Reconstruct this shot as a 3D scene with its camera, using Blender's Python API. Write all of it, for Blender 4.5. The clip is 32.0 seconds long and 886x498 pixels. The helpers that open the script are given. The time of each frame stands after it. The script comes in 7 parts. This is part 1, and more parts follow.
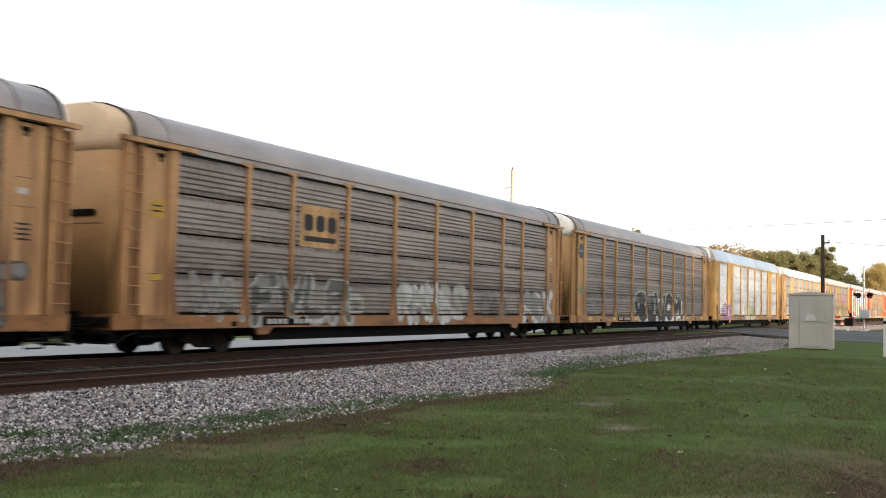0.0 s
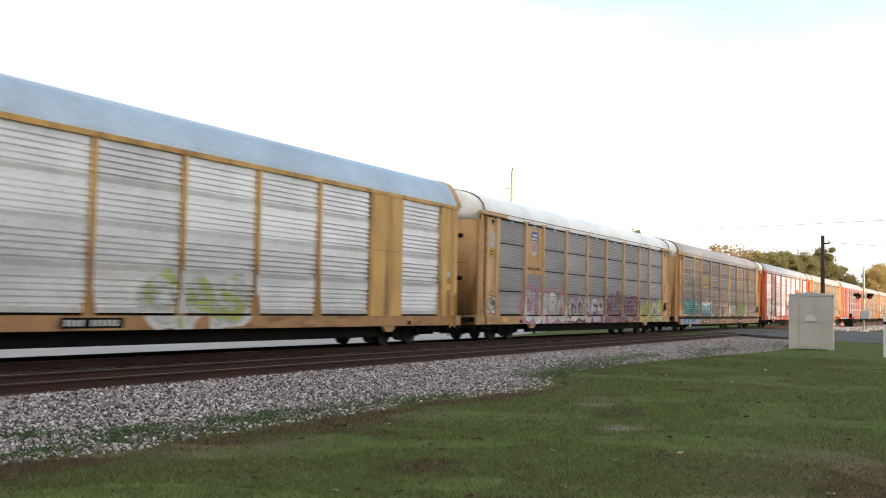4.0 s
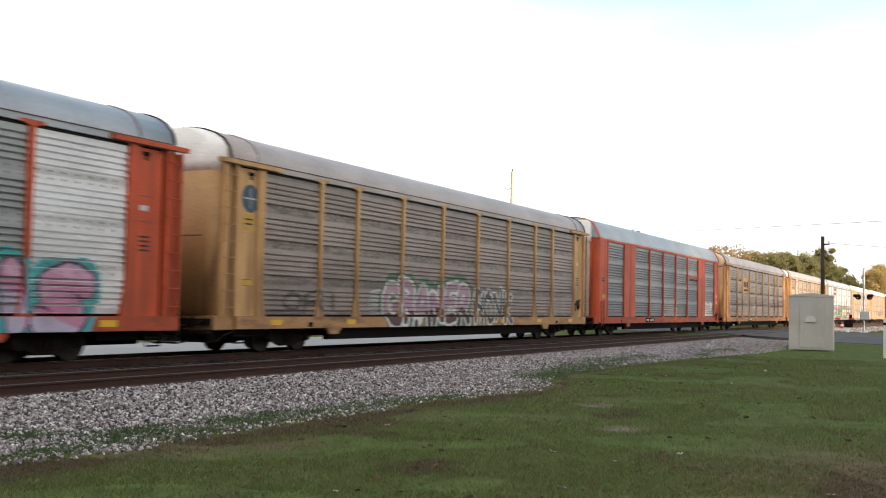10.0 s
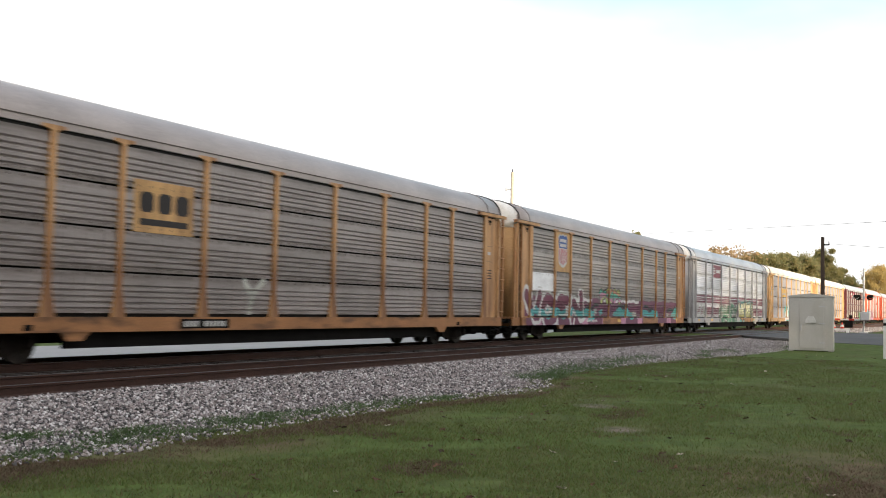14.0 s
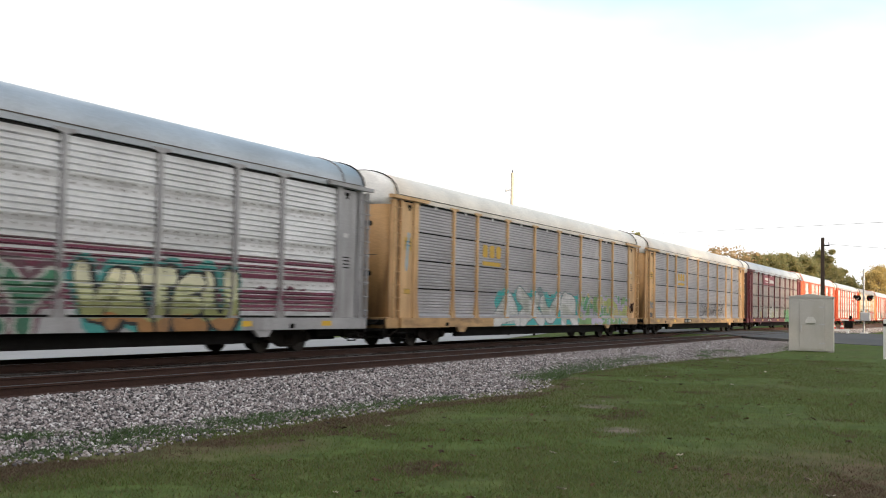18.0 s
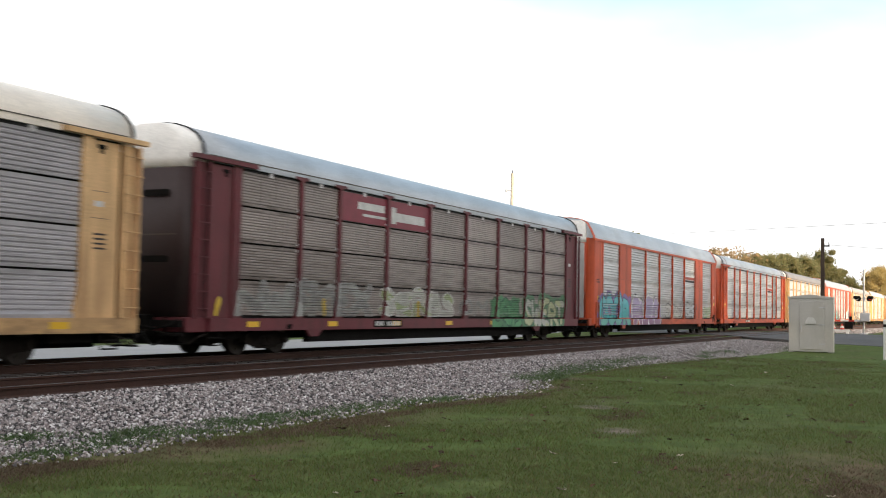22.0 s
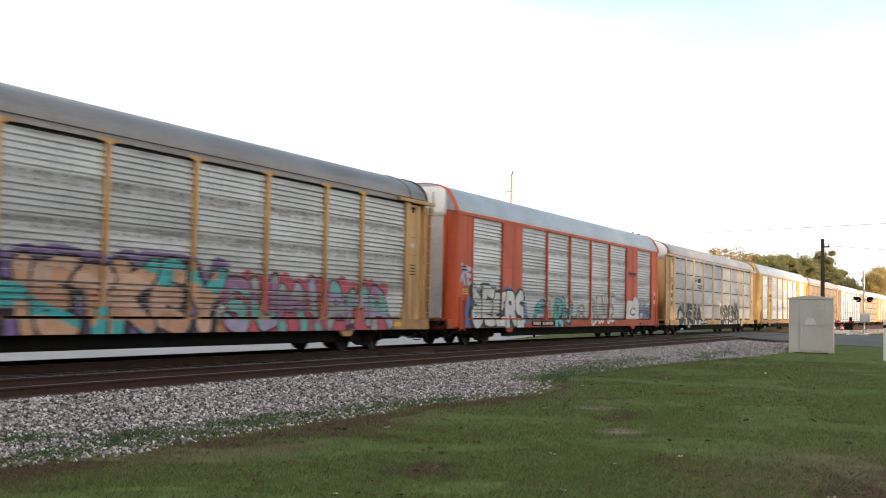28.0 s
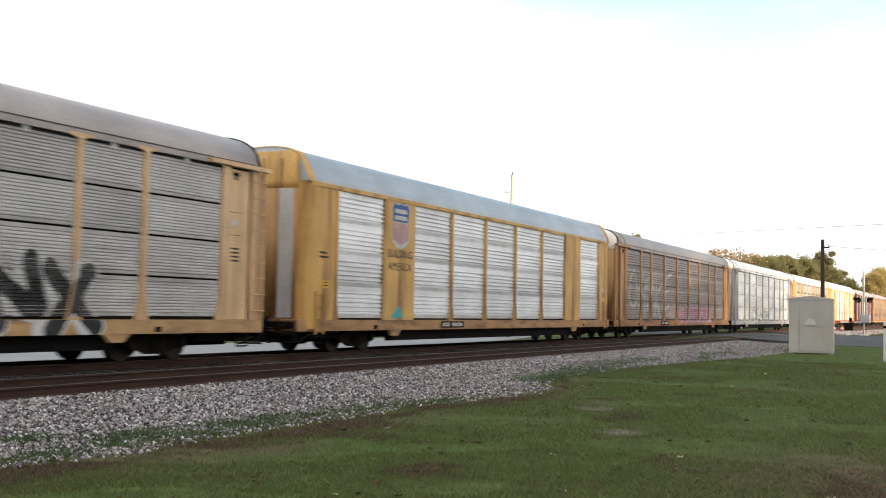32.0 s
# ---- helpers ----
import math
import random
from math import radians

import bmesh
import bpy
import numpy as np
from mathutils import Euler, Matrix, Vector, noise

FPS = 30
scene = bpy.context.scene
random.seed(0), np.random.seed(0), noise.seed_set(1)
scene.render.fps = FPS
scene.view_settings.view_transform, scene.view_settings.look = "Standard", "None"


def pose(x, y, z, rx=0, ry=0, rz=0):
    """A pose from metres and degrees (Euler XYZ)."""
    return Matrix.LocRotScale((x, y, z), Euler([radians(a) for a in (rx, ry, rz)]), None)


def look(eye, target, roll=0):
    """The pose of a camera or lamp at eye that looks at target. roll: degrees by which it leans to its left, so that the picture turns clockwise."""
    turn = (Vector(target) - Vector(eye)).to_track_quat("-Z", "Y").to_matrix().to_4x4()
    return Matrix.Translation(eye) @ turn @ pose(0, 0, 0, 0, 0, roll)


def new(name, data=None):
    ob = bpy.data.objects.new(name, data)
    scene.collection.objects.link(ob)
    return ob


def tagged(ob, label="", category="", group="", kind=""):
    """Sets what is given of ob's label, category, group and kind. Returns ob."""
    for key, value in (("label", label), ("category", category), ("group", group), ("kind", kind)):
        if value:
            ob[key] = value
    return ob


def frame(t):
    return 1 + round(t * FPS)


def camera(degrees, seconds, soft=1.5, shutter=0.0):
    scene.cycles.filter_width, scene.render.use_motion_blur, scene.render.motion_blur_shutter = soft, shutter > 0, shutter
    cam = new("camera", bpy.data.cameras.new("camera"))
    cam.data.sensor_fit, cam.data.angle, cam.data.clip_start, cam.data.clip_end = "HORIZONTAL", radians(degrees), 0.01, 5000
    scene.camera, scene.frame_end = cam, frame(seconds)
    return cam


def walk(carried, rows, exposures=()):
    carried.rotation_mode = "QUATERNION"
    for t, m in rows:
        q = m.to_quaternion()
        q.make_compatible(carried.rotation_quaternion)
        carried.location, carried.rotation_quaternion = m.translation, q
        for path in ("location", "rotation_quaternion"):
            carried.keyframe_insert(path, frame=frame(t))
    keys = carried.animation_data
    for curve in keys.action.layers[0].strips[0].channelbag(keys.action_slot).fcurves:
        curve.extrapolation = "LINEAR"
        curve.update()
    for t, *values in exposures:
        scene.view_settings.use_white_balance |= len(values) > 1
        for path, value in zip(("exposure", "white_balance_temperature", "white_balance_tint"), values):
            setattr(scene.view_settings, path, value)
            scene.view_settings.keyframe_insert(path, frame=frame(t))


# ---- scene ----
cam = camera(44.74, 32.0, soft=1.0, shutter=0.34)
EYE = (0.0, 0.0, 1.29)
YAW, ROLL = radians(26.66), 1.107


def view(pitch):
    p = radians(pitch)
    way = Vector((math.cos(YAW) * math.cos(p), math.sin(YAW) * math.cos(p), math.sin(p)))
    return look(EYE, Vector(EYE) + way * 50, ROLL)


walk(cam, [(0.0, view(3.014)), (8.0, view(3.074)), (16.0, view(3.134)), (24.0, view(3.195)), (32.0, view(3.255))])

# ---- world, sun, exposure ----
SUN_WAY = Vector((0.34, 1.0, -0.135)).normalized()
world = bpy.data.worlds.new("evening_sky")
scene.world = world
world.use_nodes = True
wn, wl = world.node_tree.nodes, world.node_tree.links
wn.clear()
w_out, w_bg = wn.new("ShaderNodeOutputWorld"), wn.new("ShaderNodeBackground")
w_sky = wn.new("ShaderNodeTexSky")
w_sky.sky_type, w_sky.sun_disc = "NISHITA", False
w_sky.sun_elevation = math.asin(-SUN_WAY.z)
w_sky.sun_rotation = math.atan2(-SUN_WAY.x, -SUN_WAY.y)
w_sky.air_density, w_sky.dust_density, w_sky.ozone_density = 1.0, 1.5, 1.5
w_co, w_map, w_noise = wn.new("ShaderNodeTexCoord"), wn.new("ShaderNodeMapping"), wn.new("ShaderNodeTexNoise")
w_map.inputs["Scale"].default_value = (1.0, 1.0, 3.0)
w_noise.inputs["Scale"].default_value, w_noise.inputs["Detail"].default_value = 2.2, 5.0
w_dot, w_add, w_ramp, w_mix = wn.new("ShaderNodeVectorMath"), wn.new("ShaderNodeMath"), wn.new("ShaderNodeMapRange"), wn.new("ShaderNodeMix")
w_dot.operation, w_add.operation = "DOT_PRODUCT", "MULTIPLY_ADD"
w_dot.inputs[1].default_value = Vector((0.70, 0.05, 0.71)).normalized()
w_add.inputs[1].default_value = 0.15
# cloud thins out towards the south-east, where the evening sky is clear
w_ramp.inputs["From Min"].default_value, w_ramp.inputs["From Max"].default_value = 0.885, 0.975
w_ramp.inputs["To Min"].default_value, w_ramp.inputs["To Max"].default_value = 1.0, 0.08
w_mix.data_type = "RGBA"
w_mix.inputs[7].default_value = (15.0, 14.9, 14.9, 1)
w_bg.inputs["Strength"].default_value = 0.06
wl.new(w_co.outputs["Generated"], w_map.inputs["Vector"])
wl.new(w_map.outputs["Vector"], w_noise.inputs["Vector"])
wl.new(w_co.outputs["Generated"], w_dot.inputs[0])
wl.new(w_noise.outputs["Fac"], w_add.inputs[0])
wl.new(w_dot.outputs["Value"], w_add.inputs[2])
wl.new(w_add.outputs[0], w_ramp.inputs["Value"])
wl.new(w_ramp.outputs[0], w_mix.inputs[0])
w_gain = wn.new("ShaderNodeVectorMath")
w_gain.operation = "MULTIPLY"
w_gain.inputs[1].default_value = (2.4, 4.5, 4.7)
wl.new(w_sky.outputs["Color"], w_gain.inputs[0])
wl.new(w_gain.outputs[0], w_mix.inputs[6])
wl.new(w_mix.outputs[2], w_bg.inputs["Color"])
wl.new(w_bg.outputs["Background"], w_out.inputs["Surface"])
sun = new("sun", bpy.data.lights.new("sun", "SUN"))
sun.data.energy, sun.data.angle, sun.data.color = 5.0, radians(0.9), (1.0, 0.79, 0.52)
sun.matrix_world = look((0, -60, 40), Vector((0, -60, 40)) + SUN_WAY)
scene.view_settings.exposure = 0.52


# ---- materials ----
def material(name, colour, rough=0.7, metal=0.0, vary=0.25, scale=3.0, fine=40.0, bump=0.15, bump_scale=60.0,
             stain=None, stain_amount=0.5, stain_scale=(1.0, 1.0, 1.0), piece=0.0, spec=0.4):
    """A painted or mineral surface: two scales of tone, stains of their own colour, fine relief, a tone of its own for each piece."""
    m = bpy.data.materials.new(name)
    m.use_nodes = True
    n, l = m.node_tree.nodes, m.node_tree.links
    b = n["Principled BSDF"]
    b.inputs["Roughness"].default_value, b.inputs["Metallic"].default_value = rough, metal
    b.inputs["Specular IOR Level"].default_value = spec
    co = n.new("ShaderNodeTexCoord")
    big, small = n.new("ShaderNodeTexNoise"), n.new("ShaderNodeTexNoise")
    big.inputs["Scale"].default_value, big.inputs["Detail"].default_value = scale, 4
    small.inputs["Scale"].default_value, small.inputs["Detail"].default_value = fine, 3
    add = n.new("ShaderNodeMath")
    add.operation = "ADD"
    rng = n.new("ShaderNodeMapRange")
    rng.inputs["From Min"].default_value, rng.inputs["From Max"].default_value = 0.7, 1.3
    rng.inputs["To Min"].default_value, rng.inputs["To Max"].default_value = 1 - vary, 1 + vary
    l.new(co.outputs["Object"], big.inputs["Vector"])
    l.new(co.outputs["Object"], small.inputs["Vector"])
    l.new(big.outputs["Fac"], add.inputs[0])
    l.new(small.outputs["Fac"], add.inputs[1])
    l.new(add.outputs[0], rng.inputs["Value"])
    tone = rng.outputs[0]
    if piece:
        info, pr, mul = n.new("ShaderNodeObjectInfo"), n.new("ShaderNodeMapRange"), n.new("ShaderNodeMath")
        pr.inputs["To Min"].default_value, pr.inputs["To Max"].default_value = 1 - piece, 1 + piece
        mul.operation = "MULTIPLY"
        l.new(info.outputs["Random"], pr.inputs["Value"])
        l.new(pr.outputs[0], mul.inputs[0])
        l.new(tone, mul.inputs[1])
        tone = mul.outputs[0]
    sc = n.new("ShaderNodeVectorMath")
    sc.operation = "SCALE"
    sc.inputs[0].default_value = colour[:3]
    l.new(tone, sc.inputs["Scale"])
    col = sc.outputs[0]
    if stain:
        mp, sn, sr, mx = n.new("ShaderNodeMapping"), n.new("ShaderNodeTexNoise"), n.new("ShaderNodeMapRange"), n.new("ShaderNodeMix")
        mp.inputs["Scale"].default_value = stain_scale
        sn.inputs["Scale"].default_value, sn.inputs["Detail"].default_value = 1.0, 6
        sr.inputs["From Min"].default_value, sr.inputs["From Max"].default_value = 0.48, 0.72
        sr.inputs["To Max"].default_value = stain_amount
        mx.data_type = "RGBA"
        mx.inputs[7].default_value = (*stain, 1)
        l.new(co.outputs["Object"], mp.inputs["Vector"])
        l.new(mp.outputs[0], sn.inputs["Vector"])
        l.new(sn.outputs["Fac"], sr.inputs["Value"])
        l.new(sr.outputs[0], mx.inputs[0])
        l.new(col, mx.inputs[6])
        col = mx.outputs[2]
    l.new(col, b.inputs["Base Color"])
    if bump:
        bn, bp = n.new("ShaderNodeTexNoise"), n.new("ShaderNodeBump")
        bn.inputs["Scale"].default_value, bn.inputs["Detail"].default_value = bump_scale, 4
        bp.inputs["Strength"].default_value, bp.inputs["Distance"].default_value = bump, 0.02
        l.new(co.outputs["Object"], bn.inputs["Vector"])
        l.new(bn.outputs["Fac"], bp.inputs["Height"])
        l.new(bp.outputs[0], b.inputs["Normal"])
    return m


GRIME = (0.05, 0.045, 0.04)
STREAK = (2.2, 2.2, 0.35)


def paint(name, colour, stain=GRIME, amount=0.55, rough=0.55, piece=0.0):
    return material(name, colour, rough, 0.0, 0.22, 0.8, 25.0, 0.06, 50.0, stain, amount, STREAK, piece)


def sill_paint(name, colour, stain, amount):
    """Paint of a sill: long blotches of rust and dirt along it."""
    return material(name, colour, 0.6, 0.0, 0.25, 1.2, 25.0, 0.08, 50.0, stain, amount, (0.9, 0.9, 3.4))


def sheet(name, colour, stain=GRIME, amount=0.5, piece=0.14, rough=0.42, metal=0.1, joint=0.0):
    m = material(name, colour, rough, metal, 0.2, 0.6, 18.0, 0.05, 40.0, stain, amount, (0.4, 0.4, 2.6), piece, 0.55)
    if joint:
        joint_grime(m, stain, joint)
    return m


def joint_grime(m, stain, amount):
    """Old dirt in smudged runs along the rails where one row of panels meets the next, and thin vertical drips."""
    n, l = m.node_tree.nodes, m.node_tree.links
    b = n["Principled BSDF"]
    before = b.inputs["Base Color"].links[0].from_socket
    co, sep, mp, no = n.new("ShaderNodeTexCoord"), n.new("ShaderNodeSeparateXYZ"), n.new("ShaderNodeMapping"), n.new("ShaderNodeTexNoise")
    l.new(co.outputs["Object"], sep.inputs[0])
    info, shove = n.new("ShaderNodeObjectInfo"), n.new("ShaderNodeVectorMath")
    shove.operation = "ADD"
    l.new(co.outputs["Object"], shove.inputs[0])
    l.new(info.outputs["Location"], shove.inputs[1])
    row, wrap, dist = n.new("ShaderNodeMath"), n.new("ShaderNodeMath"), n.new("ShaderNodeMapRange")
    row.operation, wrap.operation = "SUBTRACT", "PINGPONG"
    row.inputs[1].default_value, wrap.inputs[1].default_value = 0.995, 0.465
    l.new(sep.outputs["Z"], row.inputs[0])
    l.new(row.outputs[0], wrap.inputs[0])
    dist.inputs["From Min"].default_value, dist.inputs["From Max"].default_value = 0.10, 0.15
    dist.inputs["To Min"].default_value, dist.inputs["To Max"].default_value = 1.0, 0.0
    l.new(wrap.outputs[0], dist.inputs["Value"])
    mp.inputs["Scale"].default_value = (1.1, 1.0, 5.0)
    no.inputs["Scale"].default_value, no.inputs["Detail"].default_value = 1.6, 5
    l.new(shove.outputs[0], mp.inputs["Vector"])
    l.new(mp.outputs[0], no.inputs["Vector"])
    lim, mul = n.new("ShaderNodeMapRange"), n.new("ShaderNodeMath")
    lim.inputs["From Min"].default_value, lim.inputs["From Max"].default_value = 0.34, 0.62
    lim.inputs["To Min"].default_value, lim.inputs["To Max"].default_value = 0.25 * amount, amount
    mul.operation = "MULTIPLY"
    l.new(no.outputs["Fac"], lim.inputs["Value"])
    l.new(lim.outputs[0], mul.inputs[0])
    l.new(dist.outputs[0], mul.inputs[1])
    mp2, no2, drip, top = n.new("ShaderNodeMapping"), n.new("ShaderNodeTexNoise"), n.new("ShaderNodeMapRange"), n.new("ShaderNodeMath")
    mp2.inputs["Scale"].default_value = (7.0, 1.0, 0.5)
    no2.inputs["Scale"].default_value, no2.inputs["Detail"].default_value = 1.0, 4
    drip.inputs["From Min"].default_value, drip.inputs["From Max"].default_value = 0.56, 0.74
    drip.inputs["To Max"].default_value = amount * 0.3
    top.operation = "MAXIMUM"
    l.new(shove.outputs[0], mp2.inputs["Vector"])
    l.new(mp2.outputs[0], no2.inputs["Vector"])
    l.new(no2.outputs["Fac"], drip.inputs["Value"])
    l.new(drip.outputs[0], top.inputs[0])
    l.new(mul.outputs[0], top.inputs[1])
    mx = n.new("ShaderNodeMix")
    mx.data_type = "RGBA"
    mx.inputs[7].default_value = (*stain, 1)
    l.new(top.outputs[0], mx.inputs[0])
    l.new(before, mx.inputs[6])
    l.new(mx.outputs[2], b.inputs["Base Color"])


YELLOW = paint("weathered_yellow_paint", (0.62, 0.365, 0.15), (0.20, 0.10, 0.05), 0.75)
YELLOW_RUSTY = paint("rust_bitten_yellow_paint", (0.60, 0.335, 0.15), (0.20, 0.085, 0.04), 0.9)
YELLOW_PEACH = paint("chalky_peach_yellow_paint", (0.76, 0.52, 0.30), (0.42, 0.24, 0.12), 0.55)
YELLOW_PALE = paint("sun_bleached_yellow_paint", (0.70, 0.45, 0.225), (0.34, 0.18, 0.08), 0.6)
YELLOW_FRESH = paint("bright_yellow_paint", (0.67, 0.40, 0.125), (0.22, 0.10, 0.04), 0.8)
ORANGE = paint("weathered_orange_paint", (0.57, 0.09, 0.03), (0.20, 0.045, 0.02), 0.65)
MAROON = paint("dark_maroon_paint", (0.135, 0.024, 0.032), (0.05, 0.02, 0.02), 0.5)
SILVER_BODY = paint("silver_grey_paint", (0.40, 0.39, 0.40), (0.16, 0.14, 0.13), 0.5)
SILL_YELLOW = sill_paint("rust_grimed_yellow_sill", (0.44, 0.24, 0.105), (0.09, 0.05, 0.032), 0.95)
SILL_GRIMY = sill_paint("grime_brown_sill", (0.27, 0.155, 0.08), (0.05, 0.034, 0.027), 0.95)
SILL_RUSTY = sill_paint("rust_brown_sill", (0.36, 0.165, 0.065), (0.055, 0.033, 0.025), 0.95)
SILL_PALE = sill_paint("worn_pale_yellow_sill", (0.52, 0.32, 0.15), (0.12, 0.07, 0.045), 0.85)
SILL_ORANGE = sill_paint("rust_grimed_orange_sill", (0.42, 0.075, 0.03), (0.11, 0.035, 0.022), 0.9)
PANEL_GREY = sheet("grey_galvanised_sheet", (0.42, 0.42, 0.425), (0.12, 0.11, 0.105), 0.45, joint=0.6)
PANEL_MID = sheet("slate_grey_sheet", (0.35, 0.34, 0.345), (0.12, 0.11, 0.105), 0.4, joint=0.4)
PANEL_DARK = sheet("brown_grey_weathered_sheet", (0.335, 0.278, 0.256), (0.085, 0.066, 0.055), 0.5, joint=0.75)
PANEL_UMBER = sheet("dark_umber_sheet", (0.275, 0.227, 0.208), (0.05, 0.042, 0.035), 0.5, joint=0.8)
PANEL_SILVER = sheet("bright_silver_sheet", (0.88, 0.885, 0.91), (0.42, 0.40, 0.41), 0.45, rough=0.34, metal=0.3, joint=0.2)
PANEL_LIGHT = sheet("light_grey_sheet", (0.82, 0.82, 0.84), (0.33, 0.30, 0.30), 0.45, rough=0.36, metal=0.26, joint=0.45)
PANEL_PEWTER = sheet("pewter_grey_sheet", (0.635, 0.645, 0.66), (0.20, 0.185, 0.18), 0.55, rough=0.38, metal=0.2, joint=0.7)
PANEL_ASH = sheet("ash_grey_sheet", (0.57, 0.555, 0.56), (0.24, 0.215, 0.21), 0.45, joint=0.5)
PANEL_OLIVE = sheet("olive_grey_sheet", (0.370, 0.332, 0.308), (0.10, 0.085, 0.07), 0.5, joint=0.75)
PANEL_FINE = sheet("cool_grey_fine_sheet", (0.43, 0.41, 0.435), (0.16, 0.15, 0.145), 0.4, joint=0.3)
PANEL_TAUPE = sheet("taupe_grey_sheet", (0.335, 0.295, 0.285), (0.11, 0.085, 0.075), 0.55, joint=0.6)
PANEL_SLATE_BLUE = sheet("dark_blue_grey_sheet", (0.23, 0.242, 0.262), (0.44, 0.455, 0.47), 0.22, joint=0.6)
PANEL_STEEL = sheet("blue_grey_sheet", (0.34, 0.365, 0.37), (0.50, 0.51, 0.52), 0.35, joint=0.6)
PANEL_STREAKED = sheet("rusty_streaked_sheet", (0.345, 0.295, 0.277), (0.085, 0.06, 0.05), 0.7, joint=0.8)
ROOF_GREY = sheet("grey_roof_sheet", (0.405, 0.35, 0.335), (0.27, 0.22, 0.205), 0.35, metal=0.05)
ROOF_DARK = sheet("dark_grey_roof_sheet", (0.27, 0.245, 0.24), (0.14, 0.11, 0.10), 0.5, metal=0.25)
ROOF_WHITE = sheet("white_roof_sheet", (0.86, 0.855, 0.86), (0.70, 0.67, 0.64), 0.25, metal=0.0)
ROOF_CREAM = sheet("cream_roof_sheet", (0.83, 0.75, 0.655), (0.66, 0.56, 0.47), 0.25, metal=0.0)
ROOF_BLUE = sheet("pale_blue_grey_roof_sheet", (0.42, 0.45, 0.49), (0.31, 0.32, 0.34), 0.4, metal=0.25)
ROOF_SKY = sheet("light_blue_roof_sheet", (0.50, 0.60, 0.72), (0.42, 0.5, 0.6), 0.3, metal=0.25)
PEACH_END = paint("peach_end_paint", (0.70, 0.50, 0.33), (0.36, 0.24, 0.15), 0.6)
END_STRIP = paint("streaked_galvanised_strip", (0.55, 0.54, 0.53), (0.20, 0.18, 0.165), 0.8, 0.45)
# End doors: body colours darkened for the shade between cars, with brown stains.
END_YELLOW = paint("shade_darkened_grimy_yellow_end", (0.47, 0.27, 0.115), (0.13, 0.065, 0.035), 0.95)
END_ORANGE = paint("shade_darkened_grimy_orange_end", (0.44, 0.07, 0.026), (0.12, 0.035, 0.022), 0.9)
# Darker copy of the galvanised strip, painted as it looks in shade.
END_SHADOW_STRIP = paint("shaded_galvanised_strip", (0.20, 0.19, 0.18), (0.08, 0.07, 0.065), 0.7)
# Much darker than the maroon of the sides.
BLACKISH_MAROON = paint("blackish_maroon_end_paint", (0.035, 0.018, 0.018), GRIME, 0.5)
CREAM = paint("cream_end_paint", (0.88, 0.85, 0.81), (0.52, 0.43, 0.35), 0.45)
BLACK_IRON = material("grimy_black_iron", (0.0095, 0.0085, 0.008), 0.9, 0.0, 0.3, 2.0, 30.0, 0.2, spec=0.12)
# Near-black that paints in the shade of gaps and the car's inside.
SHADE_BLACK = material("near_black_shade", (0.012, 0.012, 0.012), 0.9, 0.0, 0.2, 2.0, 20.0, 0.0)
TRUCK_IRON = material("dusty_brown_cast_iron", (0.017, 0.013, 0.011), 0.9, 0.0, 0.3, 3.0, 30.0, 0.3, spec=0.15)
WHEEL_STEEL = material("worn_wheel_steel", (0.04, 0.033, 0.029), 0.6, 0.2, 0.25, 4.0, 30.0, 0.1, spec=0.2)
RAIL_RUST = material("rusty_rail_steel", (0.050, 0.022, 0.015), 0.8, 0.0, 0.25, 1.5, 40.0, 0.3)
RAIL_HEAD = material("polished_rail_head", (0.10, 0.085, 0.08), 0.45, 0.6, 0.2, 2.0, 50.0, 0.05)
TIE_WOOD = material("creosoted_timber", (0.03, 0.022, 0.018), 0.9, 0.0, 0.35, 2.0, 30.0, 0.4, 30.0, piece=0.3)
BALLAST_BED = material("ballast_bed", (0.078, 0.068, 0.066), 0.9, 0.0, 0.5, 4.0, 28.0, 0.9, 22.0)


def stone_material(name, colours, thin=0.0):
    m = bpy.data.materials.new(name)
    m.use_nodes = True
    n, l = m.node_tree.nodes, m.node_tree.links
    b = n["Principled BSDF"]
    b.inputs["Roughness"].default_value = 0.9
    geo, ramp, co, no, mul = (n.new("ShaderNodeNewGeometry"), n.new("ShaderNodeValToRGB"), n.new("ShaderNodeTexCoord"),
                              n.new("ShaderNodeTexNoise"), n.new("ShaderNodeMix"))
    r = ramp.color_ramp
    r.interpolation = "LINEAR" if thin else "CONSTANT"
    while len(r.elements) < len(colours):
        r.elements.new(0.5)
    for i, c in enumerate(colours):
        r.elements[i].position, r.elements[i].color = i / (len(colours) - (1 if thin else 0)), (*c, 1)
    no.inputs["Scale"].default_value = 30.0
    mul.data_type, mul.blend_type = "RGBA", "MULTIPLY"
    mul.inputs[0].default_value = 0.25 if thin else 0.5
    l.new(geo.outputs["Random Per Island"], ramp.inputs["Fac"])
    l.new(co.outputs["Object"], no.inputs["Vector"])
    l.new(ramp.outputs["Color"], mul.inputs[6])
    l.new(no.outputs["Fac"], mul.inputs[7])
    l.new(mul.outputs[2], b.inputs["Base Color"])
    if thin:
        glow, both = n.new("ShaderNodeBsdfTranslucent"), n.new("ShaderNodeMixShader")
        both.inputs[0].default_value = thin
        l.new(mul.outputs[2], glow.inputs["Color"])
        l.new(b.outputs[0], both.inputs[1])
        l.new(glow.outputs[0], both.inputs[2])
        l.new(both.outputs[0], n["Material Output"].inputs["Surface"])
    return m


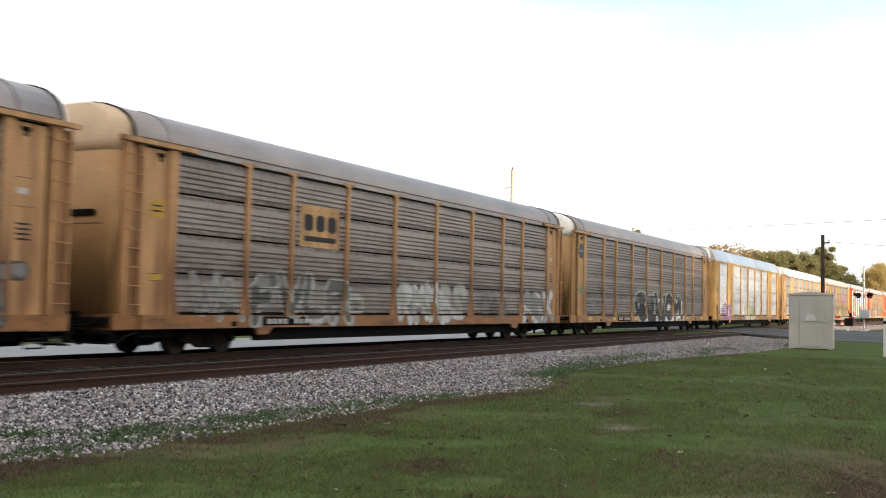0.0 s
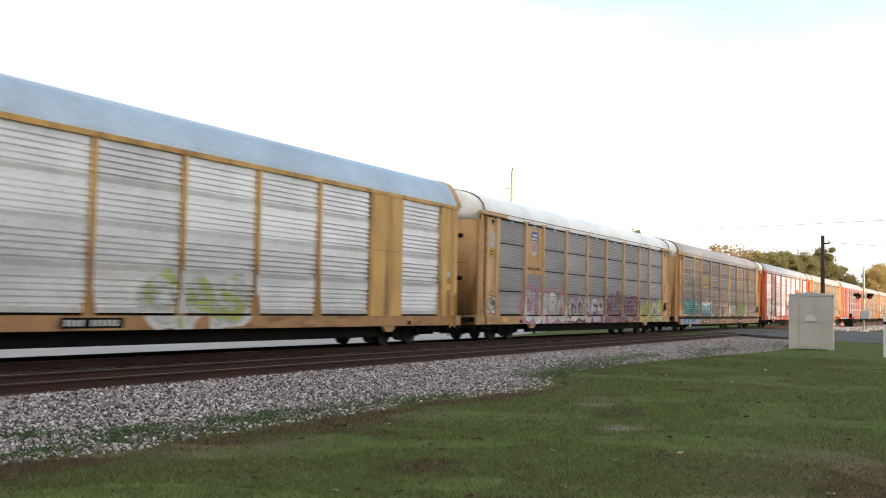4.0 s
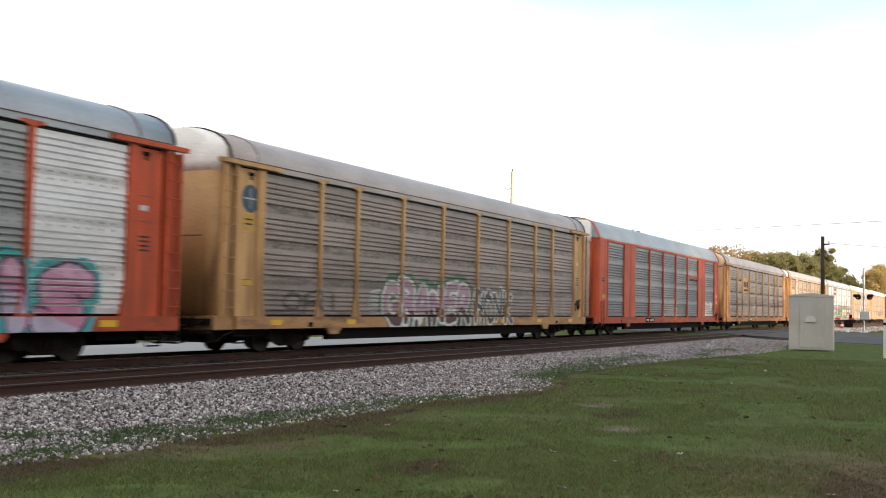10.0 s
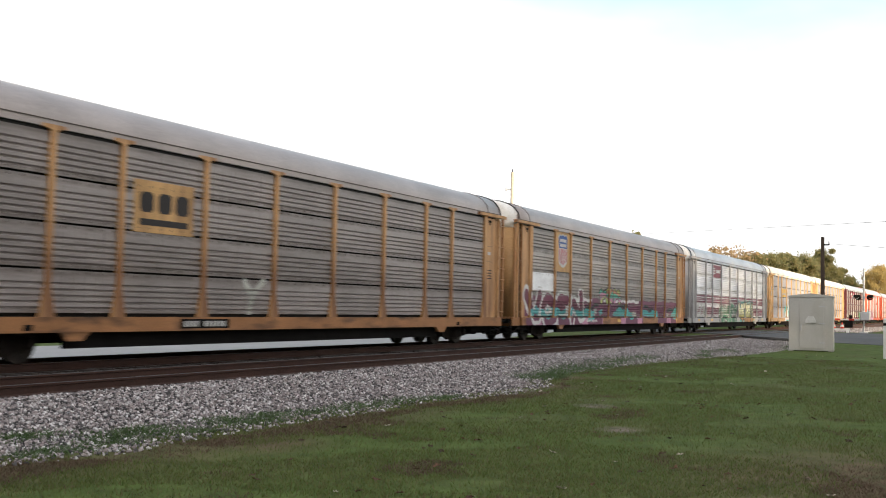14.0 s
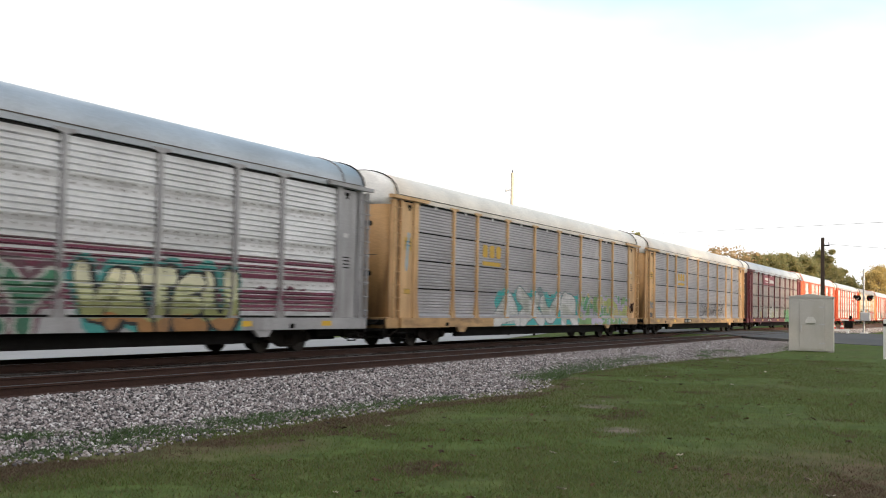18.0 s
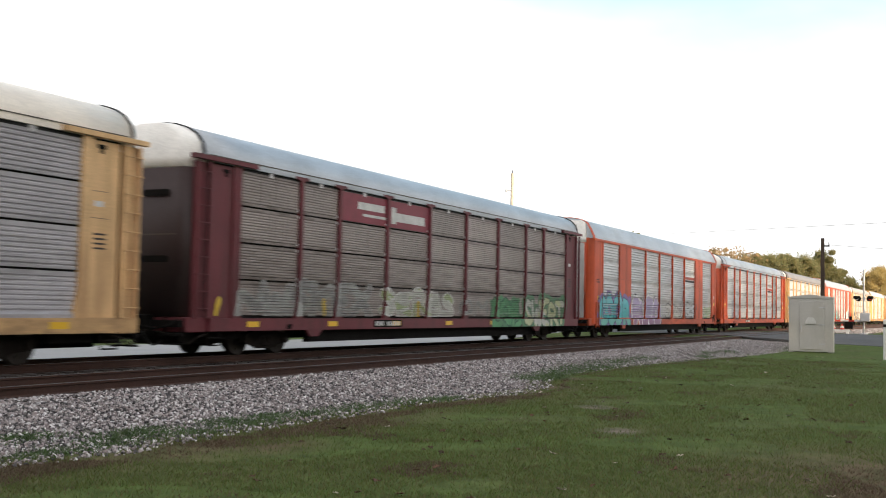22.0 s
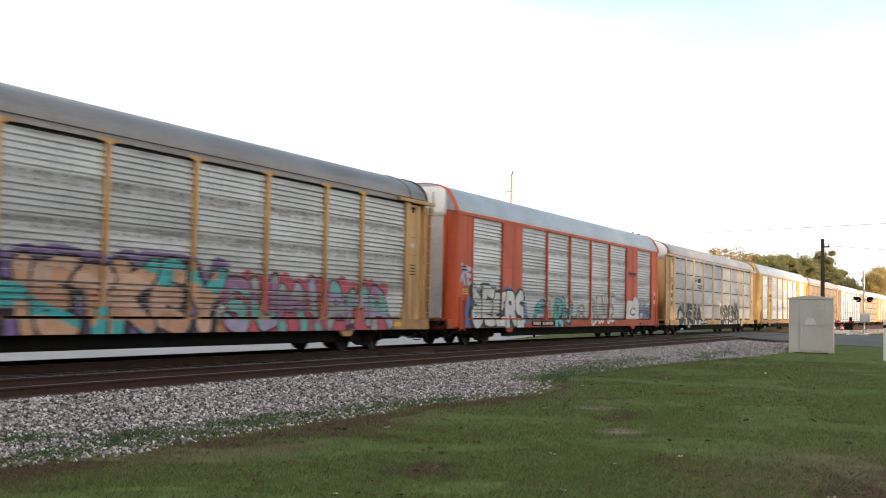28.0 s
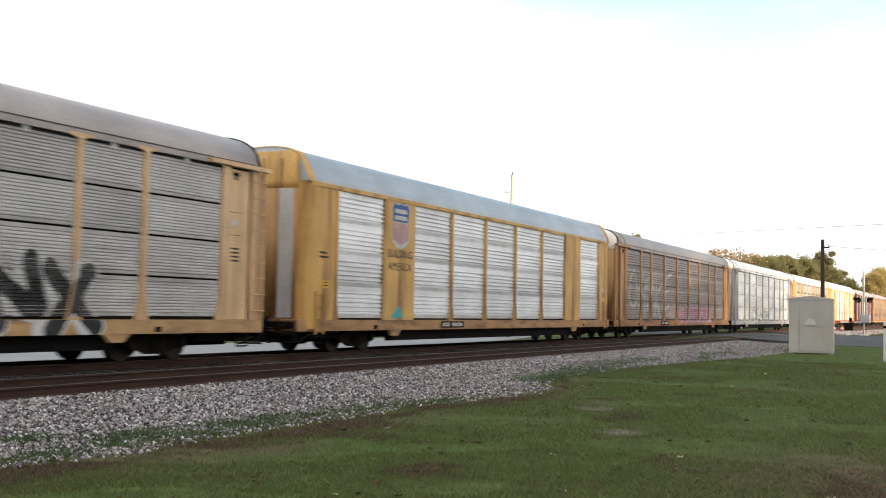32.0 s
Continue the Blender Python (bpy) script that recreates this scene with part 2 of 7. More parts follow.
STONES = stone_material("crushed_granite", [(0.065, 0.060, 0.062), (0.26, 0.228, 0.228), (0.38, 0.318, 0.312), (0.55, 0.508, 0.505), (0.12, 0.110, 0.112), (0.80, 0.765, 0.765), (0.31, 0.268, 0.268), (0.47, 0.41, 0.405)])
STONES_DIRTY = stone_material("grimy_ballast", [(0.032, 0.025, 0.023), (0.075, 0.056, 0.050), (0.055, 0.042, 0.038), (0.17, 0.14, 0.13)])
GRASS_BLADES = stone_material("lawn_blades", [(0.102, 0.153, 0.036), (0.148, 0.194, 0.050), (0.165, 0.158, 0.062), (0.108, 0.155, 0.038), (0.20, 0.162, 0.084), (0.129, 0.178, 0.049)], 0.5)
GRASS_DRY = stone_material("dry_lawn_blades", [(0.125, 0.076, 0.052), (0.162, 0.106, 0.071), (0.092, 0.062, 0.041), (0.195, 0.134, 0.092), (0.112, 0.104, 0.045)], 0.35)
WEEDS = stone_material("weed_blades", [(0.07, 0.12, 0.04), (0.10, 0.165, 0.06), (0.085, 0.14, 0.055), (0.13, 0.15, 0.08)], 0.3)
LEAF_DRY = material("dry_brown_leaf", (0.075, 0.034, 0.017), 0.8, 0.0, 0.4, 9.0, 60.0, 0.2, piece=0.6)
LEAF_PALE = material("pale_curled_leaf", (0.34, 0.29, 0.23), 0.8, 0.0, 0.3, 9.0, 60.0, 0.2, piece=0.3)
ASPHALT = material("worn_asphalt", (0.075, 0.073, 0.075), 0.85, 0.0, 0.3, 0.4, 60.0, 0.3, 90.0)
CONCRETE = material("pale_concrete_road", (0.275, 0.275, 0.28), 0.85, 0.0, 0.15, 0.3, 30.0, 0.2, 60.0, (0.24, 0.235, 0.23), 0.5, (0.2, 0.2, 1))
HOOD_PAINT = material("chalky_pale_paint", (0.60, 0.585, 0.56), 0.6, 0.0, 0.12, 4.0, 20.0, 0.05)
BOX_PAINT = material("pale_grey_enamel", (0.47, 0.45, 0.42), 0.5, 0.0, 0.08, 1.0, 20.0, 0.04, 40.0, (0.36, 0.33, 0.28), 0.5, (1.5, 1.5, 0.5))
WHITE_PAINT = material("white_paint", (0.72, 0.71, 0.69), 0.55, 0.0, 0.1, 2.0, 20.0, 0.05)
RED_PAINT = material("red_reflective_paint", (0.55, 0.05, 0.03), 0.45, 0.0, 0.1, 2.0, 20.0, 0.0)
ALUMINIUM = material("dull_aluminium", (0.48, 0.48, 0.49), 0.45, 0.6, 0.12, 2.0, 20.0, 0.05)
POLE_WOOD = material("dark_weathered_pole_timber", (0.055, 0.038, 0.028), 0.9, 0.0, 0.3, 3.0, 30.0, 0.4, 25.0)
# Sunlight on the far pole is put into this pale colour.
POLE_PALE = material("sunlit_pale_pole_timber", (0.50, 0.45, 0.38), 0.9, 0.0, 0.25, 3.0, 30.0, 0.3, 25.0)
WIRE_BLACK = material("black_wire", (0.03, 0.03, 0.03), 0.6, 0.0, 0.1, 3.0, 30.0, 0.0)
RUBBER = material("black_rubber_hose", (0.015, 0.015, 0.015), 0.7, 0.0, 0.2, 3.0, 30.0, 0.0)
BARK = material("grey_brown_bark", (0.10, 0.075, 0.055), 0.9, 0.0, 0.3, 3.0, 20.0, 0.5, 12.0)
NOTICE = material("faded_golden_notice", (0.60, 0.36, 0.055), 0.5, 0.0, 0.2, 4.0, 30.0, 0.0, 40.0, (0.25, 0.14, 0.05), 0.6, (4.0, 4.0, 4.0))
REFLECTOR = material("yellow_reflector_tape", (0.75, 0.45, 0.03), 0.35, 0.0, 0.08, 3.0, 20.0, 0.0)
LENS_RED = material("dark_red_lens", (0.40, 0.02, 0.02), 0.2, 0.0, 0.05, 3.0, 20.0, 0.0)
LEAVES = stone_material("olive_green_leaves", [(0.25, 0.25, 0.105), (0.36, 0.34, 0.15), (0.27, 0.275, 0.13), (0.43, 0.37, 0.19), (0.47, 0.38, 0.18)], 0.68)
LEAVES_AUTUMN = stone_material("russet_autumn_leaves", [(0.46, 0.28, 0.15), (0.58, 0.38, 0.20), (0.42, 0.31, 0.16), (0.55, 0.43, 0.24)], 0.5)
LEAVES_GOLD = stone_material("golden_autumn_leaves", [(0.56, 0.42, 0.17), (0.66, 0.49, 0.20), (0.46, 0.38, 0.16), (0.60, 0.44, 0.18)], 0.45)


def lawn_material():
    """Short autumn lawn: green with worn brown patches."""
    m = bpy.data.materials.new("autumn_lawn")
    m.use_nodes = True
    n, l = m.node_tree.nodes, m.node_tree.links
    b = n["Principled BSDF"]
    b.inputs["Roughness"].default_value, b.inputs["Specular IOR Level"].default_value = 0.95, 0.1
    co = n.new("ShaderNodeTexCoord")
    patch, mid, fine = (n.new("ShaderNodeTexNoise") for _ in range(3))
    for node, s, d in ((patch, 0.33, 5), (mid, 2.6, 5), (fine, 34.0, 4)):
        node.inputs["Scale"].default_value, node.inputs["Detail"].default_value = s, d
        l.new(co.outputs["Object"], node.inputs["Vector"])
    r1, r2, mx = n.new("ShaderNodeMapRange"), n.new("ShaderNodeMapRange"), n.new("ShaderNodeMix")
    r1.inputs["From Min"].default_value, r1.inputs["From Max"].default_value = 0.50, 0.72
    r1.inputs["To Max"].default_value = 0.36
    l.new(patch.outputs["Fac"], r1.inputs["Value"])
    mx.data_type = "RGBA"
    mx.inputs[6].default_value, mx.inputs[7].default_value = (0.074, 0.104, 0.028, 1), (0.115, 0.080, 0.052, 1)
    # a trodden strip along the ballast and a bare patch near the lawn's corner
    sep, off, band, spot, far = n.new("ShaderNodeSeparateXYZ"), n.new("ShaderNodeMath"), n.new("ShaderNodeMapRange"), n.new("ShaderNodeVectorMath"), n.new("ShaderNodeMapRange")
    off.operation = "SUBTRACT"
    off.inputs[1].default_value = 8.75
    absd, top, wet = n.new("ShaderNodeMath"), n.new("ShaderNodeMath"), n.new("ShaderNodeMath")
    absd.operation, top.operation, wet.operation = "ABSOLUTE", "MAXIMUM", "MULTIPLY"
    l.new(co.outputs["Object"], sep.inputs[0])
    l.new(sep.outputs["Y"], off.inputs[0])
    l.new(off.outputs[0], absd.inputs[0])
    band.inputs["From Min"].default_value, band.inputs["From Max"].default_value = 0.35, 1.0
    band.inputs["To Min"].default_value, band.inputs["To Max"].default_value = 0.85, 0.0
    l.new(absd.outputs[0], band.inputs["Value"])
    spot.operation = "DISTANCE"
    spot.inputs[1].default_value = (12.8, 0.6, -0.5)
    far.inputs["From Min"].default_value, far.inputs["From Max"].default_value = 0.8, 3.6
    far.inputs["To Min"].default_value, far.inputs["To Max"].default_value = 1.6, 0.0
    l.new(co.outputs["Object"], spot.inputs[0])
    l.new(spot.outputs["Value"], far.inputs["Value"])
    west, kept = n.new("ShaderNodeMapRange"), n.new("ShaderNodeMath")
    west.inputs["From Min"].default_value, west.inputs["From Max"].default_value = 21.0, 25.0
    west.inputs["To Min"].default_value, west.inputs["To Max"].default_value = 1.0, 0.0
    kept.operation = "MULTIPLY"
    l.new(sep.outputs["X"], west.inputs["Value"])
    l.new(band.outputs[0], kept.inputs[0])
    l.new(west.outputs[0], kept.inputs[1])
    worn = kept.outputs[0]
    for place, reach in (((23.8, 9.2, -0.5), 1.6), ((27.0, 10.0, -0.5), 1.3), ((11.5, 8.4, -0.5), 1.2)):
        dist, near, more = n.new("ShaderNodeVectorMath"), n.new("ShaderNodeMapRange"), n.new("ShaderNodeMath")
        dist.operation, more.operation = "DISTANCE", "MAXIMUM"
        dist.inputs[1].default_value = place
        near.inputs["From Min"].default_value, near.inputs["From Max"].default_value = 0.2, reach
        near.inputs["To Min"].default_value, near.inputs["To Max"].default_value = 1.8, 0.0
        l.new(co.outputs["Object"], dist.inputs[0])
        l.new(dist.outputs["Value"], near.inputs["Value"])
        l.new(near.outputs[0], more.inputs[0])
        l.new(worn, more.inputs[1])
        worn = more.outputs[0]
    l.new(worn, top.inputs[0])
    l.new(far.outputs[0], top.inputs[1])
    l.new(top.outputs[0], wet.inputs[0])
    l.new(mid.outputs["Fac"], wet.inputs[1])
    fin = n.new("ShaderNodeMath")
    fin.operation, fin.use_clamp = "ADD", True
    l.new(r1.outputs[0], fin.inputs[0])
    l.new(wet.outputs[0], fin.inputs[1])
    l.new(fin.outputs[0], mx.inputs[0])
    lawn_colour = mx.outputs[2]
    # bare pale soil where the turf is worn through
    for place, reach in (((19.6, 6.54, -0.5), 0.75), ((15.8, 4.9, -0.5), 0.62), ((21.9, 8.6, -0.5), 0.5)):
        squash, dist, near, ragged, bare = n.new("ShaderNodeMapping"), n.new("ShaderNodeVectorMath"), n.new("ShaderNodeMapRange"), n.new("ShaderNodeMath"), n.new("ShaderNodeMix")
        squash.vector_type = "TEXTURE"
        squash.inputs["Location"].default_value = place
        squash.inputs["Rotation"].default_value = (0, 0, radians(20))
        squash.inputs["Scale"].default_value = (1.0, 0.7, 1.0)
        dist.operation, ragged.operation, ragged.use_clamp = "LENGTH", "MULTIPLY", True
        near.inputs["From Min"].default_value, near.inputs["From Max"].default_value = 0.1, reach
        near.inputs["To Min"].default_value, near.inputs["To Max"].default_value = 2.2, 0.0
        l.new(co.outputs["Object"], squash.inputs["Vector"])
        l.new(squash.outputs[0], dist.inputs[0])
        l.new(dist.outputs["Value"], near.inputs["Value"])
        l.new(near.outputs[0], ragged.inputs[0])
        l.new(mid.outputs["Fac"], ragged.inputs[1])
        bare.data_type = "RGBA"
        bare.inputs[7].default_value = (0.155, 0.128, 0.10, 1)
        l.new(ragged.outputs[0], bare.inputs[0])
        l.new(lawn_colour, bare.inputs[6])
        lawn_colour = bare.outputs[2]
    add = n.new("ShaderNodeMath")
    l.new(mid.outputs["Fac"], add.inputs[0])
    l.new(fine.outputs["Fac"], add.inputs[1])
    r2.inputs["From Min"].default_value, r2.inputs["From Max"].default_value = 0.65, 1.35
    r2.inputs["To Min"].default_value, r2.inputs["To Max"].default_value = 0.55, 1.48
    l.new(add.outputs[0], r2.inputs["Value"])
    sc = n.new("ShaderNodeVectorMath")
    sc.operation = "SCALE"
    l.new(lawn_colour, sc.inputs[0])
    l.new(r2.outputs[0], sc.inputs["Scale"])
    l.new(sc.outputs[0], b.inputs["Base Color"])
    bp = n.new("ShaderNodeBump")
    bp.inputs["Strength"].default_value, bp.inputs["Distance"].default_value = 0.8, 0.03
    l.new(fine.outputs["Fac"], bp.inputs["Height"])
    l.new(bp.outputs[0], b.inputs["Normal"])
    return m


LAWN = lawn_material()


# ---- mesh helpers ----
def part(name, bm, mat=None, parent=None, label="", smooth=False):
    me = bm if isinstance(bm, bpy.types.Mesh) else bpy.data.meshes.new(name)
    if not isinstance(bm, bpy.types.Mesh):
        if smooth:
            for f in bm.faces:
                f.smooth = True
        bm.to_mesh(me)
        bm.free()
    if mat is not None and not me.materials:
        me.materials.append(mat)
    ob = new(name, me)
    if parent is not None:
        ob.parent = parent
    if label:
        ob["label"] = label
    return ob


def mesh(name, verts, faces, mats, index=None):
    me = bpy.data.meshes.new(name)
    me.from_pydata(verts, [], faces)
    for m in (mats if isinstance(mats, (list, tuple)) else [mats]):
        me.materials.append(m)
    if index is not None:
        me.polygons.foreach_set("material_index", np.asarray(index, dtype=np.int32))
    me.update()
    return me


def box(bm, x0, x1, y0, y1, z0, z1, bevel=0.0):
    made = bmesh.ops.create_cube(bm, size=1.0, matrix=Matrix.LocRotScale(((x0 + x1) / 2, (y0 + y1) / 2, (z0 + z1) / 2), None, (x1 - x0, y1 - y0, z1 - z0)))
    if bevel:
        edges = list({e for v in made["verts"] for e in v.link_edges})
        bmesh.ops.bevel(bm, geom=edges, offset=bevel, segments=1, affect="EDGES")
    return bm


def boxes(*rows, bevel=0.0):
    bm = bmesh.new()
    for r in rows:
        box(bm, *r, bevel=bevel)
    return bm


def tube(bm, a, b, r0, r1=None, n=8):
    a, b = Vector(a), Vector(b)
    way = b - a
    m = Matrix.Translation((a + b) / 2) @ way.to_track_quat("Z", "Y").to_matrix().to_4x4()
    bmesh.ops.create_cone(bm, cap_ends=True, segments=n, radius1=r0, radius2=r0 if r1 is None else r1, depth=way.length, matrix=m)
    return bm


def bent(bm, pts, r, n=6):
    """One round rod bent along a line of points."""
    pts = [Vector(p) for p in pts]
    rings = []
    for i, p in enumerate(pts):
        way = (pts[min(i + 1, len(pts) - 1)] - pts[max(i - 1, 0)]).normalized()
        turn = way.to_track_quat("Z", "Y")
        rings.append([bm.verts.new(p + turn @ Vector((r * math.cos(6.2832 * j / n), r * math.sin(6.2832 * j / n), 0))) for j in range(n)])
    for a, b in zip(rings, rings[1:]):
        for j in range(n):
            bm.faces.new((a[j], a[(j + 1) % n], b[(j + 1) % n], b[j]))
    bm.faces.new(rings[0][::-1])
    bm.faces.new(rings[-1])
    return bm


def prism(profile, x0, x1, name, mat, closed=True):
    """A section in (y, z) drawn out along x."""
    k = len(profile)
    verts = [(x0, y, z) for y, z in profile] + [(x1, y, z) for y, z in profile]
    faces = [(i, (i + 1) % k, k + (i + 1) % k, k + i) for i in range(k if closed else k - 1)]
    if closed:
        faces += [tuple(range(k))[::-1], tuple(range(k, 2 * k))]
    me = mesh(name, verts, faces, mat)
    bm = bmesh.new()
    bm.from_mesh(me)
    if closed:
        bmesh.ops.recalc_face_normals(bm, faces=bm.faces)
    bm.to_mesh(me)
    bm.free()
    return me


def plate(points, y, thick, name, mat):
    """A flat plate with an outline in (x, z), facing -y."""
    k = len(points)
    verts = [(x, y - thick, z) for x, z in points] + [(x, y, z) for x, z in points]
    faces = [tuple(range(k)), tuple(range(k, 2 * k))[::-1]] + [(i, k + i, k + (i + 1) % k, (i + 1) % k) for i in range(k)]
    me = mesh(name, verts, faces, mat)
    bm = bmesh.new()
    bm.from_mesh(me)
    bmesh.ops.recalc_face_normals(bm, faces=bm.faces)
    bm.to_mesh(me)
    bm.free()
    return me


def ease(a, b, x):
    t = min(1.0, max(0.0, (x - a) / (b - a)))
    return t * t * (3 - 2 * t)


# ---- ground, roads, tracks ----
NEAR_Y, FAR_Y = 13.82, 18.09
GAUGE = 1.435


def ground_z(x, y):
    z = -0.50 + 0.44 * ease(55, 71, x) - 0.30 * ease(91, 104, x)
    if y > 22:
        z = -0.46 + 0.40 * ease(55, 71, x) * (1 - ease(24, 40, y))
    z += 0.03 * noise.noise(Vector((x * 0.25, y * 0.25, 0.0))) * (1 - ease(50, 60, x))
    return z


def ballast_edge(x):
    return 9.6 - 0.4 * ease(18.5, 21.5, x) + 1.7 * ease(22.2, 28.5, x) - 1.7 * ease(32, 52, x) + 0.22 * noise.noise(Vector((x * 0.55, 3.0, 0.0))) + 0.1 * noise.noise(Vector((x * 2.1, 7.0, 0.0)))


def grid_mesh(name, xs, ys, height, mat):
    verts = [(x, y, height(x, y)) for y in ys for x in xs]
    w = len(xs)
    faces = [(j * w + i, j * w + i + 1, (j + 1) * w + i + 1, (j + 1) * w + i) for j in range(len(ys) - 1) for i in range(w - 1)]
    return mesh(name, verts, faces, mat)


def spread(*steps):
    out = []
    for a, b, n in steps:
        out += [a + (b - a) * i / n for i in range(n)]
    return out + [steps[-1][1]]


ground = part("ground", grid_mesh("ground", spread((-1500, -100, 6), (-100, 0, 10), (0, 130, 130), (130, 400, 20), (400, 2500, 8)),
                                  spread((-1500, -100, 6), (-100, -10, 10), (-10, 40, 60), (40, 200, 12), (200, 2000, 8)), ground_z, LAWN))
tagged(ground, "short autumn lawn with worn brown patches", "ground", kind="structure")


def ballast():
    xs = spread((-120, 0, 20), (0, 74, 190), (74, 130, 28), (130, 700, 50))
    section = [(0.0, 0.0), (0.30, 0.09), (0.62, 0.21), (0.9, 0.31), (1.0, 0.335)]
    verts, faces = [], []
    for x in xs:
        e = ballast_edge(x)
        base = min(-0.2, ground_z(x, 9)) - 0.03
        row = [(e + (12.55 - e) * u, base + (-0.2 - base) * v / 0.335) for u, v in section]
        row += [(13.0, -0.172), (14.6, -0.172), (15.3, -0.2), (16.5, -0.2), (17.3, -0.172), (18.9, -0.172), (19.6, -0.2), (22.6, -0.56)]
        verts += [(x, y, z + 0.025 * noise.noise(Vector((x * 1.3, y * 1.3, 5.0)))) for y, z in row]
    k = len(section) + 8
    for i in range(len(xs) - 1):
        faces += [(i * k + j, (i + 1) * k + j, (i + 1) * k + j + 1, i * k + j + 1) for j in range(k - 1)]
    return mesh("ballast_bed", verts, faces, BALLAST_BED)


bed = part("ballast_bed", ballast(), None)
tagged(bed, "bed of crushed grey granite under the tracks", "ballast", kind="structure")


def scatter(name, n, place, size, mat, seed, flat=0.75):
    """Loose stones: n small irregular octahedra."""
    rng = np.random.default_rng(seed)
    c = np.array([place(rng) for _ in range(n)])
    base = np.array([(1, 0, 0), (0, 1, 0), (-1, 0, 0), (0, -1, 0), (0, 0, 1), (0, 0, -1)], float)
    tri = np.array([(0, 1, 4), (1, 2, 4), (2, 3, 4), (3, 0, 4), (1, 0, 5), (2, 1, 5), (3, 2, 5), (0, 3, 5)])
    q = rng.normal(size=(n, 3, 3))
    q, _ = np.linalg.qr(q)
    s = rng.uniform(size[0], size[1], (n, 1, 1)) * rng.uniform(0.65, 1.3, (n, 6, 1))
    v = (base[None] * s) @ q
    v[:, :, 2] *= flat
    v += c[:, None, :]
    f = tri[None] + 6 * np.arange(n)[:, None, None]
    return mesh(name, v.reshape(-1, 3).tolist(), f.reshape(-1, 3).tolist(), mat)


def bed_z(x, y):
    e = ballast_edge(x)
    if y < e:
        return ground_z(x, y)
    if y < 12.55:
        base = min(-0.2, ground_z(x, 9)) - 0.03
        return base + (-0.2 - base) * (1 - (1 - (y - e) / (12.55 - e)) ** 1.15)
    return -0.19


def shoulder_place(rng):
    x = 3.5 + 68.0 * rng.random() ** 1.7
    e = ballast_edge(x)
    y = e - 0.45 * rng.random() ** 2 if rng.random() < 0.04 else e + (12.95 - e) * rng.random() ** 0.86
    return x, y, bed_z(x, y) + rng.uniform(-0.005, 0.025)


def middle_place(rng):
    x = 3.5 + 68.0 * rng.random() ** 1.4
    y = rng.uniform(14.75, 17.1)
    return x, y, -0.21 + rng.uniform(0, 0.03)


stones = part("ballast_stones", scatter("ballast_stones", 112000, shoulder_place, (0.014, 0.040), STONES, 3, 0.85), None)
tagged(stones, "loose crushed granite stones on the track shoulder", "ballast", kind="stuff")
stones_far = part("ballast_stones", scatter("ballast_stones", 9000, lambda rng: (rng.uniform(88.5, 150), rng.uniform(9.2, 13.0), -0.22 + rng.uniform(0, 0.05)), (0.05, 0.10), STONES, 8), None)
tagged(stones_far, "pale crushed stones on the shoulder beyond the crossing", "ballast", kind="stuff")
stones_mid = part("ballast_stones", scatter("ballast_stones", 8000, middle_place, (0.022, 0.045), STONES_DIRTY, 4), None)
tagged(stones_mid, "grimy dark ballast stones between the tracks", "ballast", kind="stuff")


def blades(name, n, place, height, mat, seed, lean=0.5, width=0.006):
    rng = np.random.default_rng(seed)
    c = np.array([place(rng) for _ in range(n)])
    ang = rng.uniform(0, 2 * np.pi, n)
    hgt = rng.uniform(height[0], height[1], n)
    side = np.stack([np.cos(ang), np.sin(ang), np.zeros(n)], 1) * (width * rng.uniform(0.7, 1.4, n))[:, None]
    tip = np.stack([rng.normal(0, lean, n) * hgt, rng.normal(0, lean, n) * hgt, hgt], 1)
    v = np.stack([c - side, c + side, c + tip], 1)
    f = np.arange(3 * n).reshape(n, 3)
    return mesh(name, v.reshape(-1, 3).tolist(), f.tolist(), mat)


def dryness(x, y):
    """How dry the turf is: along the ballast, in the lawn's near corner and in patches."""
    strip = 1.0 - abs(y - (ballast_edge(x) - 0.75)) / (0.55 if x < 22 else 0.12)
    corner = 1.25 - math.hypot((x - 11.6) / 3.4, (y - 0.7) / 1.3)
    return max(0.0, strip, corner) + 0.9 * noise.noise(Vector((x * 0.8, y * 0.8, 4.0))) + 0.3 * noise.noise(Vector((x * 3.0, y * 3.0, 9.0)))


def dry_place(rng):
    while True:
        x, y, z = lawn_place(rng, True)
        if dryness(x, y) > 0.28 + 0.4 * rng.random():
            return x, y, z


def lawn_place(rng, dry=False):
    x = 5.5 + 40.0 * rng.random() ** 2.1
    low = -1.0 - 0.12 * x
    while True:
        y = rng.uniform(max(low, 0.02 * x - 1.0), 11.2)
        if y < ballast_edge(x) + 0.25 and (dry or dryness(x, y) < 0.35 + 0.5 * rng.random()):
            break
    bare = noise.noise(Vector((x * 0.45, y * 0.45, 2.0)))
    for cx, cy, r in ((19.6, 6.54, 0.6), (15.8, 4.9, 0.5)):
        if math.hypot(x - cx, (y - cy) * 1.3) < r * rng.uniform(0.7, 1.1):
            bare = 1.0
    sink = 0.05 if bare > 0.2 and rng.random() < 0.75 else 0.005
    return x, y, ground_z(x, y) - sink


lawn_blades = part("lawn_grass", blades("lawn_grass", 300000, lawn_place, (0.02, 0.055), GRASS_BLADES, 5, 0.6, 0.006), None)
tagged(lawn_blades, "short mown grass blades, green with dry tips", "grass", kind="stuff")

dry_blades = part("dry_grass", blades("dry_grass", 95000, dry_place, (0.015, 0.045), GRASS_DRY, 15, 0.8, 0.006), None)
tagged(dry_blades, "dry tan grass blades beside the ballast", "grass", kind="stuff")

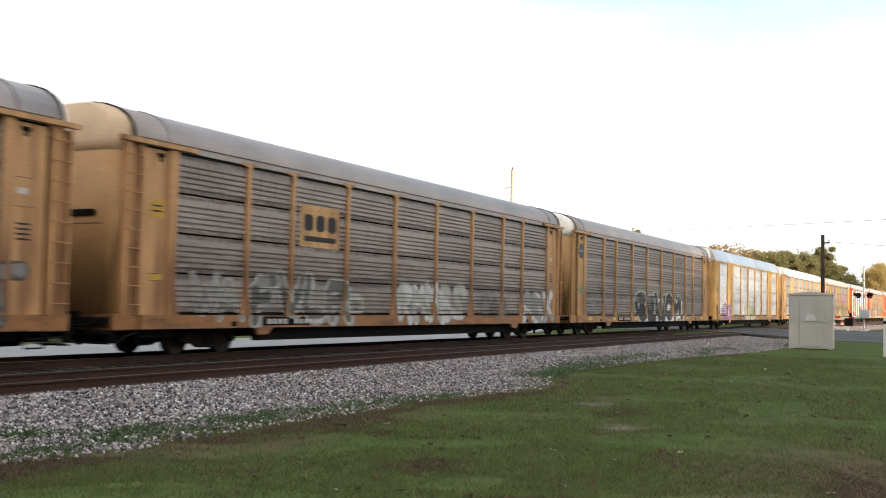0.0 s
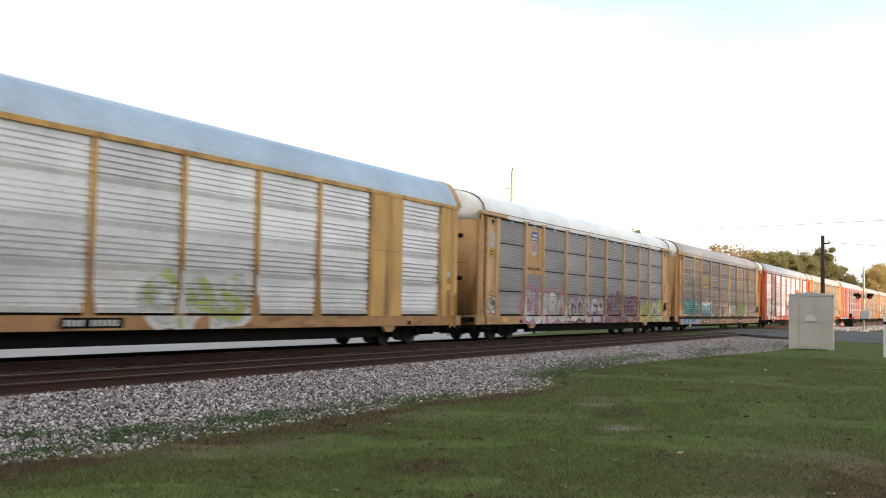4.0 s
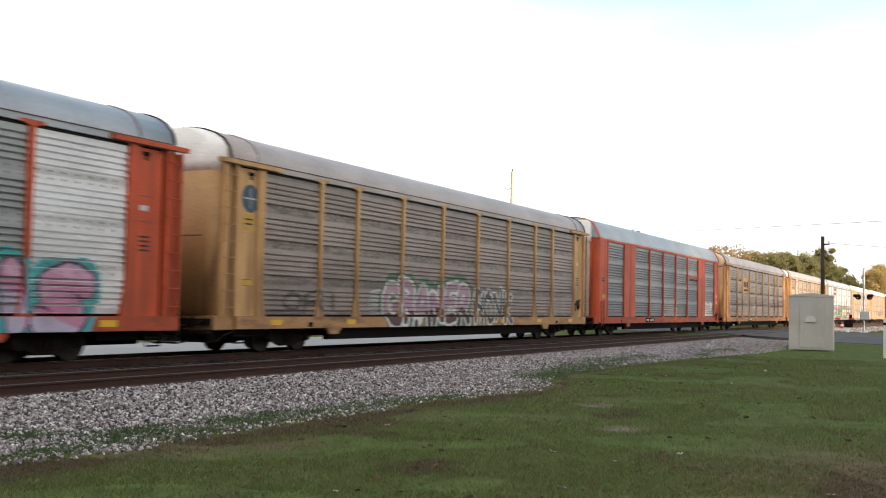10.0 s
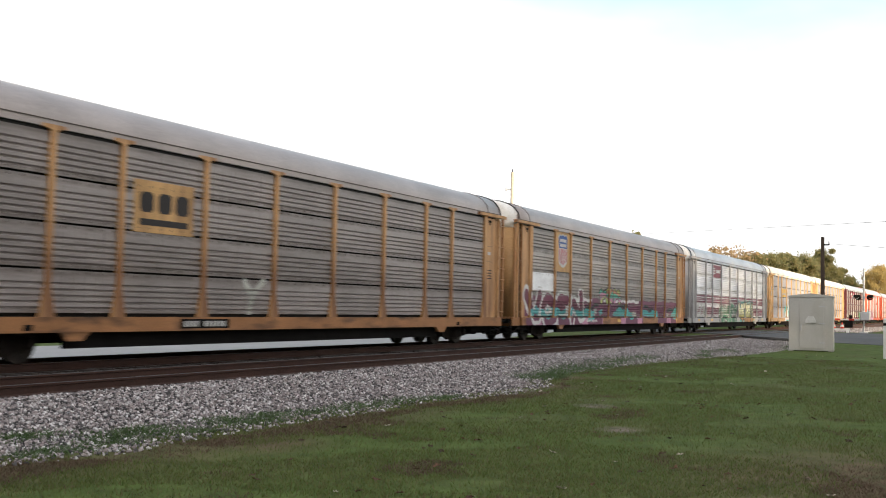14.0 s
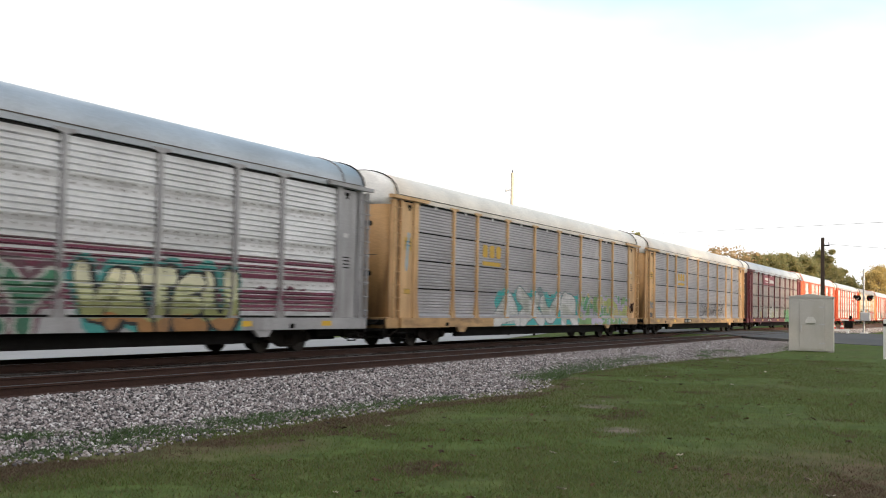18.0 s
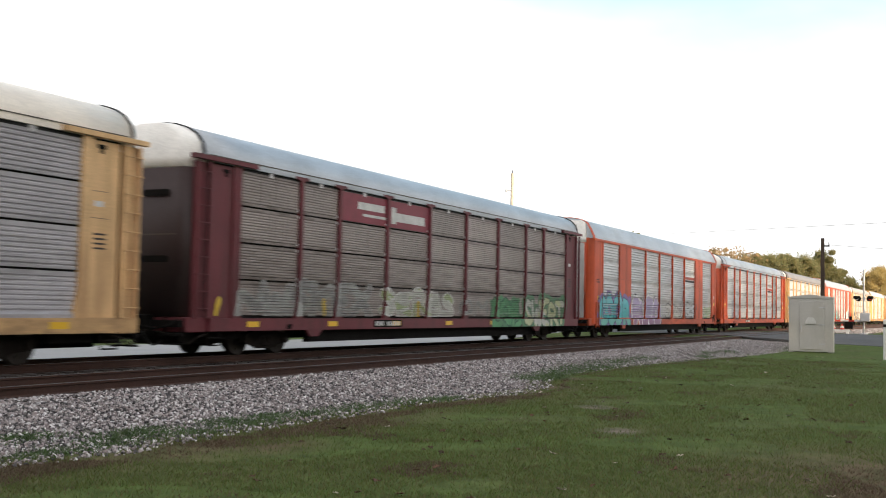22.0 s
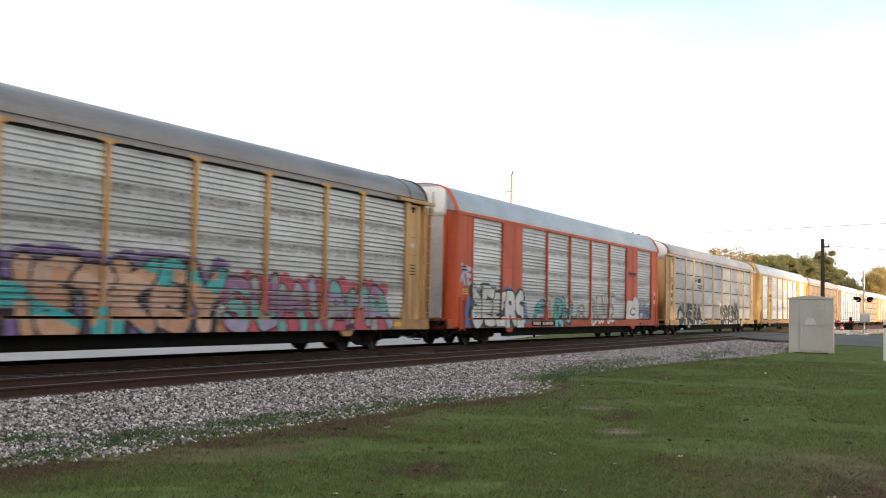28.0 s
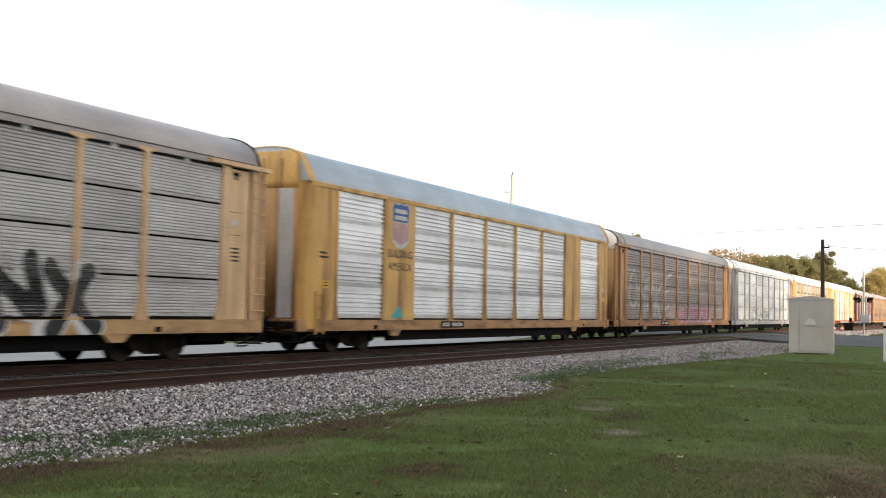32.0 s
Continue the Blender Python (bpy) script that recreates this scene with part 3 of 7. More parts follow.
WEED_SPOTS = [(9.6, 10.5, 0.5), (9.2, 9.75, 0.5), (10.8, 10.05, 0.7), (11.3, 10.1, 0.6), (10.3, 9.75, 0.7), (12.85, 10.05, 0.5), (11.8, 9.7, 0.6), (13.9, 10.0, 0.5), (13.2, 9.7, 0.5),
              (14.9, 9.85, 0.7), (16.2, 9.8, 0.7), (17.6, 9.75, 0.8), (19.0, 9.5, 0.6), (26.0, 10.5, 1.0), (27.0, 10.6, 1.0), (28.0, 10.9, 1.0), (29.5, 11.1, 0.9), (31.0, 11.2, 1.0), (33.0, 10.9, 1.0), (36.0, 11.2, 0.9), (44.0, 10.1, 0.9),
              (26.6, 10.2, 1.0), (28.6, 10.7, 1.0), (30.0, 10.9, 1.2), (31.4, 11.1, 1.2), (32.6, 11.2, 1.2), (34.0, 11.3, 1.2), (35.2, 11.2, 1.2), (37.4, 11.2, 1.1), (39.0, 11.1, 0.9), (46.5, 10.6, 1.2), (49.0, 10.3, 1.2)]


def weed_place(rng):
    cx, cy, r = WEED_SPOTS[rng.integers(len(WEED_SPOTS))]
    x, y = cx + rng.normal(0, r * 0.6), cy + rng.normal(0, r * 0.22)
    return x, y, bed_z(x, y)


weeds = part("weeds", blades("weeds", 24000, weed_place, (0.03, 0.08), WEEDS, 6, 1.2, 0.011), None)
tagged(weeds, "low green weeds growing through the ballast edge", "weeds", kind="stuff")


def road_strip(name, xs, ys, height, mat, label):
    me = grid_mesh(name, xs, ys, height, mat)
    ob = part(name, me, None)
    mod = ob.modifiers.new("thickness", "SOLIDIFY")
    mod.thickness, mod.offset = 0.10, -1
    return tagged(ob, label, "road", kind="structure")


def crossing_shape():
    """The road over the tracks: widens towards the camera's side."""
    ys = spread((-60, 0, 10), (0, 12, 12), (12, 24, 12), (24, 60, 10))
    verts, faces = [], []
    n = 14
    for y in ys:
        left = 70.2 - 6.5 * ease(15.5, 11.0, y) - 1.5 * ease(8, 3, y) - 6 * ease(2, -20, y) - 2 * ease(24, 40, y)
        right = 88.0 + 6 * ease(2, -20, y) + 3 * ease(24, 40, y)
        for i in range(n + 1):
            x = left + (right - left) * i / n
            z = max(ground_z(x, y) + 0.02, -0.03 if 10.5 < y < 21.5 else -0.03 - 0.09 * (min(abs(y - 10.5), abs(y - 21.5))))
            verts.append((x, y, min(z, -0.02)))
    faces = [(j * (n + 1) + i, j * (n + 1) + i + 1, (j + 1) * (n + 1) + i + 1, (j + 1) * (n + 1) + i) for j in range(len(ys) - 1) for i in range(n)]
    return mesh("road_crossing", verts, faces, ASPHALT)


crossing = part("road_crossing", crossing_shape(), None)
mod = crossing.modifiers.new("thickness", "SOLIDIFY")
mod.thickness, mod.offset = 0.12, -1
tagged(crossing, "worn dark asphalt road over the tracks", "road", kind="structure")
road_strip("road_behind", spread((-150, 69, 20)), [25.0, 27.0, 29.0, 31.5], lambda x, y: ground_z(x, y) + 0.03, CONCRETE,
                       "pale concrete road running along the tracks")

road_strip("road_behind", spread((90, 420, 30)), [23.5, 26.0, 29.0, 33.0, 40.0], lambda x, y: ground_z(x, y) + 0.03, CONCRETE,
                       "pale gravelled lane beside the tracks beyond the crossing")

RAIL = [(-0.07, -0.172), (-0.07, -0.16), (-0.012, -0.14), (-0.010, -0.045), (-0.035, -0.035), (-0.036, -0.006), (-0.030, -0.004),
        (0.030, -0.004), (0.036, -0.006), (0.035, -0.035), (0.010, -0.045), (0.012, -0.14), (0.07, -0.16), (0.07, -0.172)]


def track(yc, label):
    base = new("railway_track")
    base.location = (0, yc, 0)
    tagged(base, label, "railway track", "two parallel tracks", "structure")
    for side in (-1, 1):
        y = side * (GAUGE / 2 + 0.035)
        rail = part("rail", prism([(y + a, b) for a, b in RAIL], -150, 900, "rail", RAIL_RUST), None, base)
        part("rail_head", prism([(y - 0.029, -0.004), (y - 0.024, 0.0), (y + 0.024, 0.0), (y + 0.029, -0.004)], -150, 900, "rail_head", RAIL_HEAD), None, rail, "polished running surface")
    return base


near_track = track(NEAR_Y, "empty rusty railway track on timber ties")
far_track = track(FAR_Y, "railway track carrying the passing train")


# ---- the train ----
PITCH = 28.65
POSTS = [-11.87, -9.10, -7.12, -4.31, -1.44, 1.44, 4.31, 7.12, 9.10, 11.87]
SIDE, SKIN = -1.50, -1.425
ROW_Z = [1.012, 1.925, 2.855, 3.785, 4.725]
ROOF_SECTION = [(-1.46, 4.80), (-1.47, 4.93), (-1.40, 5.16), (-1.22, 5.38), (-0.95, 5.54), (-0.6, 5.65), (-0.25, 5.70)]
PLATED_SECTION = [(-1.46, 4.80), (-1.45, 4.93), (-1.31, 5.22), (-1.12, 5.54), (-0.98, 5.64), (-0.72, 5.735), (-0.3, 5.80)]
ROOF_OF = {"open": ROOF_SECTION, "plated": PLATED_SECTION}
RIB_STYLES = {"broad": (5, 0.046), "fine": (8, 0.024), "close": (11, 0.021), "bold": (5, 0.085)}


def rib_profile(z0, z1, style):
    """A panel's section: flat rails at foot and head, pressed ribs between."""
    n, deep = RIB_STYLES[style]
    foot = {"broad": 0.06, "bold": 0.13}.get(style, 0.05)
    cut = (0.10, 0.24, 0.56) if style == "bold" else (0.14, 0.30, 0.54)
    pts = [(SKIN, z0)]
    if style == "bold":
        pts = [(SKIN + 0.02, z0)]
    head = 0.19 if style == "broad" else foot
    step = (z1 - z0 - foot - head) / n
    for i in range(n):
        a = z0 + foot + i * step
        pts += [(SKIN, a), (SKIN + deep, a + step * cut[0]), (SKIN + deep, a + step * cut[1]), (SKIN, a + step * cut[2])]
    pts += [(SKIN, z1 - 0.004), (SKIN + 0.02, z1)]
    return pts


PANEL_CACHE = {}


def panel_mesh(width, z0, z1, style, mat):
    key = (round(width, 2), round(z0, 3), round(z1, 3), style, mat.name)
    if key not in PANEL_CACHE:
        pts = rib_profile(z0, z1, style)
        k = len(pts)
        verts = [(-width / 2, y, z) for y, z in pts] + [(width / 2, y, z) for y, z in pts]
        faces = [(i, k + i, k + i + 1, i + 1) for i in range(k - 1)]
        b = len(verts)
        verts += [(-width / 2, SKIN + 0.06, z0), (width / 2, SKIN + 0.06, z0), (width / 2, SKIN + 0.06, z1), (-width / 2, SKIN + 0.06, z1)]
        faces += [(0, b, b + 1, k), (k - 1, 2 * k - 1, b + 2, b + 3), (b, b + 3, b + 2, b + 1)]
        faces += [tuple(range(k - 1, -1, -1)) + (b, b + 3)[::1], tuple(range(k, 2 * k)) + (b + 2, b + 1)]
        PANEL_CACHE[key] = mesh("side_panel", verts, faces, mat)
    return PANEL_CACHE[key]


SHARED = {}


def shared(key, make):
    if key not in SHARED:
        SHARED[key] = make()
    return SHARED[key]


def post_mesh(mat, head=True, wide=0.10):
    """A side post with a flared foot and a T-shaped head."""
    def make():
        w = wide / 2
        out = [(-w * 3.0, 0.93), (w * 3.0, 0.93), (w * 2.7, 1.10), (w * 1.5, 1.42), (w, 1.62), (w, 4.66)]
        out += [(w * 1.6, 4.70), (w * 4.9, 4.735), (w * 4.9, 4.80), (-w * 4.9, 4.80), (-w * 4.9, 4.735), (-w * 1.6, 4.70)] if head else [(w, 4.74), (-w, 4.74)]
        out += [(-w, 4.66), (-w, 1.62), (-w * 1.5, 1.42), (-w * 2.7, 1.10)]
        return plate(out, SKIN + 0.03, SKIN + 0.03 - SIDE, "post", mat)
    return shared(("post", mat.name, head, wide), make)


def ladder_mesh(mat):
    def make():
        bm = bmesh.new()
        for x in (-0.25, 0.18):
            box(bm, x, x + 0.07, SIDE - 0.03, SIDE + 0.05, 0.95, 4.72, 0.008)
        me = bpy.data.meshes.new("ladder")
        bm.to_mesh(me)
        bm.free()
        me.materials.append(mat)
        return me
    return shared(("ladder", mat.name), make)


def rung_mesh(mat):
    """A worn round rung with its two flattened feet."""
    bm = tube(bmesh.new(), (-0.24, SIDE - 0.045, 0), (0.24, SIDE - 0.045, 0), 0.015, n=6)
    for x in (-0.22, 0.22):
        box(bm, x - 0.025, x + 0.025, SIDE - 0.06, SIDE - 0.028, -0.02, 0.02)
    me = bpy.data.meshes.new("rung")
    bm.to_mesh(me)
    bm.free()
    me.materials.append(mat)
    return me


def roof_mesh(mat, x0, x1, key):
    def make():
        sec = ROOF_OF[key] + [(-y, z) for y, z in reversed(ROOF_OF[key])]
        xs = spread((x0, x1, 18))
        verts, faces = [], []
        k = len(sec)
        for x in xs:
            verts += [(x, y, z) for y, z in sec]
        for i in range(len(xs) - 1):
            faces += [(i * k + j, i * k + j + 1, (i + 1) * k + j + 1, (i + 1) * k + j) for j in range(k - 1)]
        n = len(verts)
        faces += [tuple(range(k)), tuple(range(n - k, n))[::-1]]
        me = mesh("roof", verts, faces, mat)
        bm = bmesh.new()
        bm.from_mesh(me)
        bmesh.ops.recalc_face_normals(bm, faces=bm.faces)
        for f in bm.faces:
            f.smooth = len(f.verts) == 4 and key == "open"
        bm.to_mesh(me)
        bm.free()
        return me
    return shared(("roof", mat.name, key), make)


def rim_mesh(mat, x, wide=0.06, kind="open"):
    """The dark seal round the roof's end."""
    def make():
        sec = ROOF_OF[kind] + [(-y, z) for y, z in reversed(ROOF_OF[kind])]
        out = [(y * 1.012, z + 0.025) for y, z in sec]
        k = len(sec)
        verts = [(x, y, z) for y, z in sec] + [(x, y, z) for y, z in out] + [(x + wide, y, z) for y, z in sec] + [(x + wide, y, z) for y, z in out]
        faces = []
        for j in range(k - 1):
            faces += [(j, j + 1, k + j + 1, k + j), (k + j, k + j + 1, 3 * k + j + 1, 3 * k + j), (2 * k + j, 3 * k + j, 3 * k + j + 1, 2 * k + j + 1), (j, 2 * k + j, 2 * k + j + 1, j + 1)]
        return mesh("roof_seal", verts, faces, mat)
    return shared(("rim", mat.name, x, wide, kind), make)


def end_mesh(mat, z0, z1, key, wide=1.36, deep=0.62):
    """Half of a car end: rounded doors, curved in at the head like the roof."""
    def make():
        verts, faces = [], []
        section = ROOF_OF[key[1]]
        zs = sorted({z0, z1, *[z for _, z in section if z0 < z < z1]})
        ring = 9
        for z in zs:
            half = wide
            for (ya, za), (yb, zb) in zip(section, section[1:]):
                if za <= z <= zb:
                    half = min(wide, abs(ya + (yb - ya) * (z - za) / (zb - za)) - 0.03)
            depth = deep if z < 5.0 else deep - 0.10 * (z - 5.0) / 0.7
            r = min(0.34 if wide > 1.3 else 0.10, half * 0.5)
            pts = [(0.0, -half)]
            for i in range(ring):
                a = math.pi / 2 * i / (ring - 1)
                pts.append((depth - r + r * math.sin(a), -half + r - r * math.cos(a)))
            pts += [(x, -y) for x, y in reversed(pts)]
            verts += [(x, y, z) for x, y in pts]
        k = 2 * (ring + 1)
        for j in range(len(zs) - 1):
            faces += [(j * k + i, j * k + i + 1, (j + 1) * k + i + 1, (j + 1) * k + i) for i in range(k - 1)]
        n = len(verts)
        faces += [tuple(range(k))[::-1], tuple(range(n - k, n))]
        me = mesh("end_door", verts, faces, mat)
        for p in me.polygons:
            p.use_smooth = len(p.vertices) == 4
        return me
    return shared(("end", mat.name, key), make)


def truck_meshes():
    def frame_mesh():
        bm = bmesh.new()
        for s in (-1, 1):
            y = s * 1.0
            out = [(-1.08, 0.36), (-0.86, 0.28), (-0.55, 0.26), (-0.30, 0.16), (0.30, 0.16), (0.55, 0.26), (0.86, 0.28), (1.08, 0.36), (1.08, 0.52), (0.62, 0.58), (0.38, 0.66), (-0.38, 0.66), (-0.62, 0.58), (-1.08, 0.52)]
            vs = [bm.verts.new((x, y - 0.07, z)) for x, z in out] + [bm.verts.new((x, y + 0.07, z)) for x, z in out]
            k = len(out)
            bm.faces.new(vs[:k])
            bm.faces.new(vs[k:][::-1])
            for i in range(k):
                bm.faces.new((vs[i], vs[k + i], vs[k + (i + 1) % k], vs[(i + 1) % k]))
            for x in (-0.87, 0.87):
                tube(bm, (x, y - 0.14, 0.42), (x, y + 0.08, 0.42), 0.13, n=10)
            for x in (-0.16, 0.0, 0.16):
                tube(bm, (x, y - 0.09, 0.24), (x, y - 0.09, 0.50), 0.06, n=8)
        box(bm, -0.22, 0.22, -1.0, 1.0, 0.36, 0.60)
        bmesh.ops.recalc_face_normals(bm, faces=bm.faces)
        me = bpy.data.meshes.new("truck_frame")
        bm.to_mesh(me)
        bm.free()
        me.materials.append(TRUCK_IRON)
        return me

    def wheel_mesh():
        bm = bmesh.new()
        tube(bm, (0, -0.95, 0), (0, 0.95, 0), 0.075, n=10)
        for s in (-1, 1):
            tube(bm, (0, s * 0.69, 0), (0, s * 0.82, 0), 0.42, n=28)
            tube(bm, (0, s * 0.66, 0), (0, s * 0.69, 0), 0.445, n=28)
            tube(bm, (0, s * 0.82, 0), (0, s * 0.87, 0), 0.16, n=12)
            for i in range(3):
                a = 2.1 * i
                tube(bm, (0.26 * math.cos(a), s * 0.80, 0.26 * math.sin(a)), (0.26 * math.cos(a), s * 0.835, 0.26 * math.sin(a)), 0.035, n=6)
        me = bpy.data.meshes.new("wheelset")
        bm.to_mesh(me)
        bm.free()
        me.materials.append(WHEEL_STEEL)
        return me
    return shared("truck_frame", frame_mesh), shared("wheelset", wheel_mesh)


WHEELSETS = []


def underframe_mesh():
    bm = bmesh.new()
    box(bm, -13.2, 13.2, -1.30, 1.30, 0.72, 0.96)
    box(bm, -13.6, 13.6, -0.30, 0.30, 0.48, 0.80)
    box(bm, -8.4, 8.4, -1.28, -1.14, 0.30, 0.73)
    box(bm, -8.4, 8.4, 1.14, 1.28, 0.30, 0.73)
    for x in (-7.0, -4.2, -1.4, 1.4, 4.2, 7.0):
        box(bm, x - 0.06, x + 0.06, -1.25, 1.25, 0.46, 0.74)
    for s in (-1, 1):
        box(bm, min(s * 8.7, s * 13.3), max(s * 8.7, s * 13.3), -0.55, 0.55, 0.30, 0.72, 0.04)
        box(bm, min(s * 11.3, s * 12.6), max(s * 11.3, s * 12.6), -1.2, -0.6, 0.42, 0.72, 0.04)
    box(bm, 1.9, 3.3, -0.95, -0.45, 0.36, 0.72, 0.05)
    box(bm, -3.1, -2.4, -0.95, -0.5, 0.40, 0.72, 0.05)
    me = bpy.data.meshes.new("underframe")
    bm.to_mesh(me)
    bm.free()
    me.materials.append(BLACK_IRON)
    return me


def end_platform(car, s):
    """The dark ledge below a car's end: deck with draft gear, brake step and hanging rods."""
    def iron(name, spans):
        def build():
            bm = bmesh.new()
            for x0, x1, y0, y1, z0, z1 in spans:
                box(bm, min(s * x0, s * x1), max(s * x0, s * x1), y0, y1, z0, z1, 0.01)
            return mesh_of(bm, name, BLACK_IRON)
        return shared((name, s, spans), build)
    deck = part("end_platform", iron("end_platform", ((12.95, 13.78, -1.30, 1.30, 0.74, 0.90),)), None, car, "sooty iron end platform with brake gear")
    part("end_beam", iron("end_beam", ((12.9, 13.55, -1.05, 1.05, 0.40, 0.70),)), None, deck)
    part("draft_gear", iron("draft_gear", ((13.45, 13.86, -0.42, 0.42, 0.52, 1.02),)), None, deck)
    part("brake_step", iron("brake_step", ((13.60, 13.80, -1.36, -0.70, 0.52, 0.60),)), None, deck)
    for y in (-1.34, -0.80):
        part("step_hanger", iron("step_hanger", ((13.64, 13.70, y, y + 0.04, 0.34, 0.96),)), None, deck)
    part("step_tread", iron("step_tread", ((13.62, 13.76, -1.36, -0.74, 0.32, 0.36),)), None, deck)
    rod = shared(("end_rod", s), lambda: mesh_of(bent(bmesh.new(), [(s * 13.7, -1.2, 0.92), (s * 13.95, -1.1, 0.78), (s * 14.05, -0.8, 0.70), (s * 14.1, -0.3, 0.78)], 0.03), "end_rod", BLACK_IRON))
    part("end_rod", rod, None, deck)


def slot_mesh():
    """A long slot with rounded ends."""
    out = [(-0.34 - 0.08 * math.sin(a), 0.08 + 0.08 * math.cos(a)) for a in [math.pi * i / 6 for i in range(7)]]
    return plate([(-x, z) for x, z in reversed(out)][::-1] + out[::-1], 0, 0.03, "buffer_slot", BLACK_IRON)


def coupler_mesh(s):
    bm = bmesh.new()
    box(bm, min(s * 13.5, s * 14.25), max(s * 13.5, s * 14.25), -0.11, 0.11, 0.70, 0.95, 0.03)
    box(bm, min(s * 14.05, s * 14.32), max(s * 14.05, s * 14.32), -0.2, 0.2, 0.68, 0.98, 0.04)
    me = bpy.data.meshes.new("coupler")
    bm.to_mesh(me)
    bm.free()
    me.materials.append(BLACK_IRON)
    return me


def hose_mesh(sign):
    """A sagging brake hose between two cars."""
    bm = bmesh.new()
    pts = []
    for i in range(11):
        u = i / 10
        pts.append(Vector((sign * (13.35 + 0.95 * u), -0.55 - 0.1 * u, 0.62 - 1.15 * u * (1 - u) * 1.1 + 0.02 * u)))
    bent(bm, pts, 0.025)
    me = bpy.data.meshes.new("brake_hose")
    bm.to_mesh(me)
    bm.free()
    me.materials.append(RUBBER)
    return me


def far_wall_mesh(mat):
    def make():
        pts = []
        for z0, z1 in zip(ROW_Z, ROW_Z[1:]):
            pts += [(-y, z) for y, z in rib_profile(z0 + 0.012, z1 - 0.012, "broad")]
        k = len(pts)
        verts = [(-11.87, y, z) for y, z in pts] + [(11.87, y, z) for y, z in pts]
        faces = [(i, i + 1, k + i + 1, k + i) for i in range(k - 1)]
        return mesh("far_side_wall", verts, faces, mat)
    return shared(("far", mat.name), make)


def side_y(x, z, style, heads, plates):
    """How far out the near side stands at a place on it."""
    if z < 0.975:
        return SIDE - 0.012
    for p in POSTS:
        w = 0.062 if z > 1.6 else 0.062 + 0.11 * (1.6 - z) / 0.6
        if abs(x - p) < w:
            return SIDE
    if abs(x) > 11.87:
        return SKIN - 0.0121 if heads else SKIN - 0.051
    for a, b in plates:
        if a < x < b:
            return SIDE + 0.011
    for z0, z1 in zip(ROW_Z, ROW_Z[1:]):
        if z0 <= z <= z1:
            pts = rib_profile(z0 + 0.012, z1 - 0.012, style)
            if z <= pts[0][1] or z >= pts[-1][1]:
                return SKIN + 0.02
            for (ya, za), (yb, zb) in zip(pts, pts[1:]):
                if za <= z <= zb and zb > za:
                    return ya + (yb - ya) * (z - za) / (zb - za)
    return SKIN


# ---- spray paint on the cars ----
PAINTS = {}


def spray(r, g, b):
    key = (r, g, b)
    if key not in PAINTS:
        PAINTS[key] = material("spray_paint", (r, g, b), 0.55, 0.0, 0.18, 2.5, 30.0, 0.04, 40.0, (0.12, 0.11, 0.10), 0.25, (1.4, 1.4, 1.4))
    return PAINTS[key]


WHITE, BLACK, TEAL, BLUE = (0.66, 0.65, 0.64), (0.02, 0.02, 0.022), (0.06, 0.42, 0.44), (0.06, 0.16, 0.42)
PINK, PURPLE, GREEN, LIME = (0.55, 0.25, 0.38), (0.20, 0.12, 0.32), (0.10, 0.32, 0.16), (0.45, 0.50, 0.16)
WINE, PEACH, LILAC = (0.15, 0.03, 0.06), (0.55, 0.30, 0.19), (0.50, 0.44, 0.58)
SKYBLUE, PALE, DIRTY = (0.25, 0.45, 0.60), (0.50, 0.50, 0.46), (0.34, 0.34, 0.33)

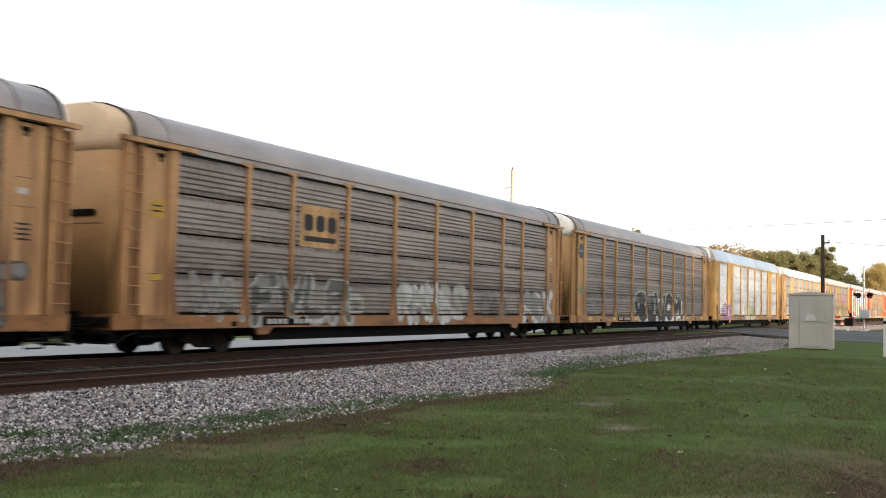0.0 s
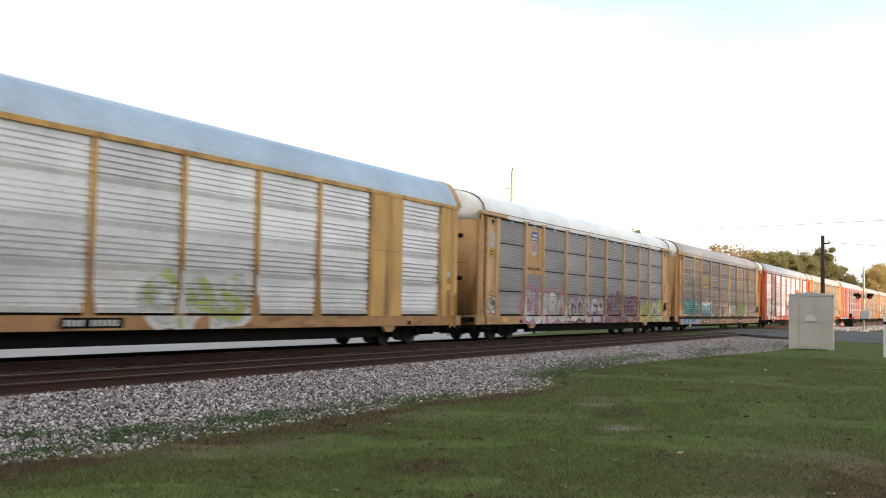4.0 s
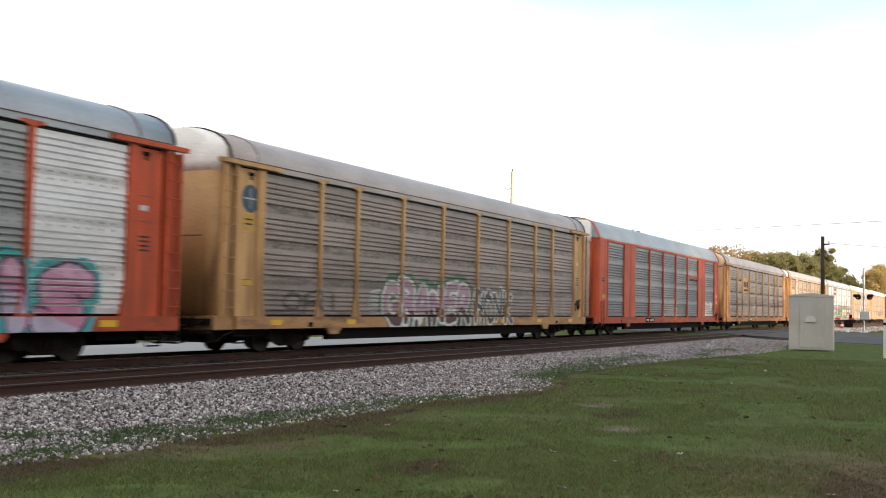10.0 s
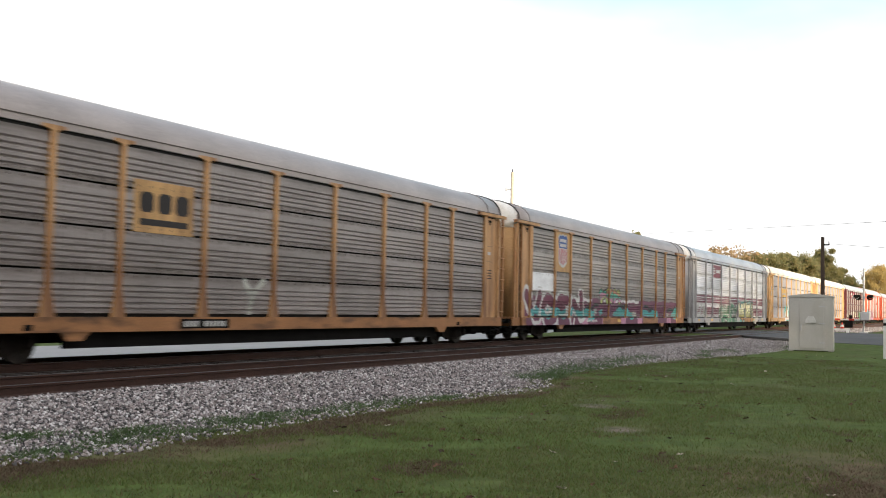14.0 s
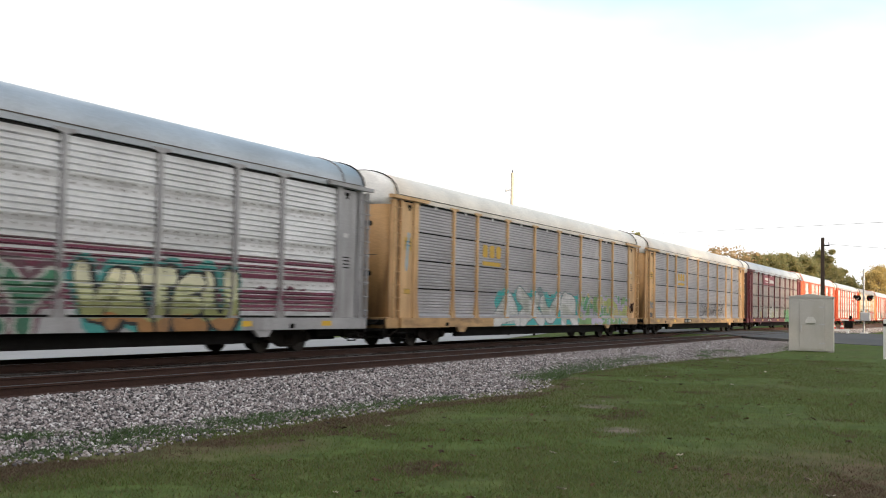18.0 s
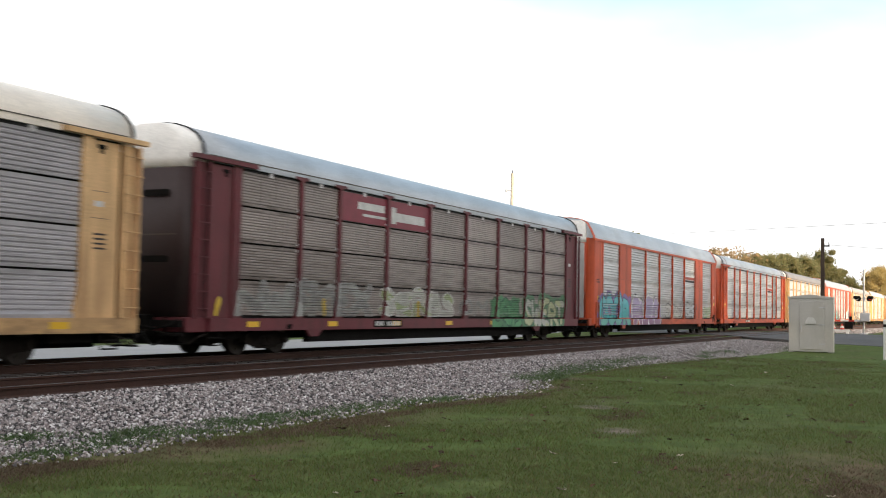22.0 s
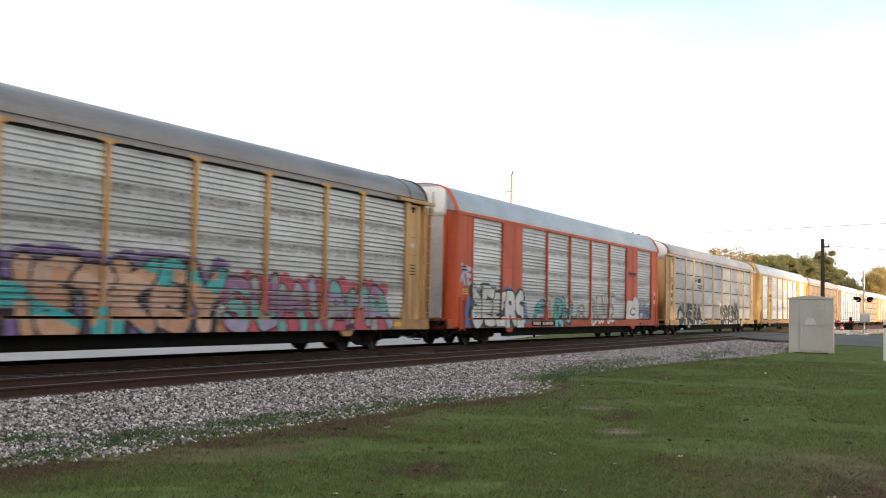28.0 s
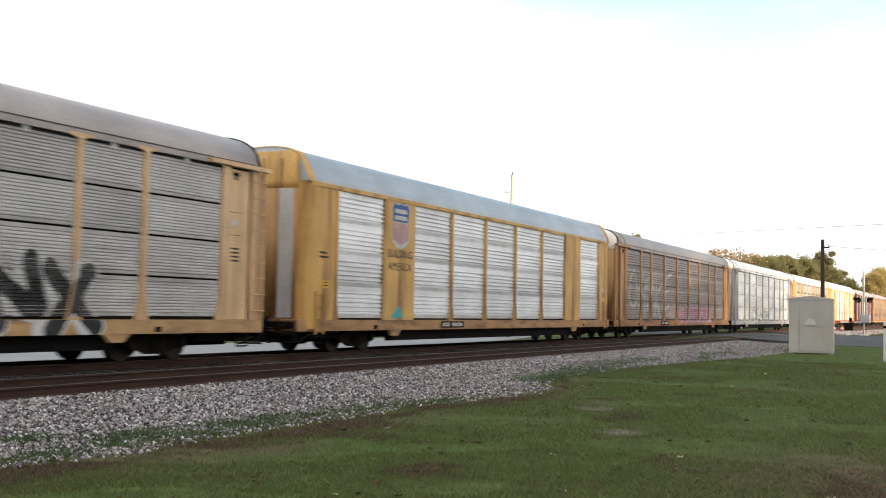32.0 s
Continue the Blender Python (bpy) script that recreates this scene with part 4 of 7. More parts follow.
# letter skeletons in a unit box; each is bent a little by chance
GLYPHS = {
    "A": [[(.05, .02), (.3, .62), (.5, .97), (.7, .62), (.95, .02)], [(.25, .34), (.75, .34)]],
    "B": [[(.15, .03), (.15, .95), (.62, .93), (.74, .73), (.58, .53), (.2, .5)], [(.58, .53), (.86, .35), (.75, .08), (.15, .04)]],
    "C": [[(.88, .78), (.6, .96), (.25, .85), (.1, .5), (.25, .13), (.6, .04), (.9, .22)]],
    "D": [[(.15, .05), (.15, .95), (.6, .9), (.88, .6), (.82, .25), (.55, .06), (.15, .05)]],
    "E": [[(.85, .93), (.3, .93), (.15, .8), (.15, .2), (.3, .06), (.87, .07)], [(.15, .52), (.7, .52)]],
    "F": [[(.9, .93), (.2, .93), (.2, .03)], [(.2, .52), (.72, .52)]],
    "G": [[(.85, .85), (.5, .96), (.15, .75), (.1, .35), (.35, .05), (.8, .12), (.86, .45), (.55, .45)]],
    "H": [[(.15, .97), (.15, .03)], [(.85, .97), (.85, .03)], [(.15, .5), (.85, .5)]],
    "I": [[(.5, .95), (.5, .05)]],
    "J": [[(.15, .98), (.62, .62), (.75, .3), (.55, .06), (.2, .08), (.12, .35), (.45, .42)]],
    "K": [[(.15, .97), (.15, .03)], [(.88, .95), (.2, .48), (.92, .03)]],
    "L": [[(.2, .96), (.2, .06), (.88, .06)]],
    "M": [[(.08, .03), (.15, .93), (.5, .4), (.85, .93), (.92, .03)]],
    "N": [[(.12, .03), (.12, .95), (.86, .05), (.86, .97)]],
    "O": [[(.5, .95), (.15, .75), (.1, .3), (.5, .05), (.9, .3), (.85, .75), (.5, .95)]],
    "P": [[(.18, .03), (.18, .94), (.7, .9), (.84, .7), (.68, .48), (.18, .45)]],
    "R": [[(.18, .03), (.18, .94), (.7, .9), (.84, .7), (.68, .48), (.18, .45)], [(.5, .46), (.9, .03)]],
    "S": [[(.85, .82), (.55, .96), (.2, .82), (.25, .6), (.7, .45), (.84, .25), (.6, .05), (.12, .15)]],
    "T": [[(.06, .92), (.94, .92)], [(.5, .92), (.5, .03)]],
    "U": [[(.14, .96), (.14, .3), (.4, .05), (.7, .08), (.86, .35), (.86, .96)]],
    "V": [[(.08, .95), (.5, .05), (.92, .95)]],
    "W": [[(.06, .95), (.22, .1), (.38, .08), (.5, .75), (.64, .08), (.8, .1), (.94, .95)]],
    "X": [[(.1, .95), (.9, .05)], [(.9, .95), (.1, .05)]],
    "Y": [[(.08, .95), (.5, .5), (.92, .95)], [(.5, .5), (.5, .03)]],
}


def seg_distance(px, pz, a, b):
    ax, az, bx, bz = *a, *b
    dx, dz = bx - ax, bz - az
    t = np.clip(((px - ax) * dx + (pz - az) * dz) / (dx * dx + dz * dz + 1e-9), 0, 1)
    return np.hypot(px - ax - t * dx, pz - az - t * dz)


def mural(x, z, x0, x1, z1):
    """A long painted band: wine ground, a white head line, turquoise and black flashes, bare patches on the sill."""
    wave = np.sin(1.15 * x + 0.6) + 0.6 * np.sin(2.7 * x + 1.9)
    edge = z1 + 0.03 * np.sin(3.1 * x) + 0.02 * np.sin(7.3 * x)
    out = np.where((x > x0) & (x < x1) & (z < edge), 2, -1)
    out[(out == 2) & (z > edge - 0.14) & (x < 4.6) & (np.sin(0.8 * x + 1.0) > -0.75)] = 5
    mid = 1.14 + 0.10 * np.sin(1.7 * x) + 0.05 * np.sin(5.0 * x)
    out[(out == 2) & (np.abs(z - mid) < 0.15 + 0.10 * wave) & (wave > -0.2)] = 3
    out[(out == 2) & (np.abs(z - mid - 0.34) < 0.09) & (np.sin(1.3 * x + 0.4) > 0.35)] = 4
    out[(out == 2) & (np.abs(z - mid - 0.02) < 0.16) & (np.sin(1.9 * x + 2.2) > 0.8)] = 7
    out[(z < 0.95) & (np.sin(0.9 * x + 2.6) > 0.25)] = -1
    out[(out > 0) & (z < 0.95) & (np.sin(2.1 * x) > 0.6)] = 6
    return out


def stripes(x, z, z0, z1):
    """Three painted stripes between two heights, broken at the posts."""
    high = (z1 - z0) / 3
    out = np.where((np.abs(x) < 11.8) & (z > z0) & (z < z1) & ((z - z0) % high < high * 0.88), 2, -1)
    for p in POSTS:
        out[np.abs(x - p) < 0.10] = -1
    return out


def letter_field(x, z, spec, rng):
    """Distance to the nearest stroke of a word, and the number of the letter that owns it."""
    x0, x1, z0, z1, word = spec[:5]
    h, w = z1 - z0, (x1 - x0) / len(word)
    best, owner, second = np.full(x.shape, 9.0), np.zeros(x.shape, int), np.full(x.shape, 9.0)
    for i, sign in enumerate(word):
        tilt, grow, drop, lean = rng.normal(0.03, 0.13), rng.uniform(0.88, 1.08), rng.uniform(-0.05, 0.06), rng.normal(0, 0.10)
        own = np.full(x.shape, 9.0)
        for line_pts in GLYPHS[sign]:
            pts = []
            for a, b in line_pts:
                a, b = a + rng.normal(0, 0.045), b * grow + drop + lean * (a - 0.5) + rng.normal(0, 0.035)
                pts.append((x0 + w * (i - 0.03 + 1.06 * a) + tilt * (b - 0.5) * h, z0 + h * (0.09 + 0.82 * b)))
            if len(pts) > 2:
                soft_pts = [pts[0]]
                for (ax, az), (bx, bz) in zip(pts, pts[1:]):
                    soft_pts += [(ax * .78 + bx * .22, az * .78 + bz * .22), (ax * .22 + bx * .78, az * .22 + bz * .78)]
                pts = soft_pts + [pts[-1]]
            for p, q in zip(pts, pts[1:]):
                own = np.minimum(own, seg_distance(x, z, p, q))
        near = own < best
        second = np.where(near, best, np.minimum(second, own))
        owner[near], best[near] = i, own[near]
    return best, owner, second - best


def tag_raster(x, z, spec, seed):
    """Colour number of a painted tag at each place (x, z); -1 where the metal is bare."""
    x0, x1, z0, z1, word, fills, line, halo, weight, style = spec
    if word == "mural":
        return mural(x, z, x0, x1, z1)
    if word == "stripes":
        return stripes(x, z, z0, z1)
    h, w, k = z1 - z0, (x1 - x0) / len(word), len(fills)
    out = np.full(x.shape, -1)
    best, owner, apart = letter_field(x, z, spec, np.random.default_rng(seed))
    ink = 0.64 * weight * min(w, h)
    wob = 0.012 * np.sin(x * 9.0 + seed) + 0.012 * np.sin(z * 13.0 + x * 4.0)
    d = best + wob
    rim = 0.084 * min(1.0, 0.4 + 2 * ink) * style.get("rim", 1.0)
    ragged = 0.09 * np.sin(x * 4.3 + seed) + 0.05 * np.sin(x * 11.0 + z * 3.0)
    band = np.clip(((z1 - z) / h * k + 0.22 * np.sin(x * 2.9 + seed) + 0.12 * np.sin(x * 7.1)).astype(int), 0, k - 1)
    side = np.minimum(x - x0 + 0.1 * np.sin(z * 9), x1 - x + 0.1 * np.sin(z * 7 + 1))
    sheet_area = (side > 0) & (z < z1 + ragged) & (z > z0)
    if style.get("ground"):
        out[sheet_area] = 0
    elif halo is not None:
        edge = ink + rim + style.get("cloud", 0.15) + 0.05 * np.sin(x * 5.1 + seed * 1.7) + 0.05 * np.sin(x * 2.3 + z * 6.0)
        out[d < edge] = 0
    if style.get("block"):
        out[sheet_area] = 2 + band[sheet_area]
        out[(np.abs(d - ink) < rim * 0.6) & sheet_area] = 1
        return out
    if "drop" in style:
        dx, dz = style["drop"]
        under = letter_field(x - dx, z - dz, spec, np.random.default_rng(seed))[0] + wob
        out[under < ink + rim] = 2 + k
    if style.get("hollow"):
        out[np.abs(d - ink) < rim] = 1
        return out
    out[d < ink + rim] = 1
    pick = band if style.get("bands") else ((z - z0) / h * k * 0.8 + owner * 0.6 + 0.45 * np.sin(x * 3.3 + z * 5.0 + seed)).astype(int) % k
    inside = d < ink
    out[inside] = 2 + pick[inside]
    out[inside & (apart < rim * 0.9)] = 1
    if "core" in style:
        out[(d < ink * style["core"]) & (np.sin(x * 1.7 + seed) + 0.6 * np.sin(x * 4.1 + z * 2.0) > -0.2)] = 2 + k
    return out


def graffiti(car, specs, style, heads, plates, seed, low=False):
    """Paint that lies on ribs, posts and sill alike, one mesh for each tag."""
    foot, slot, wall = (0.455, 0.775, 1.01) if low else (0.64, 0.950, 1.010)
    for j, spec in enumerate(specs):
        x0, x1, z0, z1, word, fills, line, halo, weight, manner = spec
        lift = 0.005 + 0.0015 * j
        step = 0.021
        xs = np.arange(x0 - 0.35, x1 + 0.35, step)
        xs = xs[(xs > -13.0) & (xs < 12.95)]
        zs = {foot, slot, wall}
        for a, b in zip(ROW_Z, ROW_Z[1:]):
            zs |= {round(z, 4) for _, z in rib_profile(a + 0.012, b - 0.012, style)}
        zs = sorted(z for z in zs if max(foot, z0 - 0.25) <= z <= z1 + 0.3)
        fine = []
        for a, b in zip(zs, zs[1:]):
            m = max(1, int(math.ceil((b - a) / 0.03)))
            fine += [a + (b - a) * i / m for i in range(m)]
        zs = np.array(fine + [zs[-1]])
        cx, cz = np.meshgrid((xs[:-1] + xs[1:]) / 2, (zs[:-1] + zs[1:]) / 2)
        col = tag_raster(cx, cz, spec, seed * 7 + j)
        ys_panel = np.array([side_y(-5.7, z, style, heads, ()) for z in zs])
        verts, faces, index = [], [], []
        for r in range(col.shape[0]):
            zc = (zs[r] + zs[r + 1]) / 2
            if slot < zc < wall:
                continue
            c = 0
            row = col[r]
            while c < len(row):
                v = row[c]
                if v < 0:
                    c += 1
                    continue
                xm = (xs[c] + xs[c + 1]) / 2
                out = side_y(xm, zc, style, heads, plates)
                e = c + 1
                while e < len(row) and row[e] == v and e - c < 20 and abs(side_y((xs[e] + xs[e + 1]) / 2, zc, style, heads, plates) - out) < 1e-6:
                    e += 1
                on_rib = 0.98 < zc and SKIN - 0.001 <= out
                ya, yb = (ys_panel[r], ys_panel[r + 1]) if on_rib else (out, out)
                b = len(verts)
                lean = (0.004 if yb > ya else -0.004) if abs(yb - ya) > zs[r + 1] - zs[r] else 0.0
                za, zb = zs[r] + lean, zs[r + 1] + lean
                verts += [(xs[c], ya - lift, za), (xs[e], ya - lift, za), (xs[e], yb - lift, zb), (xs[c], yb - lift, zb)]
                faces.append((b, b + 1, b + 2, b + 3))
                index.append(v)
                c = e
        if faces:
            mats = [spray(*(halo or line)), spray(*line)] + [spray(*f) for f in fills] + [spray(*manner.get("under", line))]
            tagged(part("graffiti", mesh("graffiti", verts, faces, mats, index), None, car, "spray-painted graffiti along the side"), kind="stuff")


def rect(x0, x1, z0, z1):
    return [(x0, z0), (x1, z0), (x1, z1), (x0, z1)]


def bars(car, rows, y, mat, name="lettering"):
    """Writing too small or not to be lettered: plain bars of its size and colour."""
    for x0, x1, z0, z1 in rows:
        part(name, plate(rect(x0, x1, z0, z1), y, 0.004, name, mat), None, car)


INK = material("faded_black_lettering", (0.035, 0.03, 0.03), 0.7, 0.0, 0.2, 3.0, 30.0, 0.0)
PALE_INK = material("chalky_white_lettering", (0.60, 0.59, 0.58), 0.7, 0.0, 0.2, 3.0, 30.0, 0.0)
GOLD_INK = material("golden_yellow_lettering", (0.62, 0.38, 0.05), 0.6, 0.0, 0.15, 3.0, 30.0, 0.0)
BLUE_INK = material("deep_blue_enamel", (0.04, 0.10, 0.32), 0.5, 0.0, 0.15, 3.0, 30.0, 0.0)
PINK_INK = material("faded_red_stripe", (0.50, 0.14, 0.16), 0.6, 0.0, 0.15, 3.0, 30.0, 0.0)
WINE_INK = material("wine_red_enamel", (0.22, 0.03, 0.05), 0.5, 0.0, 0.2, 3.0, 30.0, 0.0)
TEAL_INK = material("blue_grey_emblem", (0.055, 0.095, 0.135), 0.6, 0.0, 0.2, 3.0, 30.0, 0.0)


def block_sign(car, x, z, w, mat, ground=None):
    """A railway's mark as three plain blocks over a bar, bare or on a plate."""
    y = SKIN - 0.006
    if ground:
        part("sign_plate", plate(rect(x - w * 0.62, x + w * 0.62, z - w * 0.36, z + w * 0.36), SKIN + 0.004, 0.012, "sign_plate", ground), None, car, "painted plate with a railway mark")
        y = SKIN - 0.009
    lw = w / 3.7
    for i in range(3):
        a = x - w / 2 + i * (w - lw) / 2
        zb, hgt, c = z - w * 0.08, w * 0.28, w * 0.05
        out = [(a + c, zb), (a + lw - c, zb), (a + lw, zb + c), (a + lw, zb + hgt - c), (a + lw - c, zb + hgt), (a + c, zb + hgt), (a, zb + hgt - c), (a, zb + c)]
        part("mark_block", plate(out, y, 0.004, "mark_block", mat), None, car)
    part("mark_bar", plate(rect(x - w / 2, x + w / 2, z - w * 0.26, z - w * 0.17), y, 0.004, "mark_bar", mat), None, car)


def shield_sign(car, x, z, w, h, ground, words=False, y=SKIN - 0.011):
    """A shield emblem with a blue chief and red and white stripes, on a plate."""
    px, pz0, pz1 = 0.90, z - h * (1.25 if words else 0.62), z + h * 0.60
    if ground:
        part("sign_plate", plate(rect(x - px, x + px, pz0, pz1), SKIN + 0.004, 0.014, "sign_plate", ground), None, car, "yellow plate behind a shield emblem")
    out = [(0, -.5), (.2, -.46), (.42, -.36), (.47, -.2), (.43, .1), (.46, .28), (.5, .38), (.36, .5), (.2, .46), (0, .5), (-.2, .46), (-.36, .5), (-.5, .38), (-.46, .28), (-.43, .1), (-.47, -.2), (-.42, -.36), (-.2, -.46)]
    shield = part("shield_emblem", plate([(x + a * w, z + b * h) for a, b in out], y, 0.004, "shield", PALE_INK), None, car, "blue, white and red shield emblem")
    part("chief", plate([(x + a * w * .94, z + b * h) for a, b in [(-.43, .08), (.43, .08), (.46, .28), (.48, .37), (.35, .47), (.2, .43), (0, .47), (-.2, .43), (-.35, .47), (-.48, .37), (-.46, .28)]], y - 0.004, 0.003, "chief", BLUE_INK), None, shield, "blue head of the shield")
    for b in (.30, .16):
        part("word_bar", plate(rect(x - w * .33, x + w * .33, z + h * (b - .04), z + h * (b + .05)), y - 0.007, 0.003, "word_bar", PALE_INK), None, shield)
    for i in range(6):
        a = -.40 + i * .145
        part("stripe", plate(rect(x + a * w, x + (a + .075) * w, z - h * (.30 + .12 * (1 - abs(a + .04) / .4)), z + h * .06), y - 0.004, 0.003, "stripe", PINK_INK), None, shield)


def words(car, text, x, z, size, mat, y):
    cu = bpy.data.curves.new("lettering", "FONT")
    cu.body, cu.size, cu.align_x, cu.extrude = text, size, "CENTER", 0.002
    ob = bpy.data.objects.new("lettering", cu)
    scene.collection.objects.link(ob)
    dep = bpy.context.evaluated_depsgraph_get()
    me = bpy.data.meshes.new_from_object(ob.evaluated_get(dep))
    bpy.data.objects.remove(ob)
    me.materials.clear()
    me.materials.append(mat)
    me.transform(Matrix.Translation((x, y, z)) @ Matrix.Rotation(radians(90), 4, "X"))
    return part("lettering", me, None, car, "dark painted words")


TRAIN = []


def rack_car(k, kind, body, panel, style, roof, label, top=CREAM, odd=(), odd_panel=None, lines=True, reflect=(), low_sill=False):
    """A covered car carrier. kind 'open' has T-headed posts and end ladders; 'plated' has sheet plates in the short bays."""
    car = new("car_carrier_wagon")
    tagged(car, label, "railway wagon", "wagons of the train")
    TRAIN.append((k, car))
    part("underframe", shared("underframe", underframe_mesh), None, car, "grimy black underframe")
    for s in (-1, 1):
        part("coupler", shared(("coupler", s), lambda: coupler_mesh(s)), None, car)
    part("brake_hose", shared("hose_a", lambda: hose_mesh(-1)), None, car)
    part("brake_hose", shared("hose_b", lambda: hose_mesh(1)), None, car)
    for s, nm in ((-1, "side_sill"), (1, "far_side_sill")):
        y0, y1 = sorted((s * 1.38, s * 1.51))
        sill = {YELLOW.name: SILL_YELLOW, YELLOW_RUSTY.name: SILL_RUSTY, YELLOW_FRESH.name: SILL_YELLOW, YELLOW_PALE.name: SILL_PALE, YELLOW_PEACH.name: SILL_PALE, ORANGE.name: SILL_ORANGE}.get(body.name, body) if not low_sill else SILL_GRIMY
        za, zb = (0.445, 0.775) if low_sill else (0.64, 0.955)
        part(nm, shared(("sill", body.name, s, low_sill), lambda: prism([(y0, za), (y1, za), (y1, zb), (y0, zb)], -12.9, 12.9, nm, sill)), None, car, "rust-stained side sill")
    if low_sill:
        # Solid near-black strip, set back, painted as the shadowed slot above the sill.
        part("foot_gap", shared("foot_gap", lambda: prism([(-1.455, 0.76), (-1.39, 0.76), (-1.39, 0.956), (-1.455, 0.956)], -12.9, 12.9, "foot_gap", SHADE_BLACK)), None, car, "near-black strip painted as shade between panels and sill")
    # Near-black core behind the panels stands for the unlit interior.
    part("inner_wall", shared("inner", lambda: prism([(-1.34, 0.95), (1.34, 0.95), (1.34, 4.82), (-1.34, 4.82)], -13.0, 13.0, "inner_wall", SHADE_BLACK)), None, car)
    part("far_side_wall", far_wall_mesh(panel), None, car)
    rlen = 13.25 if kind == "open" else 13.35
    part("roof", roof_mesh(roof, -rlen, rlen, kind), None, car)
    seal = BLACK_IRON if kind == "open" else body
    if kind == "open" and style in ("broad", "bold"):
        for x in (-rlen + 1.12, rlen - 1.15):
            part("roof_seam", rim_mesh(ROOF_DARK, x, 0.03), None, car, "dark seam across the roof")
    edge = 0.06 if kind == "open" else 0.30
    part("roof_seal", rim_mesh(seal, -rlen - 0.03, edge, kind), None, car)
    part("roof_seal", rim_mesh(seal, rlen + 0.03 - edge, edge, kind), None, car)
    part("eave_rail", shared(("eave", roof.name if kind == "open" else body.name, kind), lambda: prism([(-1.475, 4.742), (-1.475, 4.825), (-1.40, 4.825), (-1.40, 4.742)] if kind == "open" else [(-1.50, 4.70), (-1.50, 4.82), (-1.36, 4.82), (-1.36, 4.70)], -13.2, 13.2, "eave_rail", roof if kind == "open" else body)), None, car)
    if kind == "open":
        # Solid near-black strip proud of the panels, in place of the eave's shadow.
        part("eave_gap", shared("eave_gap", lambda: prism([(SKIN - 0.006, 4.672), (SKIN + 0.02, 4.672), (SKIN + 0.02, 4.738), (SKIN - 0.006, 4.738)], -11.8, 11.8, "eave_gap", SHADE_BLACK)), None, car, "near-black strip painted as shade under the eave")
        if k in (0, 7, 8):
            part("base_strip", shared(("base_strip", panel.name), lambda: prism([(SKIN - 0.045, 0.957), (SKIN + 0.02, 0.957), (SKIN + 0.02, 1.075), (SKIN - 0.012, 1.075), (SKIN - 0.045, 1.03)], -11.8, 11.8, "base_strip", panel)), None, car, "grey bevelled strip along the foot of the panels")
        part("roof_flange", shared("flange", lambda: prism([(-1.482, 4.885), (-1.482, 4.905), (-1.45, 4.905), (-1.45, 4.885)], -13.1, 13.1, "roof_flange", FLANGE)), None, car)
    if kind == "open" and style in ("bold", "broad"):
        tagged(part("bolt_strip", shared("bolt_rows", bolt_rows), None, car, "small dark bolt heads along the joints"), kind="stuff")
    if style in ("close", "fine"):
        for a, b in zip(POSTS, POSTS[1:]):
            part("eave_clip", shared("clip", lambda: plate(rect(-0.07, 0.07, 4.62, 4.75), SKIN - 0.002, 0.02, "eave_clip", PANEL_LIGHT)), None, car).location.x = (a + b) / 2
    if style in ("close", "fine") or kind == "plated":
        for p in (POSTS[1:-1] if kind == "open" else POSTS[3:7]):
            tagged(part("joint_fastener", shared("joint_fastener", joint_fastener), None, car), kind="stuff").location.x = p
    for s in (-1, 1):
        split = 4.55 if kind == "open" else 4.60
        size = (1.36, 0.62) if kind == "open" else (1.14, 0.50)
        # Lower end doors of yellow and orange cars use paint darkened for shade.
        low = part("end_door", end_mesh({MAROON.name: BLACKISH_MAROON, ORANGE.name: END_ORANGE, SILVER_BODY.name: SILVER_BODY}.get(body.name, END_YELLOW), 0.98, split, ("low", kind), *size), None, car)
        high = part("end_door_head", end_mesh(top, split + 0.004, 5.66, ("high", kind), *size), None, car)
        if kind == "plated":
            for f in (-1, 1):
                post = part("corner_post", shared(("corner", body.name), lambda: corner_mesh(body)), None, car)
                post.matrix_basis = Matrix.Diagonal((s, -f, 1, 1))
            # The inner strip gets the shade-dark copy of the galvanised paint.
            for y, wide, tin in ((-0.64, 0.46, END_STRIP), (0.04, 0.20, END_SHADOW_STRIP)):
                strip = part("door_edge", shared(("door_edge", wide), lambda: mesh_of(boxes((-0.02, 0.02, -wide, 0.0, 1.0, 4.58), bevel=0.006), "door_edge", tin)), None, car, "pale galvanised strip of the end door")
                strip.location = (s * 13.56, y, 0)
            part("head_seam", shared("head_seam", lambda: mesh_of(boxes((-0.008, 0.008, -0.70, -0.675, 4.62, 5.45), (-0.008, 0.008, -0.07, -0.04, 4.62, 5.45)), "head_seam", FLANGE)), None, car).location.x = s * 13.555
        for ob in (low, high):
            ob.matrix_basis = pose(s * 13.05, 0, 0, 0, 0, 0 if s > 0 else 180)
        part("end_sill", shared(("end_sill", s, sill.name), lambda: mesh_of(boxes((min(s * 12.9, s * 13.66), max(s * 12.9, s * 13.66), -1.42, 1.42, 0.62, 0.97), bevel=0.02), "end_sill", sill)), None, car, "grimy end sill under the doors")
        end_platform(car, s)
        if s < 0 and kind == "open":
            for z in {-4: (3.10,), -5: (3.10,)}.get(k, (2.27, 3.86) if k in (-1, 4, 7, 8, 9, 14, 18) else ()):
                slot = part("buffer_slot", shared("slot", lambda: slot_mesh()), None, car, "black hand slot in the end door")
                slot.matrix_basis = pose(-13.66, -0.40, z, 0, 0, -90)
            part("door_seam", shared("door_seam", lambda: mesh_of(boxes((-0.008, 0.008, -1.0, 1.0, 2.93, 2.955)), "door_seam", FLANGE)), None, car).location.x = -13.667
    plates = []
